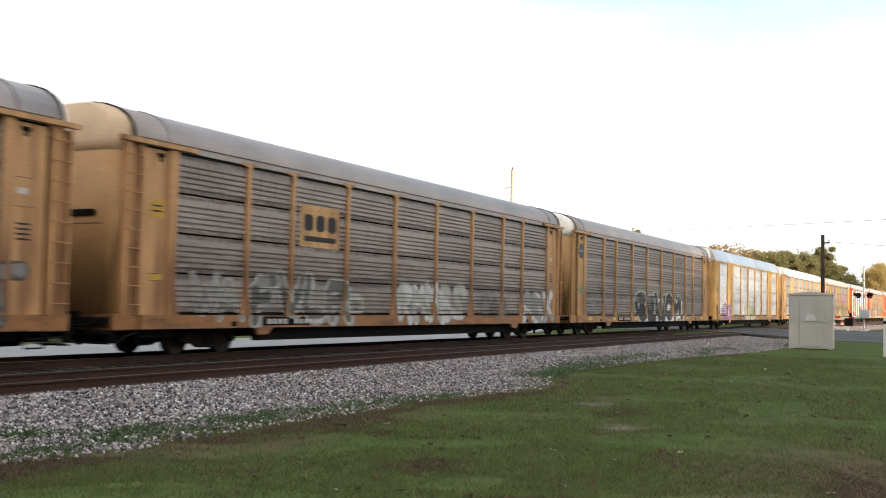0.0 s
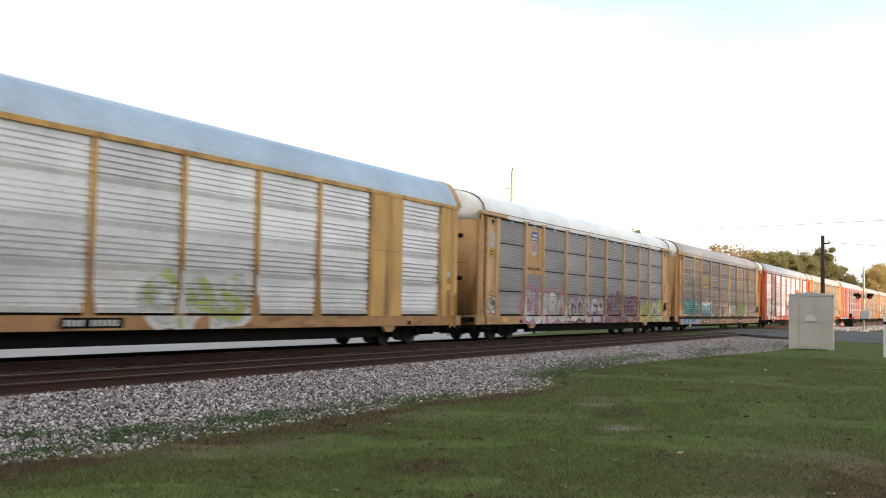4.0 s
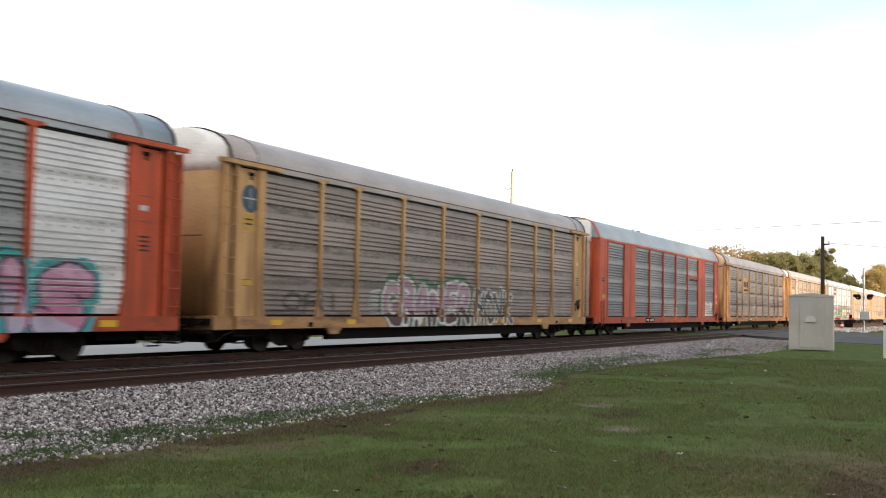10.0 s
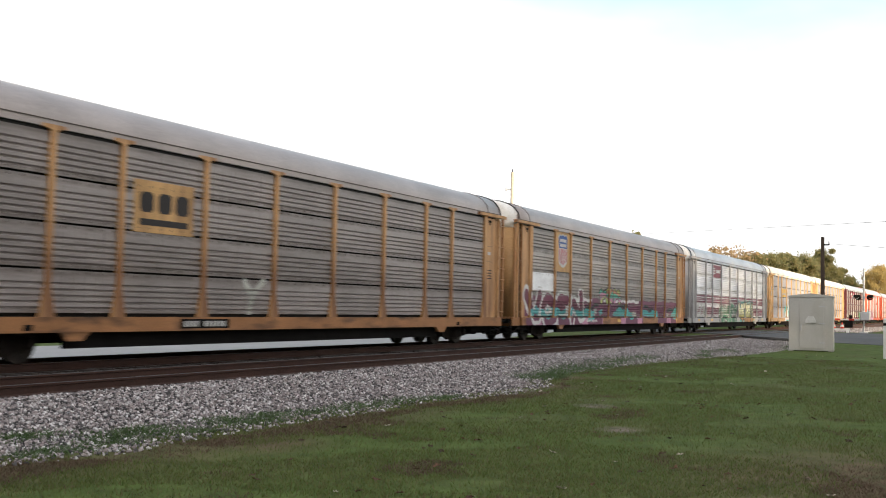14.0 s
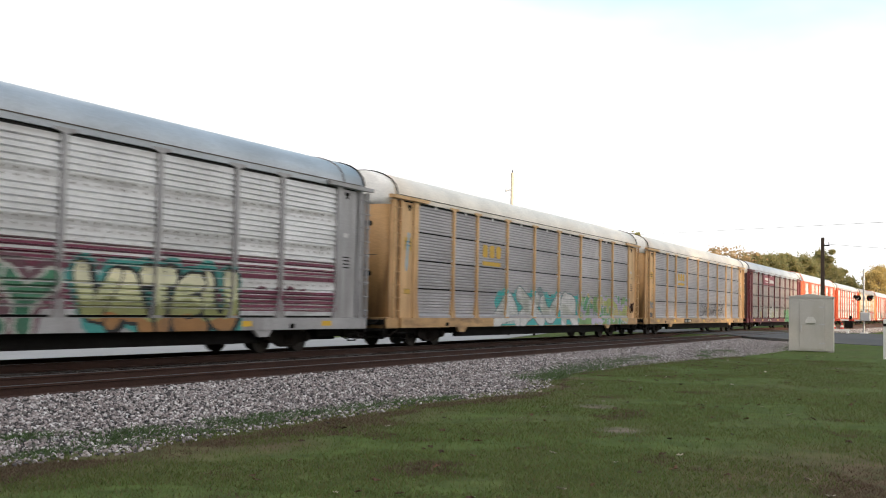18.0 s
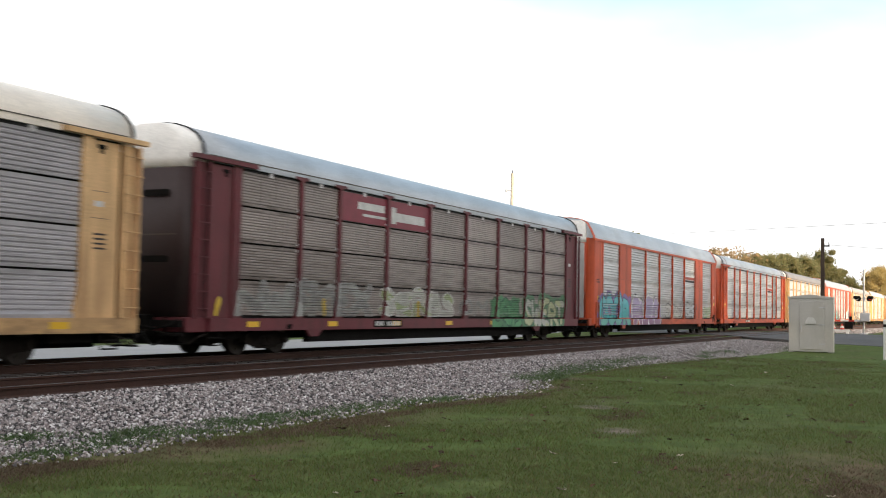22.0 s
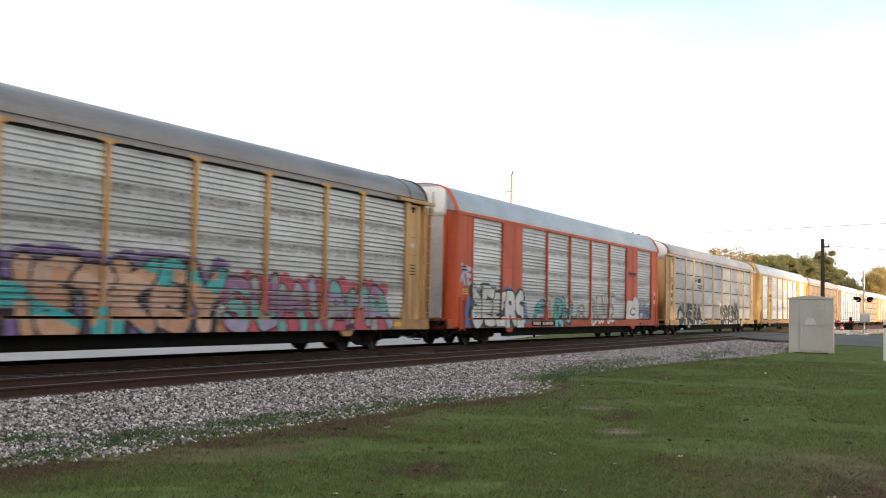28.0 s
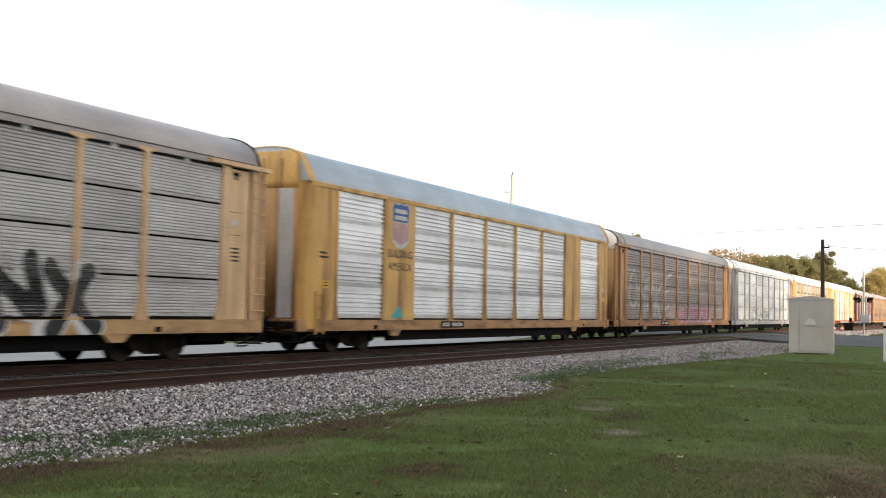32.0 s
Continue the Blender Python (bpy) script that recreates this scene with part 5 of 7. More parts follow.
    for a, b in zip(POSTS, POSTS[1:]):
        short = b - a < 2.2
        if kind == "plated" and short:
            plates.append((a, b))
            part("steel_plate", shared(("steel_plate", body.name), lambda: plate(rect(-0.99, 0.99, 0.95, 4.72), SKIN + 0.02, SKIN + 0.02 - (SIDE + 0.012), "steel_plate", body)), None, car).location.x = (a + b) / 2
            continue
        i = POSTS.index(a)
        mat = odd_panel if (i in odd and odd_panel) else panel
        for r, (z0, z1) in enumerate(zip(ROW_Z, ROW_Z[1:])):
            gap = 0.024 if lines else 0.001
            ob = part("side_panel", panel_mesh(b - a - 0.02, z0 + gap, z1 - gap, style, mat), None, car)
            ob.location.x = (a + b) / 2
    for i, p in enumerate(POSTS):
        thin = kind == "plated"
        if thin and 1 <= i <= 2 or thin and 7 <= i <= 8:
            continue
        part("post", post_mesh(body, not thin and 0 < i < 9, 0.10 if thin else 0.125), None, car).location.x = p
    for s in (-1, 1):
        if kind == "open":
            part("latch_hole", shared("latch_hole", lambda: plate([(-0.12, 4.53), (0.12, 4.53), (0.12, 4.62), (-0.12, 4.62)], SKIN - 0.008, 0.012, "latch_hole", BLACK_IRON)), None, car, "dark latch opening at the head of the end bay").location.x = s * 12.36
            part("latch", shared("latch", lambda: plate(rect(-0.05, 0.05, 4.43, 4.53), SKIN - 0.008, 0.014, "latch", BLACK_IRON)), None, car).location.x = s * 12.36
            # A thin brown strip drawn as the shadow line beside the stile.
            part("bay_shadow_gap", shared("bay_shadow_strip", lambda: plate(rect(-0.025, 0.025, 0.98, 4.70), SKIN - 0.0095, 0.003, "bay_shadow_strip", FLANGE)), None, car).location.x = s * 12.08
            part("corner_stile", shared(("stile", body.name), lambda: mesh_of(boxes((-0.11, 0.11, SIDE + 0.012, SKIN, 0.96, 4.74), bevel=0.012), "corner_stile", body)), None, car).location.x = s * 11.98
            part("end_panel", shared(("end_panel", body.name), lambda: plate(rect(-0.52, 0.52, 0.96, 4.70), SKIN + 0.03, 0.04, "end_panel", body)), None, car).location.x = s * 12.38
            part("corner_panel", shared(("corner_panel", body.name), lambda: plate(rect(-0.24, 0.24, 0.96, 4.70), SKIN + 0.07, 0.04, "corner_panel", body)), None, car).matrix_basis = pose(s * 13.26, 0, 0)
            ladder = part("ladder", ladder_mesh(body), None, car, "steel end ladder")
            ladder.location.x = s * 13.25
            for i in range(9):
                part("rung", shared(("rung", body.name), lambda: rung_mesh(body)), None, ladder).location.z = 1.18 + 0.41 * i
            part("roof_bracket", shared(("bracket", body.name), lambda: plate(rect(-1.24, 1.24, 4.755, 4.86), SKIN + 0.02, 0.16, "roof_bracket", body)), None, car).location.x = s * 12.44
        else:
            part("end_panel", shared(("end_wide", body.name), lambda: plate(rect(-0.60, 0.66, 0.95, 4.72), SKIN + 0.02, 0.07, "end_panel", body)), None, car).matrix_basis = pose(s * 12.48, 0, 0)
            part("ladder", shared(("short_ladder", body.name), lambda: ladder_short(body)), None, car, "short corner ladder").location.x = s * 12.75
    frame_me, wheel_me = truck_meshes()
    for s in (-1, 1):
        tr = part("truck", frame_me, None, car, "cast iron wheel truck")
        tr.location.x = s * 10.05
        for w in (-0.87, 0.87):
            ws = part("wheelset", wheel_me, None, tr)
            ws.matrix_parent_inverse = Matrix.Translation((w, 0, 0.42))
            WHEELSETS.append(ws)
    for x in reflect:
        part("reflector", shared("reflector", lambda: plate(rect(-0.25, 0.25, 0.735, 0.875), SIDE - 0.012, 0.004, "reflector", REFLECTOR)), None, car, "yellow reflective patch").location = (x, 0.036 if low_sill else 0, 0.225 if low_sill else 0)
    wide, along = {-4: (1.69, 0.28), -3: (1.28, -0.29), 0: (1.0, -1.49), 13: (1.47, 1.51)}.get(k, (1.0, 0.0))
    marks = [part("number_plate", shared("number_plate", lambda: plate(rect(-5.15, -3.35, 0.69, 0.91), SIDE - 0.011, 0.003, "number_plate", BLACK_IRON)), None, car, "black stencilled patch on the sill"),
             tagged(part("lettering", shared("stencil", stencil_mesh), None, car, "row of worn white stencil bars"), kind="stuff")]
    for mark in marks:
        mark.location, mark.scale.x = (along, 0, -0.19 if low_sill else 0), wide
    if low_sill:
        part("number_plate", plate(rect(4.65, 5.95, 0.49, 0.73), SIDE - 0.011, 0.003, "number_plate", BLACK_IRON), None, car, "black stencilled patch on the sill")
        bars(car, [(4.86 + 0.32 * i, 5.08 + 0.32 * i, 0.55, 0.67) for i in range(3)], SIDE - 0.0145, PALE_INK)
    if k in (-1, 0, 2, 3, 7, 10):
        gear = part("latch_gear", shared("latch_gear", latch_gear), None, car, "rusty latch gear on the end bay")
        gear.location = (12.15, -0.02, 1.0) if kind == "plated" else (12.22, 0, 1.5)
    for s in (-1, 1):
        part("jack_pad", shared(("jack_pad", s, body.name), lambda: plate([(s * 8.75, 0.66), (s * 8.55, 0.46), (s * 8.15, 0.46), (s * 7.9, 0.66)], SIDE + 0.10, 0.09, "jack_pad", sill)), None, car, "rusty jacking pad under the sill")
        part("sill_step", shared(("sill_step", s), lambda: step_mesh(s)), None, car, "bent iron foot step")
        part("uncoupling_lever", shared(("lever", s), lambda: lever_mesh(s, TRUCK_IRON)), None, car, "bent uncoupling rod")
        part("air_pipe", shared(("pipe", s), lambda: mesh_of(tube(bmesh.new(), (s * 1.2, -1.2, 0.40), (s * 8.3, -1.2, 0.40), 0.03, n=6), "air_pipe", BLACK_IRON)), None, car)
    for x in (-9.6, 9.6):
        part("sill_pocket", shared("pocket", lambda: plate([(-0.13, 0.68), (0.09, 0.68), (0.13, 0.80), (-0.09, 0.80)], SIDE - 0.010, 0.006, "sill_pocket", BLACK_IRON)), None, car).location = (x, 0, -0.16 if low_sill else 0)
    return car, plates


def stencil_mesh():
    """Two groups of short upright bars, as wide as stencilled characters."""
    bm = bmesh.new()
    for x in [-5.02 + 0.14 * i for i in range(4)] + [-4.30 + 0.14 * i for i in range(6)]:
        box(bm, x, x + 0.085, SIDE - 0.019, SIDE - 0.0145, 0.735, 0.865)
    return mesh_of(bm, "stencil", PALE_INK)


def latch_gear():
    """A bracket with a pawl, a crank and a hanging rod, caked with rust and grease."""
    bm = boxes((-0.30, 0.30, SIDE - 0.02, SIDE + 0.07, -0.02, 0.10), (-0.06, 0.16, SIDE - 0.05, SIDE + 0.02, 0.02, 0.22), (0.16, 0.27, SIDE - 0.03, SIDE + 0.07, -0.18, 0.02), bevel=0.015)
    tube(bm, (0.05, SIDE - 0.07, 0.12), (0.05, SIDE + 0.02, 0.12), 0.075, n=10)
    bent(bm, [(0.05, SIDE - 0.055, 0.14), (0.17, SIDE - 0.06, 0.26), (0.26, SIDE - 0.05, 0.22), (0.24, SIDE - 0.04, -0.05), (0.10, SIDE - 0.03, -0.24)], 0.022)
    bent(bm, [(-0.28, SIDE - 0.02, 0.04), (-0.34, SIDE - 0.03, -0.12), (-0.20, SIDE - 0.03, -0.26)], 0.02)
    return mesh_of(bm, "latch_gear", RAIL_RUST)


def step_mesh(s):
    """A foot step hung below the corner of the sill."""
    bm = bmesh.new()
    for x in (12.5, 12.95):
        tube(bm, (s * x, -1.47, 0.66), (s * x, -1.47, 0.30), 0.018, n=6)
    for z in (0.30, 0.48):
        tube(bm, (s * 12.5, -1.47, z), (s * 12.95, -1.47, z), 0.018, n=6)
    return mesh_of(bm, "sill_step", BLACK_IRON)


def lever_mesh(s, mat):
    bm = bmesh.new()
    pts = [(12.9, -1.40, 0.58), (13.25, -1.42, 0.50), (13.5, -1.35, 0.34), (13.62, -1.3, 0.52), (13.75, -0.9, 0.60), (13.9, -0.3, 0.66)]
    bent(bm, [(s * x, y, z) for x, y, z in pts], 0.022)
    return mesh_of(bm, "uncoupling_lever", mat)


def mesh_of(bm, name, mat):
    me = bpy.data.meshes.new(name)
    bm.to_mesh(me)
    bm.free()
    me.materials.append(mat)
    return me


def corner_mesh(mat):
    """A rounded corner post from sill to roof."""
    plan = [(12.85, -1.49), (13.05, -1.49)]
    plan += [(13.05 + 0.34 * math.sin(a), -1.15 - 0.34 * math.cos(a)) for a in [math.pi / 2 * i / 7 for i in range(1, 8)]]
    plan += [(13.39, -1.05), (12.85, -1.05)]
    k = len(plan)
    verts = [(x, y, 0.70) for x, y in plan] + [(x, y, 4.83) for x, y in plan]
    faces = [(i, (i + 1) % k, k + (i + 1) % k, k + i) for i in range(k)] + [tuple(range(k))[::-1], tuple(range(k, 2 * k))]
    return mesh("corner_post", verts, faces, mat)


FLANGE = material("dark_brown_flange", (0.10, 0.075, 0.06), 0.7, 0.0, 0.2, 3.0, 30.0, 0.0)


def joint_fastener():
    """The bright bolts beside a post, two at each joint of the panels."""
    bm = bmesh.new()
    for z in ROW_Z[1:-1]:
        for x in (-0.11, 0.11):
            for dz in (-0.09, 0.09):
                box(bm, x - 0.025, x + 0.025, SKIN - 0.02, SKIN, z + dz - 0.03, z + dz + 0.03)
    me = bpy.data.meshes.new("joint_fastener")
    bm.to_mesh(me)
    bm.free()
    me.materials.append(PANEL_LIGHT)
    return me


def bolt_rows():
    """Small dark bolt heads along the flat bands where the rows of panels meet."""
    verts, faces = [], []
    for z in ROW_Z[1:-1]:
        for dz in (-0.075, 0.075):
            x = -11.6
            while x < 11.6:
                x += 0.36
                if min(abs(x - p) for p in POSTS) < 0.12:
                    continue
                b, y = len(verts), SKIN - 0.010
                verts += [(x - 0.018, y, z + dz - 0.018), (x + 0.018, y, z + dz - 0.018), (x + 0.018, y, z + dz + 0.018), (x - 0.018, y, z + dz + 0.018)]
                verts += [(vx, SKIN + 0.004, vz) for vx, _, vz in verts[b:b + 4]]
                faces += [(b, b + 1, b + 2, b + 3), (b, b + 4, b + 5, b + 1), (b + 1, b + 5, b + 6, b + 2), (b + 2, b + 6, b + 7, b + 3), (b + 3, b + 7, b + 4, b)]
    return mesh("bolt_strip", verts, faces, FLANGE)


def ladder_short(mat):
    bm = bmesh.new()
    for x in (-0.2, 0.2):
        box(bm, x - 0.02, x + 0.02, SIDE - 0.05, SIDE - 0.01, 0.55, 1.75)
    for i in range(4):
        tube(bm, (-0.2, SIDE - 0.03, 0.62 + 0.34 * i), (0.2, SIDE - 0.03, 0.62 + 0.34 * i), 0.014, n=6)
    me = bpy.data.meshes.new("ladder")
    bm.to_mesh(me)
    bm.free()
    me.materials.append(mat)
    return me


def patches(a=-11.2, b=11.3, n=7):
    return [a + (b - a) * i / (n - 1) for i in range(n)]


def tag(x0, x1, word, fills, line=BLACK, halo=None, z0=0.72, z1=2.02, weight=0.16, **manner):
    """A sprayed word: its extent, letters, fill colours, outline, cloud behind it, stroke weight and manner."""
    return (x0, x1, z0, z1, word, fills, line, halo, weight, manner)


def add(k, kind, body, panel, style, roof, label, extra, tags):
    """One car of the train: its number, build, paints, label and the tags sprayed on it."""
    car, plates = rack_car(k, kind, body, panel, style, roof, label, **extra)
    graffiti(car, tags, style, kind == "open", plates, k + 40, extra.get("low_sill", False))
    dress(k, car)


def build_train():
    dull = "weathered yellow car carrier with "
    ghost, soot, slate = (0.24, 0.235, 0.23), (0.075, 0.072, 0.07), (0.13, 0.125, 0.12)
    aqua, deep_teal, mint = (0.16, 0.52, 0.56), (0.02, 0.16, 0.19), (0.28, 0.34, 0.28)
    add(-5, "open", YELLOW_RUSTY, PANEL_UMBER, "broad", ROOF_GREY, dull + "ribbed dark side panels", {}, [tag(7.5, 12.4, "RAT", [ghost, slate], soot)])
    add(-4, "open", YELLOW_RUSTY, PANEL_STREAKED, "broad", ROOF_GREY, dull + "grey ribbed panels and pale graffiti", {"top": PEACH_END},
        [tag(-11.1, -9.3, "WA", [ghost, DIRTY], PALE, None, 0.8, 2.05, 0.12), tag(-8.9, -4.1, "FVLR", [slate, slate, ghost], PALE, None, 0.76, 2.05, 0.2, rim=1.2, drop=(0.1, -0.08), under=DIRTY),
         tag(-4.2, -3.2, "O", [PALE], DIRTY, None, 0.9, 1.62, 0.2), tag(-1.2, 3.8, "RMMBS", [WHITE, PALE], DIRTY, None, 0.68, 2.12, 0.26, rim=0.8),
         tag(5.1, 7.7, "CAA", [ghost], slate, None, 0.82, 1.72, 0.08), tag(9.2, 12.5, "ABX", [WHITE, DIRTY], DIRTY, None, 0.68, 1.9, 0.24)])
    add(-3, "open", YELLOW, PANEL_UMBER, "broad", ROOF_GREY, dull + "brown-grey panels and black-and-white graffiti", {"lines": False, "reflect": patches()},
        [tag(-11.4, -9.4, "RES", [ghost, LILAC], DIRTY, None, 1.0, 1.75, 0.10), tag(-12.75, -11.95, "OIS", [ghost], GREEN, None, 1.95, 2.25, 0.1),
         tag(-3.5, 6.2, "GEWOM", [BLACK, BLACK, slate], WHITE, mint, 0.62, 2.18, 0.29, rim=1.0, drop=(0.26, -0.2), under=WHITE)])
    add(-2, "plated", YELLOW_FRESH, PANEL_SILVER, "bold", ROOF_SKY, "yellow plated car carrier with bright silver panels", {"lines": False},
        [tag(-10.6, -8.2, "RINK", [PINK, LILAC], PURPLE, PURPLE, 0.7, 1.75, 0.16), tag(-2.6, 1.2, "OAS", [WHITE, LIME], PALE, WHITE)])
    add(-1, "open", YELLOW_PALE, PANEL_MID, "close", ROOF_WHITE, dull + "slate panels, white roof and long graffiti", {"reflect": patches()},
        [tag(-9.2, -4.3, "CURBO", [WHITE, WHITE, PALE], (0.30, 0.08, 0.12), PINK, 0.66, 1.95, 0.3, rim=0.8), tag(-3.8, 1.3, "COBER", [WHITE, PALE, LILAC], WINE, None, 0.66, 1.95, 0.2, rim=0.9, drop=(0.14, -0.1), under=WINE),
         tag(1.4, 7.0, "KRUSTO", [slate, soot, ghost], PINK, WINE, 0.66, 1.95, 0.17, rim=0.7), tag(7.3, 12.0, "MACE", [(0.52, 0.55, 0.16), LIME, (0.60, 0.60, 0.40)], (0.20, 0.14, 0.10), None, 0.66, 1.92, 0.26), tag(-12.75, -12.0, "XS", [PALE], WHITE, None, 3.55, 4.15, 0.12), tag(-12.8, -11.95, "SB", [WHITE, slate], slate, None, 1.02, 1.75, 0.2)])
    add(0, "open", YELLOW, PANEL_UMBER, "broad", ROOF_GREY, dull + "brown-grey panels and turquoise graffiti", {"lines": False, "reflect": patches(), "low_sill": True},
        [tag(-12.5, -7.5, "OOO", [(0.36, 0.30, 0.46)], (0.36, 0.30, 0.46), None, 0.45, 1.25, 0.3), tag(-11.7, -7.9, "AMSA", [aqua, (0.06, 0.40, 0.42), (0.02, 0.30, 0.27), (0.02, 0.24, 0.16)], deep_teal, (0.03, 0.30, 0.30), 0.60, 2.10, 0.17, bands=True, rim=0.8, cloud=0.05),
         tag(-7.3, -3.9, "SASK", [WHITE, (0.40, 0.66, 0.68), SKYBLUE, BLUE], (0.03, 0.10, 0.16), None, 0.86, 1.98, 0.2, block=True), tag(-7.5, -3.7, "OIOI", [PINK], PALE, None, 1.7, 2.3, 0.03),
         tag(-3.3, -1.9, "A", [ghost], DIRTY, None, 0.95, 1.9, 0.05), tag(-1.1, 0.9, "OO", [ghost, slate], DIRTY, None, 0.9, 1.8, 0.12),
         tag(1.8, 4.2, "MAE", [PALE, DIRTY], PALE, None, 0.84, 1.85, 0.2), tag(4.8, 7.2, "NEE", [(0.19, 0.29, 0.10), (0.15, 0.24, 0.09)], (0.09, 0.15, 0.06), None, 0.86, 1.85, 0.22), tag(9.2, 11.9, "MSKE", [DIRTY, PALE, (0.36, 0.32, 0.34)], slate, None, 0.84, 1.78, 0.2),
         tag(-12.75, -12.05, "NY", [slate], slate, None, 2.45, 3.1, 0.04, rim=0.4), tag(-12.75, -12.1, "VO", [slate], slate, None, 1.7, 2.2, 0.04, rim=0.4)])
    add(1, "open", ORANGE, PANEL_SILVER, "bold", ROOF_BLUE, "weathered orange car carrier with silver panels and graffiti", {"lines": False, "odd": (1, 7), "odd_panel": PANEL_STEEL, "reflect": patches()},
        [tag(-11.3, -7.6, "UUSE", [(0.80, 0.78, 0.78), (0.76, 0.74, 0.74)], BLACK, None, 0.60, 2.46, 0.29, rim=0.9, drop=(-0.15, 0.0), under=BLACK), tag(-6.9, -5.5, "I", [(0.76, 0.75, 0.75)], PALE, None, 0.60, 2.1, 0.26, rim=0.3),
         tag(-0.9, 2.9, "TUTA", [(0.26, 0.06, 0.17), (0.34, 0.12, 0.26), (0.56, 0.30, 0.42)], (0.07, 0.02, 0.05), SKYBLUE, 0.66, 2.18, 0.28, bands=True, cloud=0.10),
         tag(4.2, 10.8, "CYNIS", [PINK, (0.62, 0.36, 0.50), LILAC], (0.10, 0.03, 0.08), TEAL, 0.62, 2.05, 0.31, rim=0.9)])
    add(2, "open", YELLOW, PANEL_DARK, "broad", ROOF_GREY, dull + "brown-grey panels and pale pink graffiti", {"lines": False, "reflect": patches()},
        [tag(-10.9, -7.8, "ORI", [soot], slate, None, 1.0, 1.7, 0.05), tag(-6.3, -5.3, "E", [DIRTY], PALE, None, 0.98, 1.85, 0.12), tag(-5.4, 0.8, "GRANER", [(0.46, 0.30, 0.38), (0.46, 0.32, 0.40), (0.10, 0.05, 0.06)], WHITE, (0.10, 0.19, 0.12), 0.62, 2.16, 0.24, bands=True, rim=1.7),
         tag(1.2, 4.7, "HONK", [slate, soot], WHITE, None, 0.62, 2.12, 0.17, rim=1.6)])
    add(3, "plated", ORANGE, PANEL_SLATE_BLUE, "bold", ROOF_BLUE, "weathered orange plated car carrier with blue-grey panels", {"lines": False}, [tag(9.3, 11.45, "BSE", [(0.80, 0.79, 0.78), WHITE], (0.22, 0.22, 0.22), (0.74, 0.73, 0.72), 1.05, 1.88, 0.26, rim=0.5, cloud=0.10), tag(-1.1, 2.2, "OIRNE", [PALE], PALE, None, 0.9, 1.9, 0.03)])
    add(4, "open", YELLOW_RUSTY, PANEL_TAUPE, "broad", ROOF_GREY, dull + "grey ribbed panels and a painted mark", {"top": PEACH_END}, [tag(-2.8, -1.9, "Y", [PALE], PALE, None, 0.95, 1.95, 0.09)])
    add(5, "open", YELLOW_RUSTY, PANEL_OLIVE, "broad", ROOF_GREY, dull + "brown-grey panels and a long wine-red graffiti", {"lines": False, "reflect": patches()},
        [tag(-12.5, 11.8, "mural", [(0.17, 0.045, 0.095), (0.10, 0.44, 0.44), BLACK, WHITE, PINK, PALE], BLACK, None, 0.66, 1.86), tag(-2.8, 0.3, "MOM", [LIME, PINK, (0.10, 0.48, 0.36), PEACH], BLACK, None, 1.70, 2.34, 0.40),
         tag(-12.4, -5.4, "VOEN", [(0.17, 0.03, 0.07), WINE, (0.10, 0.40, 0.42), (0.16, 0.04, 0.09)], WHITE, None, 0.62, 2.06, 0.26, bands=True, rim=2.3)])
    add(6, "open", SILVER_BODY, PANEL_LIGHT, "bold", ROOF_BLUE, "silver car carrier with wine-red stripes and graffiti", {"lines": False, "reflect": patches()},
        [tag(-11.9, 11.9, "stripes", [(0.20, 0.045, 0.085)], WINE, None, 1.96, 2.52), tag(-11.9, 11.9, "stripes", [(0.20, 0.045, 0.085)], WINE, None, 1.14, 1.70),
         tag(-11.7, -9.1, "CIA", [WHITE, PALE], PALE, None, 0.95, 1.85, 0.2), tag(-4.7, 1.2, "GASEY", [(0.04, 0.14, 0.08), (0.07, 0.22, 0.13), (0.05, 0.16, 0.10)], PALE, (0.16, 0.08, 0.10), 0.60, 1.90, 0.25, rim=1.2),
         tag(1.9, 7.1, "VATEU", [(0.74, 0.71, 0.50), (0.62, 0.63, 0.38), (0.30, 0.31, 0.13), (0.34, 0.17, 0.06)], BLACK, (0.06, 0.30, 0.28), 0.60, 2.04, 0.33, bands=True, rim=0.9, drop=(0.12, -0.02), under=BLACK), tag(8.0, 10.6, "CARO", [WINE], WINE, None, 1.3, 1.8, 0.05)])
    add(7, "open", YELLOW_PALE, PANEL_FINE, "fine", ROOF_CREAM, dull + "grey panels, cream roof and turquoise graffiti", {"reflect": ()},
        [tag(-5.3, 4.0, "AXVR", [WHITE, WHITE, PALE], (0.16, 0.22, 0.23), (0.04, 0.42, 0.42), 0.66, 2.0, 0.36, ground=True, rim=0.7), tag(4.1, 11.6, "VISTAW", [LIME, LILAC, GREEN, (0.52, 0.44, 0.20)], LILAC, (0.20, 0.36, 0.13), 0.66, 1.98, 0.24, ground=True),
         tag(-12.75, -12.1, "I", [SKYBLUE], SKYBLUE, None, 2.4, 4.0, 0.05)])
    add(8, "open", YELLOW_PALE, PANEL_FINE, "fine", ROOF_CREAM, dull + "slate panels and a cream roof", {"reflect": patches()},
        [tag(-0.8, 6.2, "SMNKRE", [soot], soot, None, 0.75, 2.0, 0.13, rim=0.5, hollow=True), tag(-0.4, 6.6, "VNWAEX", [soot], soot, None, 0.9, 2.15, 0.09, rim=0.45, hollow=True), tag(-12.75, -12.05, "OO", [ghost], ghost, None, 1.5, 1.85, 0.14), tag(-12.8, -12.2, "O", [soot], soot, None, 0.98, 1.2, 0.3)])
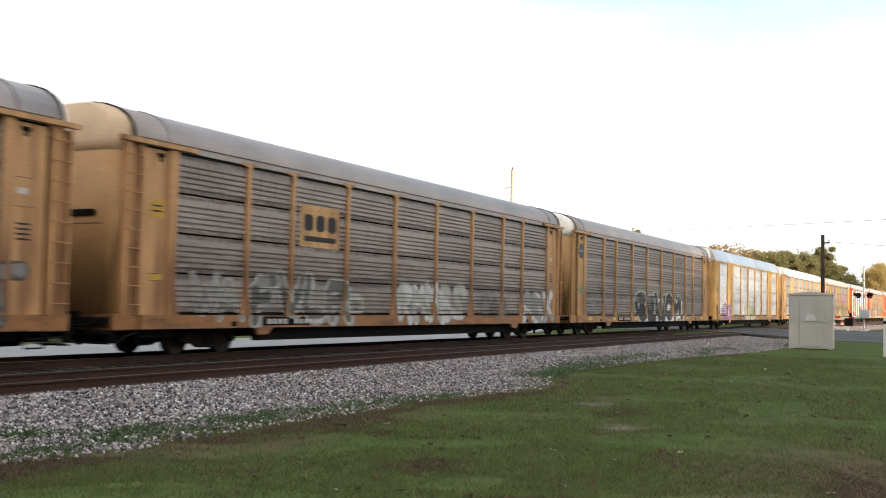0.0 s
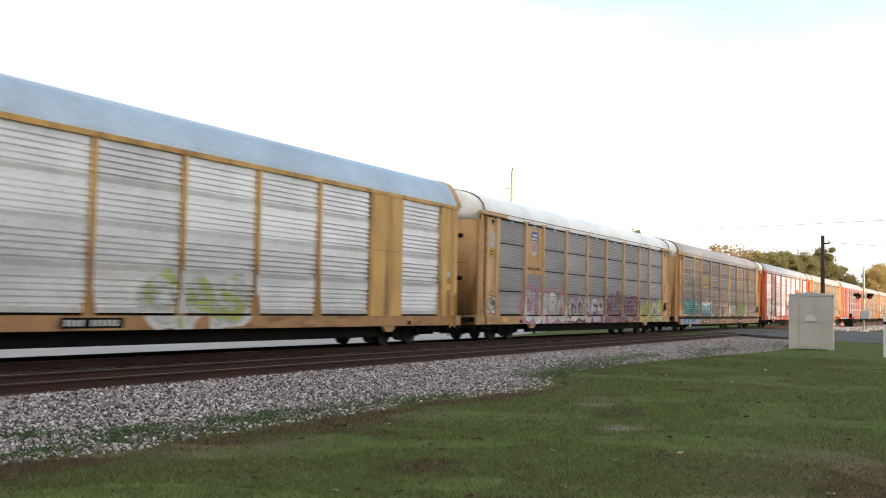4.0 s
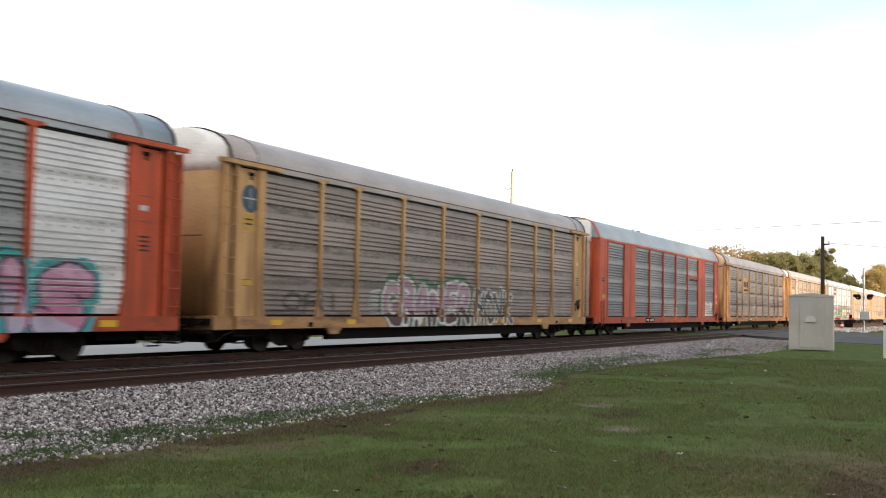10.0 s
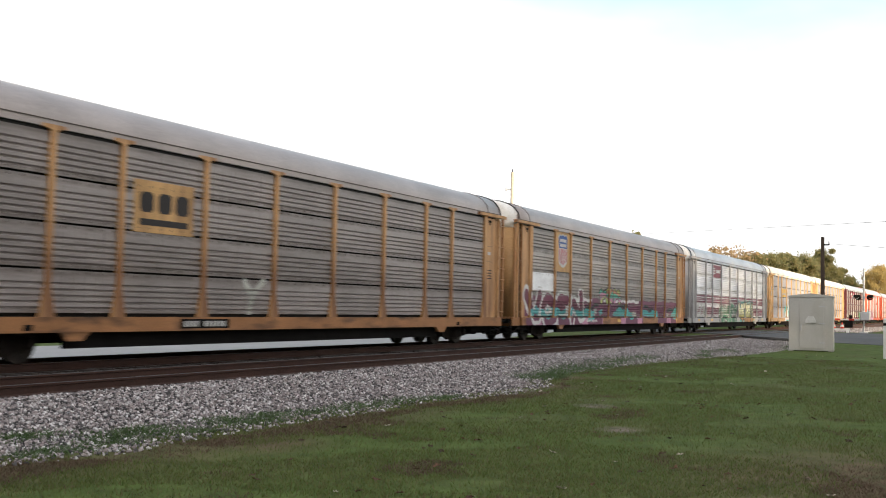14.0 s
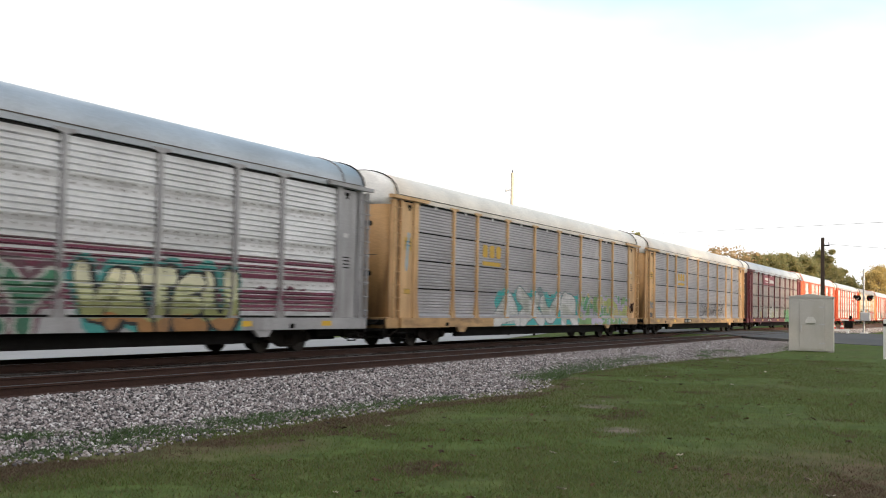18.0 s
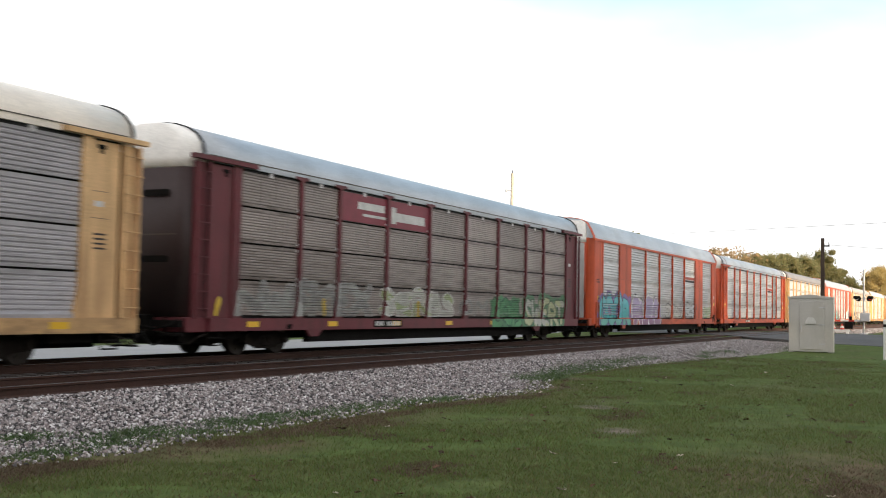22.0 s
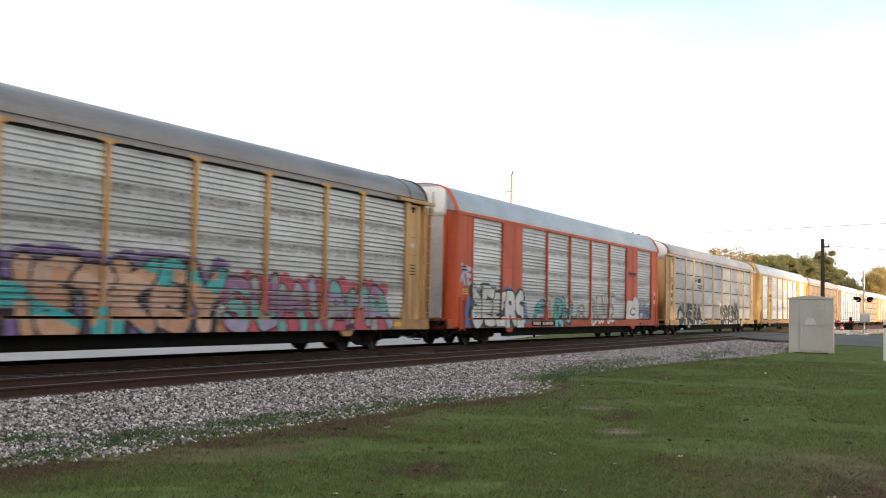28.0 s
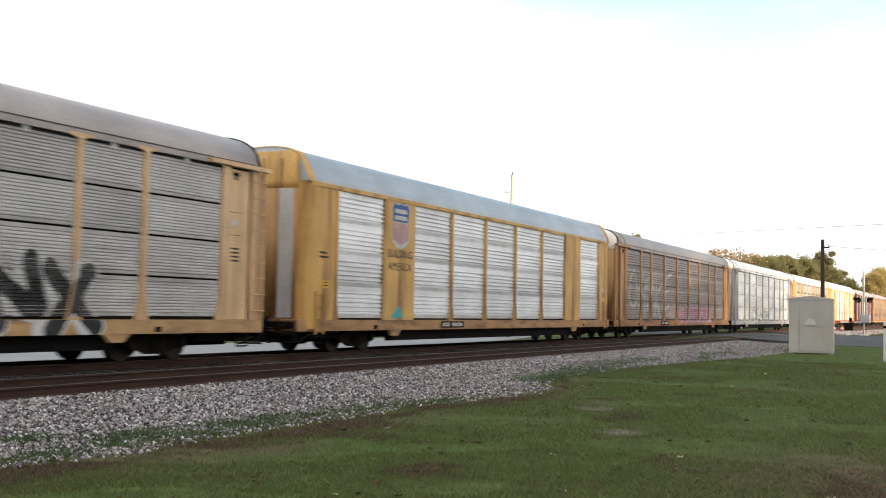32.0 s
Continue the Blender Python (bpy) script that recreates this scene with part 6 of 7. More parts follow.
    add(9, "open", MAROON, PANEL_STREAKED, "close", ROOF_BLUE, "dark maroon car carrier with streaked panels and green graffiti", {"reflect": patches()},
        [tag(-11.8, -5.2, "NWSKEX", [ghost, DIRTY, ghost], DIRTY, None, 0.98, 1.95, 0.2), tag(-4.7, 0.6, "SERBS", [PALE, (0.36, 0.42, 0.22), PALE], WHITE, None, 0.98, 1.9, 0.17), tag(0.9, 3.6, "OM", [ghost], DIRTY, None, 1.0, 1.7, 0.08),
         tag(3.8, 6.6, "BOB", [(0.09, 0.28, 0.13), (0.12, 0.33, 0.16)], (0.03, 0.10, 0.06), (0.10, 0.27, 0.14), 0.60, 1.75, 0.22, ground=True), tag(7.0, 11.6, "SWERT", [(0.50, 0.52, 0.32), PALE], (0.06, 0.12, 0.07), (0.10, 0.24, 0.13), 0.58, 1.78, 0.22)]
        + [tag(x, x + 0.32, "I", [(0.62, 0.42, 0.04)], (0.62, 0.42, 0.04), None, 0.96, 1.5, 0.22) for x in (-12.75, -7.95, -2.3)])
    add(10, "plated", ORANGE, PANEL_PEWTER, "bold", ROOF_BLUE, "weathered orange plated car carrier with silver panels and turquoise graffiti", {"lines": False},
        [tag(-12.6, -7.2, "XOX", [PURPLE, (0.24, 0.16, 0.34)], PURPLE, None, 0.9, 2.0, 0.24), tag(-12.3, -7.5, "COOR", [aqua, (0.10, 0.46, 0.50), TEAL, (0.16, 0.46, 0.40)], (0.03, 0.06, 0.12), (0.22, 0.14, 0.34), 0.60, 2.12, 0.29, bands=True, rim=0.8),
         tag(-6.5, -1.4, "RUEO", [(0.44, 0.37, 0.55), (0.38, 0.31, 0.50), (0.42, 0.33, 0.50), (0.30, 0.16, 0.26)], (0.80, 0.79, 0.80), BLACK, 0.60, 2.06, 0.34, bands=True, rim=1.1, cloud=0.03), tag(-0.1, 7.3, "OMNARS", [soot], soot, None, 0.95, 1.95, 0.24, rim=0.55, hollow=True), tag(9.5, 11.7, "SEPO", [PALE, (0.45, 0.47, 0.28)], GREEN, (0.48, 0.50, 0.30), 1.04, 1.68, 0.2, ground=True)])
    add(11, "open", ORANGE, PANEL_PEWTER, "bold", ROOF_BLUE, "weathered orange car carrier with silver panels", {"lines": False, "odd": (7,), "odd_panel": PANEL_STEEL}, [])
    add(12, "open", YELLOW, PANEL_PEWTER, "bold", ROOF_DARK, "yellow car carrier with silver panels and heavy graffiti", {"lines": False, "odd": (1,), "odd_panel": PANEL_ASH, "reflect": patches()},
        [tag(-12.7, -11.9, "SI", [aqua], aqua, None, 2.6, 3.9, 0.1), tag(-11.9, -5.7, "TOBY", [BLACK, BLACK, (0.05, 0.05, 0.055)], WHITE, (0.08, 0.40, 0.52), 0.62, 2.14, 0.29, rim=1.1, drop=(0.2, -0.12), under=BLACK), tag(-11.0, -6.4, "IOII", [(0.60, 0.52, 0.30), WHITE], (0.60, 0.52, 0.30), None, 0.95, 1.65, 0.04), tag(-5.9, -4.5, "SE", [DIRTY, WHITE], WHITE, None, 0.95, 1.75, 0.12),
         tag(-4.6, 2.5, "HETKEY", [(0.58, 0.34, 0.22), TEAL, PEACH, (0.62, 0.40, 0.30)], (0.03, 0.02, 0.03), (0.20, 0.13, 0.30), 0.62, 2.2, 0.34, rim=1.0, drop=(0.12, -0.08), under=(0.03, 0.02, 0.03)), tag(2.6, 10.7, "SUMIAMA", [(0.40, 0.34, 0.50), (0.18, 0.42, 0.40), (0.30, 0.15, 0.28), DIRTY], (0.06, 0.02, 0.03), (0.50, 0.09, 0.13), 0.62, 2.1, 0.24, ground=True)])
    add(13, "plated", ORANGE, PANEL_PEWTER, "bold", ROOF_BLUE, "weathered orange plated car carrier with grey panels and graffiti", {"lines": False},
        [tag(-12.85, -11.9, "XE", [SKYBLUE, LILAC], LILAC, None, 2.15, 2.95, 0.12), tag(-12.3, -6.5, "AOVOA", [BLUE, (0.05, 0.14, 0.40)], BLUE, None, 0.80, 2.1, 0.26), tag(-11.8, -6.8, "JEERS", [WHITE, (0.70, 0.69, 0.68)], BLACK, None, 0.60, 2.12, 0.30, rim=1.3, drop=(-0.20, -0.02), under=BLACK),
         tag(-5.6, -4.3, "F", [TEAL, aqua], BLACK, None, 0.9, 1.75, 0.2), tag(-4.3, -3.4, "I", [PEACH], PALE, None, 0.9, 1.85, 0.25), tag(-3.4, -1.2, "RV", [aqua, TEAL], BLACK, None, 0.66, 1.85, 0.22, drop=(0.12, -0.08), under=BLACK), tag(-1.1, 0.8, "UR", [ghost], slate, None, 0.9, 1.7, 0.06),
         tag(1.6, 5.2, "BUNYS", [(0.34, 0.30, 0.28)], (0.76, 0.74, 0.72), None, 0.82, 2.26, 0.29, rim=2.0), tag(7.3, 9.2, "BO", [WHITE], WHITE, WHITE, 0.95, 1.85, 0.24), tag(7.75, 8.75, "C", [soot], soot, None, 1.12, 1.66, 0.05, rim=0.5), tag(9.6, 11.8, "MW", [BLUE, DIRTY], BLUE, None, 1.05, 1.8, 0.18)])
    add(14, "open", YELLOW_PEACH, PANEL_ASH, "close", ROOF_GREY, dull + "light grey panels and two black graffiti", {},
        [tag(-11.0, -4.8, "CHERA", [BLACK, BLACK, (0.05, 0.05, 0.055)], WHITE, None, 0.58, 2.14, 0.25, rim=0.7, drop=(0.24, -0.12), under=WHITE), tag(0.8, 7.7, "SRENX", [BLACK, (0.05, 0.05, 0.055)], WHITE, None, 0.58, 2.14, 0.23, rim=0.8, drop=(-0.24, 0.04), under=WHITE),
         tag(-12.75, -12.1, "IS", [soot], soot, None, 2.75, 3.05, 0.05), tag(-12.8, -12.0, "BUMP", [soot], soot, None, 2.3, 2.55, 0.05), tag(-12.8, -12.0, "DAY", [soot], soot, None, 1.85, 2.1, 0.05)])
    add(15, "plated", YELLOW_FRESH, PANEL_SILVER, "bold", ROOF_BLUE, "yellow plated car carrier with bright silver panels and a shield", {"lines": False, "top": YELLOW_FRESH}, [tag(-8.5, -7.9, "A", [TEAL], TEAL, None, 1.0, 1.35, 0.22)])
    add(16, "open", YELLOW_RUSTY, PANEL_DARK, "broad", ROOF_GREY, dull + "brown-grey panels and tall white graffiti", {"lines": False}, [tag(-11.3, -2.8, "OHMKE", [PALE, WHITE], PALE, None, 1.0, 3.9, 0.05), tag(-0.6, 7.8, "BARONE", [PINK, PALE], PINK, (0.42, 0.24, 0.28), 0.8, 1.8, 0.12, ground=True)])
    add(17, "open", SILVER_BODY, PANEL_SILVER, "bold", ROOF_WHITE, "pale silver car carrier wagon", {"lines": False}, [tag(-6, 2, "CAMON", [PALE, LILAC], DIRTY)])
    add(18, "open", YELLOW_PALE, PANEL_GREY, "broad", ROOF_WHITE, dull + "grey panels and a white roof", {}, [])
    add(19, "plated", YELLOW_FRESH, PANEL_LIGHT, "bold", ROOF_WHITE, "yellow plated car carrier with silver panels", {"lines": False}, [])
    add(20, "open", MAROON, PANEL_DARK, "close", ROOF_GREY, "dark maroon car carrier with dark panels", {}, [])
    add(21, "open", YELLOW, PANEL_DARK, "broad", ROOF_GREY, dull + "dark ribbed panels", {"lines": False}, [])
    add(22, "open", YELLOW, PANEL_GREY, "broad", ROOF_GREY, dull + "grey ribbed panels", {}, [])


def dress(k, car):
    """Marks, plates and stripes that single cars carry."""
    if k in (-4, 4):
        block_sign(car, -5.72, 3.42, 1.62, INK, YELLOW)
    if k == 8:
        block_sign(car, -5.72, 3.38, 1.55, GOLD_INK)
    if k == 7:
        block_sign(car, -5.72, 3.36, 1.7, GOLD_INK)
    if k == 0:
        block_sign(car, -5.72, 3.25, 1.5, GOLD_INK)
    if k == -1:
        shield_sign(car, -8.11, 3.98, 0.85, 1.05, YELLOW, True)
        words(car, "BUILDING AMERICA", -8.11, 2.86, 0.155, INK, SKIN - 0.014)
    if k == 5:
        shield_sign(car, -8.11, 3.9, 1.2, 1.5, YELLOW)
        part("repair_sheet", plate(rect(-11.8, -9.15, 2.1, 2.85), SKIN - 0.001, 0.004, "repair_sheet", PANEL_SILVER), None, car, "bright unpainted sheet")
    if k == 15:
        shield_sign(car, -8.11, 3.95, 1.2, 1.5, None, y=SIDE + 0.011)
        words(car, "BUILDING", -8.11, 2.92, 0.36, INK, SIDE + 0.008)
        words(car, "AMERICA", -8.11, 2.52, 0.36, INK, SIDE + 0.008)
    if k == 6:
        part("sign_plate", plate(rect(-7.0, -4.5, 3.75, 4.6), SKIN - 0.001, 0.012, "sign_plate", WINE_INK), None, car, "red sign plate with white marks")
        bars(car, [(-5.95, -4.7, 4.08, 4.3), (-6.8, -6.25, 3.98, 4.08), (-6.8, -6.2, 4.16, 4.26), (-6.7, -6.3, 4.32, 4.42)], SKIN - 0.014, PALE_INK)
    if k == 9:
        for a, b in ((-7.05, -4.38), (-4.24, -1.5)):
            part("sign_plate", plate(rect(a, b, 3.82, 4.66), SKIN - 0.001, 0.012, "sign_plate", WINE_INK), None, car, "wine-red sign plate with white marks")
        bars(car, [(-6.1, -4.5, 4.22, 4.44), (-5.8, -4.4, 4.02, 4.10), (-4.05, -1.8, 4.02, 4.30), (-4.05, -3.75, 3.94, 4.46)], SKIN - 0.014, PALE_INK)
    if k in (1, 3, 10, 11):
        x0 = {1: 4.5, 3: 5.0, 10: 4.7, 11: 4.6}[k]
        part("stripe", plate(rect(x0, x0 + 2.3, 3.42, 3.58), SKIN - 0.001, 0.012, "stripe", paint_red()), None, car, "red stripe on the panel")
        bars(car, [(x0, x0 + 2.3, 3.25, 3.38)], SKIN - 0.001, INK, "stripe")
    if k == 13:
        bars(car, [(7.4, 8.8, 3.30, 3.44), (7.5, 8.7, 3.22, 3.25)], SIDE + 0.008, INK)
    if k == 14:
        part("sign_plate", plate(rect(-6.9, -4.5, 2.95, 3.72), SKIN - 0.001, 0.005, "sign_plate", PANEL_GREY), None, car, "grey patch with dark marks")
        bars(car, [(-6.8, -5.9, 3.40 + 0.09 * i, 3.44 + 0.09 * i) for i in range(3)] + [(-5.8, -5.0, 3.36, 3.64), (-5.9, -4.7, 3.0, 3.08), (-5.9, -4.6, 3.14, 3.22)], SKIN - 0.007, INK)
    if k in (-3, 2):
        bm = bmesh.new()
        tube(bm, (-12.38, SKIN - 0.012, 3.95), (-12.38, SKIN - 0.004, 3.95), 0.36, n=24)
        em = part("round_emblem", bm, TEAL_INK, car, "round blue-grey emblem")
        bars(em, [(-12.40, -12.36, 3.70, 4.20), (-12.63, -12.13, 3.93, 3.97)], SKIN - 0.012, PANEL_GREY, "emblem_bar")
    if k in (-5, -4, -1, 0, 4, 7, 8, 14, 1, 2, 12):
        part("notice", plate(rect(-12.66, -12.2, 3.15, 3.55), SKIN - 0.010, 0.004, "notice", NOTICE), None, car, "yellow notice plate")
        bars(car, [(-12.6, -12.26, 3.40, 3.44), (-12.6, -12.26, 3.28, 3.32)], SKIN - 0.015, INK)
        part("notice", plate(rect(-12.64, -12.22, 1.72, 1.90), SKIN - 0.010, 0.004, "notice", NOTICE), None, car, "small yellow notice plate")
        bars(car, [(-12.62, -12.24, 1.725, 1.74), (-12.62, -12.24, 1.88, 1.895)], SKIN - 0.015, FLANGE, "notice_edge")
        for z in (3.05, 3.62):
            bars(car, [(12.10, 12.62, z, z + 0.012)], SKIN - 0.011, FLANGE, "plate_edge")
    if k in (-2, 3, 10, 11, 13, 15):
        y = SKIN - 0.052 if k != 11 else SKIN - 0.012
        part("notice", plate(rect(-12.62, -12.22, 1.86, 2.06), y, 0.004, "notice", REFLECTOR), None, car, "yellow notice plate")
        bars(car, [(-12.56, -12.28, 1.99, 2.02), (-12.56, -12.28, 1.91, 1.94)], y - 0.005, INK)
        bars(car, [(-12.75, -12.3, 2.7, 2.76), (-12.75, -12.38, 2.82, 2.88)], y, INK)
        part("notice", plate(rect(12.3, 12.62, 1.86, 2.06), y, 0.004, "notice", REFLECTOR), None, car, "yellow notice plate")
        bars(car, [(12.36, 12.56, 2.3, 2.5)], y, PALE_INK)
        for a, b in ((-8.9, -7.3), (7.3, 8.9)):
            bars(car, [(a, b, 2.975, 2.983), ((a + b) / 2 - 0.005, (a + b) / 2 + 0.005, 0.98, 4.7)], SIDE + 0.009, FLANGE, "plate_seam")
    if k not in (17, 18, 19, 20, 21, 22):
        bars(car, [(12.2, 12.55, 2.7 - 0.1 * i, 2.74 - 0.1 * i) for i in range(4)], SKIN - 0.012, INK)
        bars(car, [(12.2, 12.45, 3.3, 3.42)], SKIN - 0.012, PALE_INK)


def paint_red():
    return shared("red_stripe", lambda: paint("faded_red_paint", (0.48, 0.09, 0.06)))


build_train()


# ---- things beside the tracks ----
def signal_box():
    """A pale sheet-metal equipment cabin with one door."""
    hut = new("signal_cabin")
    tagged(hut, "pale grey sheet-metal signal cabin with a closed door", "cabin")
    w, d, h = 2.06, 1.45, 2.67
    part("body", boxes((-w / 2, w / 2, -d / 2, d / 2, 0.05, h), bevel=0.02), BOX_PAINT, hut)
    for x in (-0.93, 0.93):
        for y in (-0.58, 0.58):
            part("foot", boxes((x - 0.12, x + 0.12, y - 0.12, y + 0.12, -0.12, 0.05)), BOX_PAINT, hut)
    me = mesh("roof", [(-w / 2 - .025, -d / 2 - .025, h), (w / 2 + .025, -d / 2 - .025, h), (w / 2 + .025, d / 2 + .025, h), (-w / 2 - .025, d / 2 + .025, h),
                       (-w / 2 - .025, -d / 2 - .025, h + .07), (w / 2 + .025, -d / 2 - .025, h + .07), (w / 2 + .025, d / 2 + .025, h + .07), (-w / 2 - .025, d / 2 + .025, h + .07), (0, -d / 2 - .025, h + .2), (0, d / 2 + .025, h + .2)],
              [(3, 2, 1, 0), (0, 1, 5, 8, 4), (2, 3, 7, 9, 6), (1, 2, 6, 5), (3, 0, 4, 7), (5, 6, 9, 8), (7, 4, 8, 9)], BOX_PAINT)
    part("roof", me, None, hut)
    door = part("door", boxes((-0.52, 0.62, -d / 2 - 0.035, -d / 2 + 0.01, 0.16, h - 0.14), bevel=0.012), BOX_PAINT, hut)
    part("door_frame", boxes((-0.58, -0.53, -d / 2 - 0.02, -d / 2, 0.12, h - 0.08), (0.63, 0.68, -d / 2 - 0.02, -d / 2, 0.12, h - 0.08), (-0.53, 0.63, -d / 2 - 0.02, -d / 2, h - 0.13, h - 0.08)), BOX_PAINT, hut)
    part("handle", boxes((-0.46, -0.40, -d / 2 - 0.09, -d / 2 - 0.035, 1.0, 1.32), bevel=0.012), ALUMINIUM, door, "steel door handle")
    for z in (0.42, 1.36, 2.2):
        part("hinge", boxes((0.38, 0.66, -d / 2 - 0.06, -d / 2 - 0.034, z, z + 0.05)), ALUMINIUM, door)
    part("vent_hood", plate([(-0.24, 1.42), (0.24, 1.42), (0.24, 1.55), (0.12, 1.74), (-0.12, 1.74), (-0.24, 1.55)], -d / 2 - 0.036, 0.05, "vent_hood", HOOD_PAINT), None, door, "white sheet vent hood")
    return hut


cabin = signal_box()
cabin.matrix_basis = pose(56.2, 7.62, -0.52, 0, 0, -86)


def marker_post():
    p = new("marker_post")
    tagged(p, "slim white plastic marker post in the lawn", "post")
    part("shaft", tube(bmesh.new(), (0, 0, -0.1), (0, 0, 1.62), 0.062, 0.058, 10), WHITE_PAINT, p)
    part("cap", tube(bmesh.new(), (0, 0, 1.62), (0, 0, 1.70), 0.068, 0.05, 10), WHITE_PAINT, p)
    part("band", tube(bmesh.new(), (0, 0, 1.38), (0, 0, 1.50), 0.065, None, 10), BLACK_IRON, p)
    return p


marker = marker_post()
marker.location = (49.0, 3.70, -0.5)


def crossing_signal():
    """A level crossing mast with two lamps, a cross sign and a lowered arm."""
    s = new("crossing_signal")
    tagged(s, "aluminium level crossing mast with red lamps and lowered gate arm", "crossing signal")
    part("mast", tube(bmesh.new(), (0, 0, 0), (0, 0, 4.9), 0.075, None, 10), ALUMINIUM, s)
    part("base", boxes((-0.28, 0.28, -0.28, 0.28, -0.1, 0.12), bevel=0.03), ALUMINIUM, s)
    part("cap", tube(bmesh.new(), (0, 0, 4.9), (0, 0, 5.0), 0.09, 0.03, 10), ALUMINIUM, s)
    for a in (-45, 45):
        b = part("crossbuck_blade", boxes((-0.55, 0.55, -0.02, 0.02, -0.09, 0.09)), WHITE_PAINT, s, "white blade of the cross sign, seen edge on")
        b.matrix_basis = pose(0.1, 0, 4.35, 0, 0, 4) @ pose(0, 0, 0, 0, a, 0)
    part("lamp_arm", tube(bmesh.new(), (0, -0.85, 2.75), (0, 0.85, 2.75), 0.03, None, 8), ALUMINIUM, s)
    for y, turn in ((-0.40, 32), (0.40, -40)):
        lamp = part("lamp", tube(bmesh.new(), (-0.10, 0, 0), (0.06, 0, 0), 0.21, None, 18), BLACK_IRON, s, "black round lamp target")
        lamp.matrix_basis = pose(0, y, 2.75, 0, 0, turn)
        part("lens", tube(bmesh.new(), (-0.125, 0, 0), (-0.10, 0, 0), 0.12, None, 14), LENS_RED if y < 0 else WHITE_PAINT, lamp, "round lens")
        part("hood", tube(bmesh.new(), (-0.42, 0, 0.10), (-0.10, 0, 0.06), 0.11, 0.13, 12), BLACK_IRON, lamp)
    part("gate_mechanism", boxes((-0.3, 0.3, -0.45, 0.25, 1.0, 1.65), bevel=0.04), ALUMINIUM, s)
    part("gate_arm", boxes((-0.03, 0.03, 0.0, 3.4, 0.98, 1.10)), WHITE_PAINT, s, "white gate arm")
    for y in (0.7, 1.7, 2.7):
        part("red_band", boxes((-0.034, 0.034, y, y + 0.4, 0.976, 1.104)), RED_PAINT, s)
    part("arm_lamp", boxes((-0.08, 0.08, 0.86, 1.06, 1.10, 1.38), bevel=0.02), BLACK_IRON, s, "black lamp on the arm")
    part("counterweight", boxes((-0.15, 0.15, 0.80, 1.40, 0.42, 0.98), bevel=0.03), BLACK_IRON, s)
    return s


gate = crossing_signal()
gate.location = (88.3, 8.15, -0.06)


def barrier():
    b = new("road_barrier")
    tagged(b, "low white and red barrier beside the road", "barrier")
    part("rail", boxes((-0.05, 0.05, -1.1, 1.1, 0.18, 0.36), bevel=0.01), WHITE_PAINT, b)
    for y in (-0.9, 0.9):
        part("foot", boxes((-0.16, 0.16, y - 0.08, y + 0.08, 0, 0.2)), WHITE_PAINT, b)
    for y in (0.1, -0.5):
        cone = part("cone", tube(bmesh.new(), (0, y, 0.36), (0, y, 0.80), 0.15, 0.05, 12), RED_PAINT, b, "red and white cone")
        part("cone_band", tube(bmesh.new(), (0, y, 0.48), (0, y, 0.64), 0.131, 0.094, 12), WHITE_PAINT, cone)
    return b


guard = barrier()
guard.location = (88.0, 10.2, -0.06)


def utility_pole(height, r, mat, label, arm=True, lamp=False):
    p = new("utility_pole")
    tagged(p, label, "utility pole")
    part("pole", tube(bmesh.new(), (0, 0, -0.5), (0, 0, height), r, r * 0.72, 12), mat, p)
    if arm:
        part("bracket", boxes((-0.05, 0.05, -0.4, 0.05, height - 0.52, height - 0.44)), BLACK_IRON, p)
        part("insulator", tube(bmesh.new(), (0, -0.36, height - 0.44), (0, -0.36, height - 0.26), 0.05, 0.03, 8), ALUMINIUM, p)
    if lamp:
        part("side_arm", tube(bmesh.new(), (0, 0, height - 1.6), (-0.3, 0.5, height - 1.7), 0.05, None, 8), ALUMINIUM, p)
        part("insulator", tube(bmesh.new(), (-0.3, 0.5, height - 1.8), (-0.3, 0.5, height - 1.45), 0.08, 0.05, 8), ALUMINIUM, p)
        part("transformer", tube(bmesh.new(), (0.2, -0.62, height - 4.0), (0.2, -0.62, height - 3.2), 0.26, None, 12), ALUMINIUM, p)
        part("cap", tube(bmesh.new(), (0, 0, height), (0, 0, height + 0.3), 0.05, 0.03, 8), BLACK_IRON, p)
    return p


dark_pole = utility_pole(6.22, 0.145, POLE_WOOD, "short dark timber utility pole beside the tracks")
dark_pole.location = (69.4, 8.77, -0.15)
far_pole = utility_pole(14.7, 0.19, POLE_PALE, "tall pale timber utility pole behind the tracks", False, True)
far_pole.location = (94.1, 40.0, -0.4)


def wire(a, b, sag, name="overhead_wire", r=0.02):
    bm = bmesh.new()
    pts = [Vector(a).lerp(Vector(b), i / 24) - Vector((0, 0, 4 * sag * (i / 24) * (1 - i / 24))) for i in range(25)]
    bent(bm, pts, r, 5)
    return tagged(part(name, bm, WIRE_BLACK), "thin black overhead wire", "cable", "overhead wires")


wire((69.4, 8.45, 5.66), (84.6, -3.6, 5.8), 0.12, r=0.011)
wire((43.8, -9.7, 5.34), (165.0, 49.3, 13.42), 0.0, r=0.014)
hidden_pole = utility_pole(14.0, 0.18, POLE_WOOD, "tall dark timber utility pole beyond the train", False)
hidden_pole.location = (165.0, 49.3, -0.4)


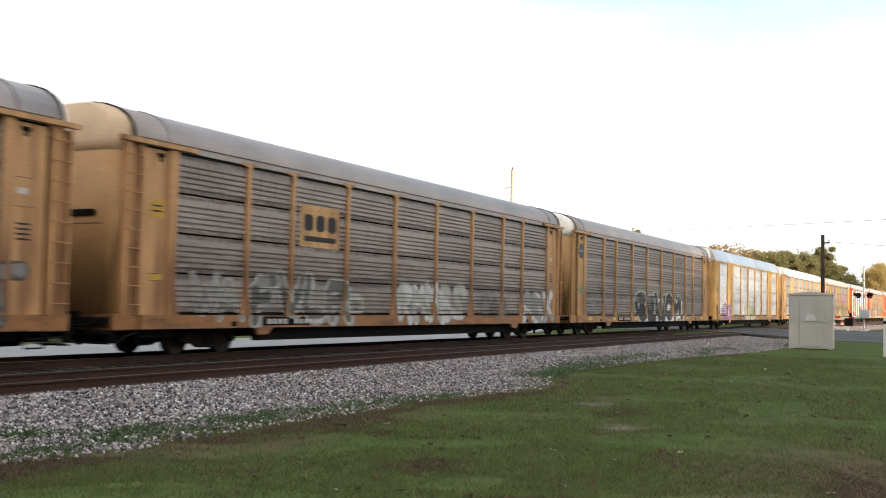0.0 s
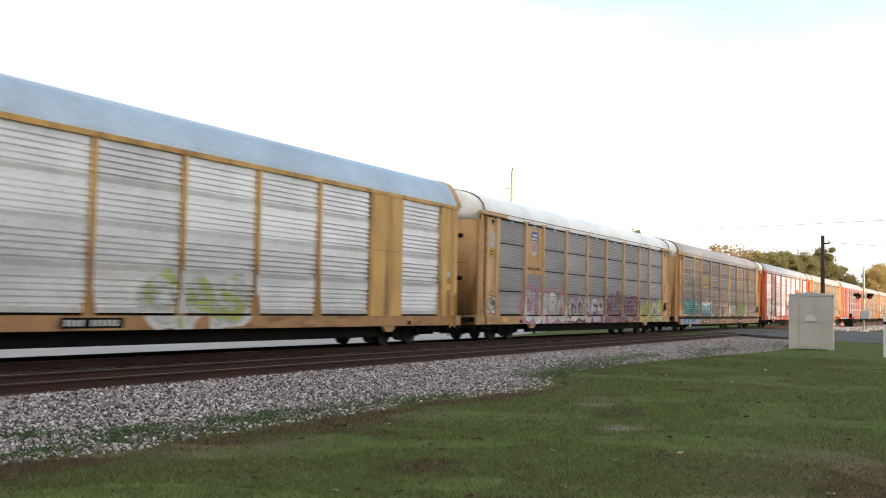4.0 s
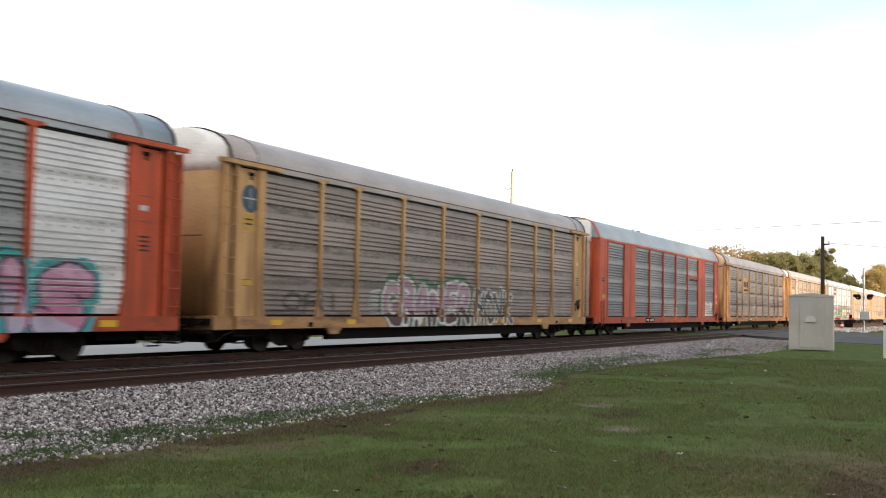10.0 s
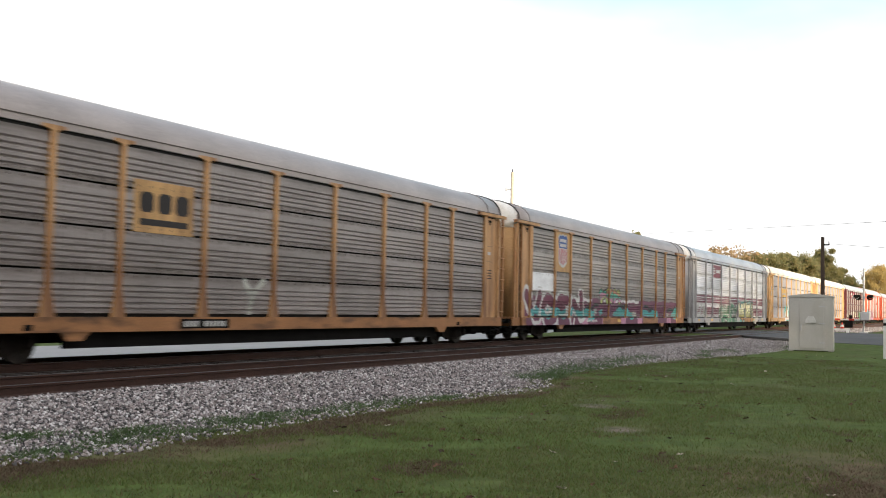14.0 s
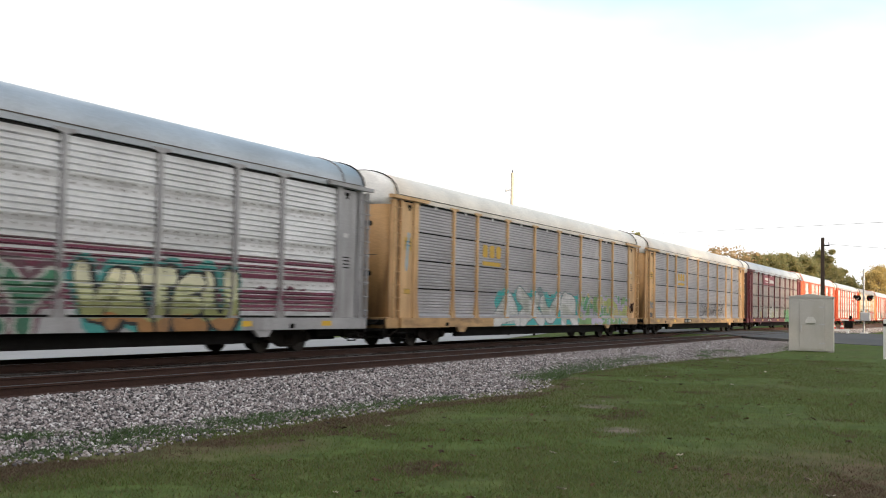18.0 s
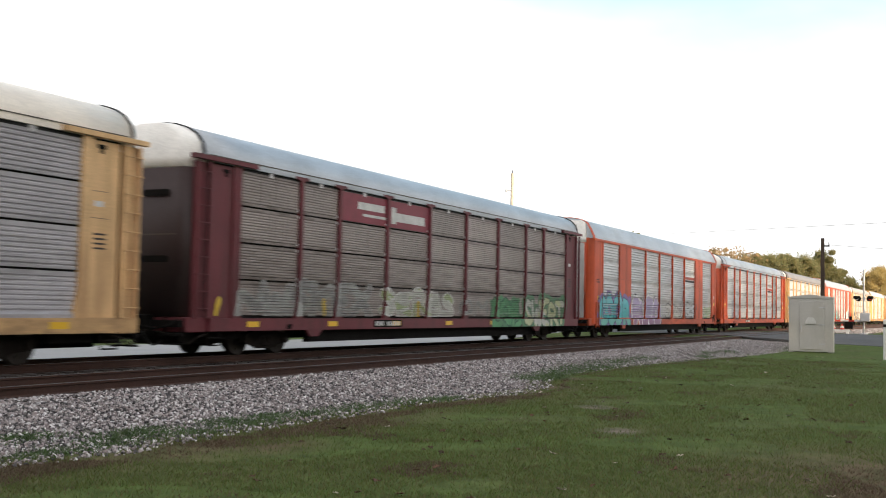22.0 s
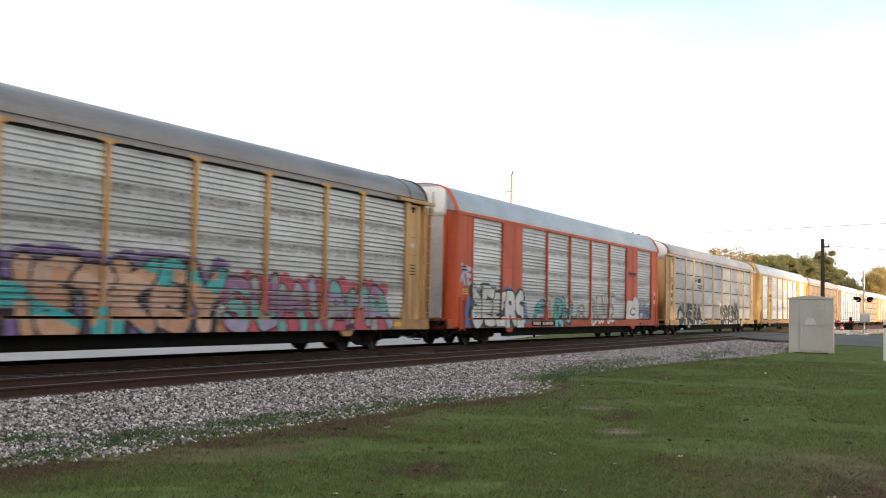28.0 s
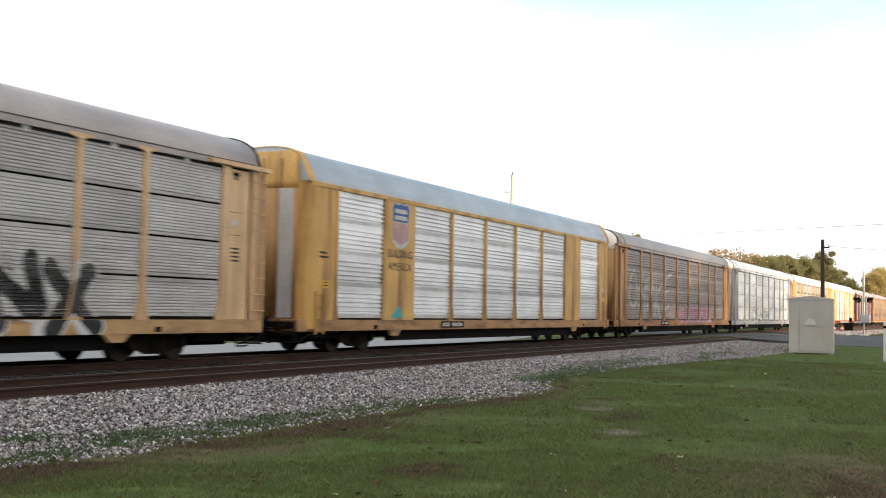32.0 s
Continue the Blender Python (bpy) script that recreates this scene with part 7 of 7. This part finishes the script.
def barricade():
    """Striped boards standing by the road behind the tracks."""
    b = new("barricade")
    tagged(b, "low red and white striped barricade behind the tracks", "barricade")
    part("board", boxes((-1.0, 1.0, -0.02, 0.02, 0.25, 0.52)), WHITE_PAINT, b)
    for x in (-0.75, -0.25, 0.25, 0.7):
        part("stripe", boxes((x - 0.11, x + 0.11, -0.026, 0.026, 0.246, 0.524)), RED_PAINT, b)
    for x in (-0.8, 0.8):
        part("leg", boxes((x - 0.05, x + 0.05, -0.25, 0.25, 0.0, 0.25)), BLACK_IRON, b)
    return b


stop_board = barricade()
stop_board.matrix_basis = pose(62.0, 25.6, -0.28, 0, 0, -60)


# ---- trees ----
def leaf_cloud(name, blobs, per, size, mat, seed):
    rng = np.random.default_rng(seed)
    cs = []
    for i, (x, y, z, r) in enumerate(blobs):
        d = rng.normal(size=(per[i] if isinstance(per, list) else per, 3))
        cs.append(np.array((x, y, z)) + d * r * 0.55 * np.array((1, 1, 0.8)))
    c = np.concatenate(cs)
    n = len(c)
    q, _ = np.linalg.qr(rng.normal(size=(n, 3, 3)))
    s = rng.uniform(size[0], size[1], (n, 1, 1))
    base = np.array([(-.5, -.35, 0), (.5, -.3, .12), (.6, .4, 0), (-.4, .45, -.1)])
    v = (base[None] * s) @ q + c[:, None, :]
    return mesh(name, v.reshape(-1, 3).tolist(), np.arange(4 * n).reshape(n, 4).tolist(), mat)


def tree(x, y, height, spread_r, mat, seed, dense=1.0, label="tall tree with an olive-green autumn crown"):
    rng = random.Random(seed)
    t = new("tree")
    tagged(t, label, "tree", "trees along the tracks")
    t.location = (x, y, -0.5)
    bm = bmesh.new()
    r = 0.018 * height
    tube(bm, (0, 0, -0.3), (0, 0, height * 0.4), r, r * 0.75, 9)
    tube(bm, (0, 0, height * 0.4), (rng.uniform(-.4, .4), rng.uniform(-.4, .4), height * 0.86), r * 0.75, r * 0.2, 8)
    blobs = []
    for i in range(34):
        a, u = rng.uniform(0, 6.28), rng.uniform(0.32, 0.97)
        reach = spread_r * rng.uniform(0.35, 1.0) * (1.15 - 0.75 * abs(u - 0.55) * 1.6)
        tip = Vector((math.cos(a) * reach, math.sin(a) * reach, height * u))
        root = Vector((0, 0, height * (0.28 + 0.5 * (u - 0.3))))
        tube(bm, root, tip, r * 0.35, r * 0.08, 5)
        blobs.append((*tip, spread_r * rng.uniform(0.12, 0.34)))
    blobs.append((0, 0, height * 0.93, spread_r * 0.35))
    part("trunk", bm, BARK, t)
    part("crown", leaf_cloud("crown", blobs, int(170 * dense), (0.18, 0.46), mat, seed), None, t)
    return t


def plant_trees():
    rng = random.Random(11)
    for i, (x, y, h, s) in enumerate([(233, 43, 14.2, 3.6), (245, 42, 14.8, 3.8), (256, 44, 15.6, 4.2), (266, 42, 15.8, 4.0), (277, 44, 16.2, 4.0), (289, 42, 16.2, 4.2), (302, 43, 18.2, 4.6),
                                      (314, 45, 17.8, 4.6), (332, 42, 21.2, 4.4), (350, 44.6, 20.4, 4.6), (365, 42, 17.0, 4.6), (383, 45, 16.2, 4.8), (398, 42, 15.2, 4.8), (418, 44, 13.6, 5.0), (436, 42, 13.0, 5.0), (462, 46, 12.0, 5.0),
                                      (240, 52, 13.0, 4.4), (270, 54, 15.0, 5.0), (300, 55, 17.0, 5.5), (335, 55, 18.0, 6.0), (370, 56, 18.0, 6.0), (410, 56, 17.0, 6.0)]):
        tree(x, y, h, s, LEAVES, 100 + i, 2.6)
    for i, (x, y, h, s) in enumerate([(181, 40, 12.6, 3.0), (193, 42, 13.8, 3.2), (206, 42, 14.8, 3.6), (220, 42, 14.4, 3.4)]):
        tree(x, y, h, s, LEAVES_AUTUMN, 200 + i, 0.10, "half-bare tree with russet autumn leaves")
    for i, (x, y, h, s) in enumerate([(362, 30, 16.5, 4.5), (396, 30, 18.8, 5.5), (385, 26, 16.0, 5.0), (440, 30, 18.0, 6.0)]):
        tree(x, y, h, s, LEAVES_GOLD, 300 + i, 1.5, "tall tree with golden autumn leaves")
    tree(140.4, 42, 12.3, 1.7, LEAVES, 400, 0.5)


plant_trees()


def shade_belt(first, last, per, size, seed):
    """A stretch of unseen leaf belt added south of the lawn to block the low sun; per gives the leaves of a clump at x.
    """
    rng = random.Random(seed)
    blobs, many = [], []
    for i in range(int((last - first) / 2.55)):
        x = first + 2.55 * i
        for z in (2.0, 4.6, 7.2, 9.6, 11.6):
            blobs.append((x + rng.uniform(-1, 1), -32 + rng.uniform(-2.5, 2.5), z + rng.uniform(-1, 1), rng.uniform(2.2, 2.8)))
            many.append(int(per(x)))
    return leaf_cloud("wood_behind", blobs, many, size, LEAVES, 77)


# Out of view: dense leaves shade the near cars, sparse ones leak sun.
wood = part("wood_behind", shade_belt(-130, 32, lambda x: 420, (0.4, 0.8), 5), None)
tagged(wood, "unseen dense olive-green leaf belt added to shade the lawn", "wood", kind="stuff")
thin_shade_belt = part("wood_behind", shade_belt(32, 97, lambda x: 22 + (330 - 110 * ease(50, 74, x)) * (1 - ease(84, 90, x)) + 850 * math.exp((32 - x) / 14), (0.2, 0.36), 6), None)
tagged(thin_shade_belt, "thin eastern end of the unseen leaf belt added for shade", "wood", kind="stuff")


# ---- fallen leaves ----
def fallen_leaves():
    def leaf_mesh(mat, seed):
        rng = random.Random(seed)
        ring = [(math.cos(a) * (1 + 0.3 * math.cos(5 * a)), math.sin(a) * 0.75 * (1 + 0.3 * math.cos(5 * a))) for a in [i * 6.283 / 14 for i in range(14)]]
        verts = [(0, 0, 0.12)] + [(x, y, 0.25 + 0.3 * rng.uniform(-0.6, 1.0)) for x, y in ring]
        verts += [(x, y, z - 0.06) for x, y, z in verts]
        faces = [(0, i + 1, (i + 1) % 14 + 1) for i in range(14)] + [(15, (i + 1) % 14 + 16, i + 16) for i in range(14)]
        faces += [(i + 1, i + 16, (i + 1) % 14 + 16, (i + 1) % 14 + 1) for i in range(14)]
        return mesh("leaf", verts, faces, mat)
    shapes = [leaf_mesh(LEAF_DRY, i) for i in range(4)] + [leaf_mesh(LEAF_PALE, 9)]
    rng = random.Random(21)
    for i in range(280):
        x = 6.5 + 44 * rng.random() ** 1.15
        y = rng.uniform(-0.1 + 0.02 * x, min(9.0, 1.2 + 0.62 * x))
        big = 0.024 + 0.034 * rng.random()
        ob = part("fallen_leaf", shapes[4] if rng.random() < 0.16 else shapes[rng.randrange(4)], None)
        ob.matrix_basis = pose(x, y, ground_z(x, y) + 0.015, rng.uniform(-20, 20), rng.uniform(-20, 20), rng.uniform(0, 360))
        ob.scale = (big, big, big)
        tagged(ob, "curled dry leaf lying on the lawn", "leaf", "fallen leaves")


fallen_leaves()


# ---- timber ties ----
def lay_ties():
    me = bpy.data.meshes.new("tie")
    bm = boxes((-0.115, 0.115, -1.3, 1.3, -0.36, -0.172), bevel=0.012)
    bm.to_mesh(me)
    bm.free()
    me.materials.append(TIE_WOOD)
    for base in (near_track, far_track):
        for i in range(130):
            x = 2.0 + 0.52 * i
            ob = part("tie", me, None, base)
            ob.location = (x, 0.03 * math.sin(i * 2.7), 0.004 * math.sin(i * 1.9))


lay_ties()

# ---- movement ----
SHIFT = {-4: -0.07, -3: -0.03, 1: 0.04, 2: -0.02, 3: -0.05, 4: 0.14, 5: -0.09, 6: -0.16, 7: -0.24, 8: -0.15, 9: 0.13, 10: 0.35, 11: 0.38, 12: -0.15, 13: -0.03, 14: 0.19, 15: 0.45}


def middle(t):
    """Where the middle of car 0 stands along the track."""
    return 145.853 - 16.877 * t + 0.0021 * t * t


def motions():
    times = [0, 4, 8, 12, 16, 20, 24, 28, 32]
    for k, car in TRAIN:
        walk(car, [(t, pose(middle(t) + PITCH * k + SHIFT.get(k, 0.0), FAR_Y, 0.0)) for t in times])
    first = WHEELSETS[0]
    walk(first, [(i / 30, pose(0, 0, 0, 0, math.degrees(middle(i / 30) / 0.42), 0)) for i in range(961)])
    for ws in WHEELSETS[1:]:
        ws.rotation_mode = "QUATERNION"
        keys = ws.animation_data_create()
        keys.action = first.animation_data.action
        keys.action_slot = first.animation_data.action_slot


motions()
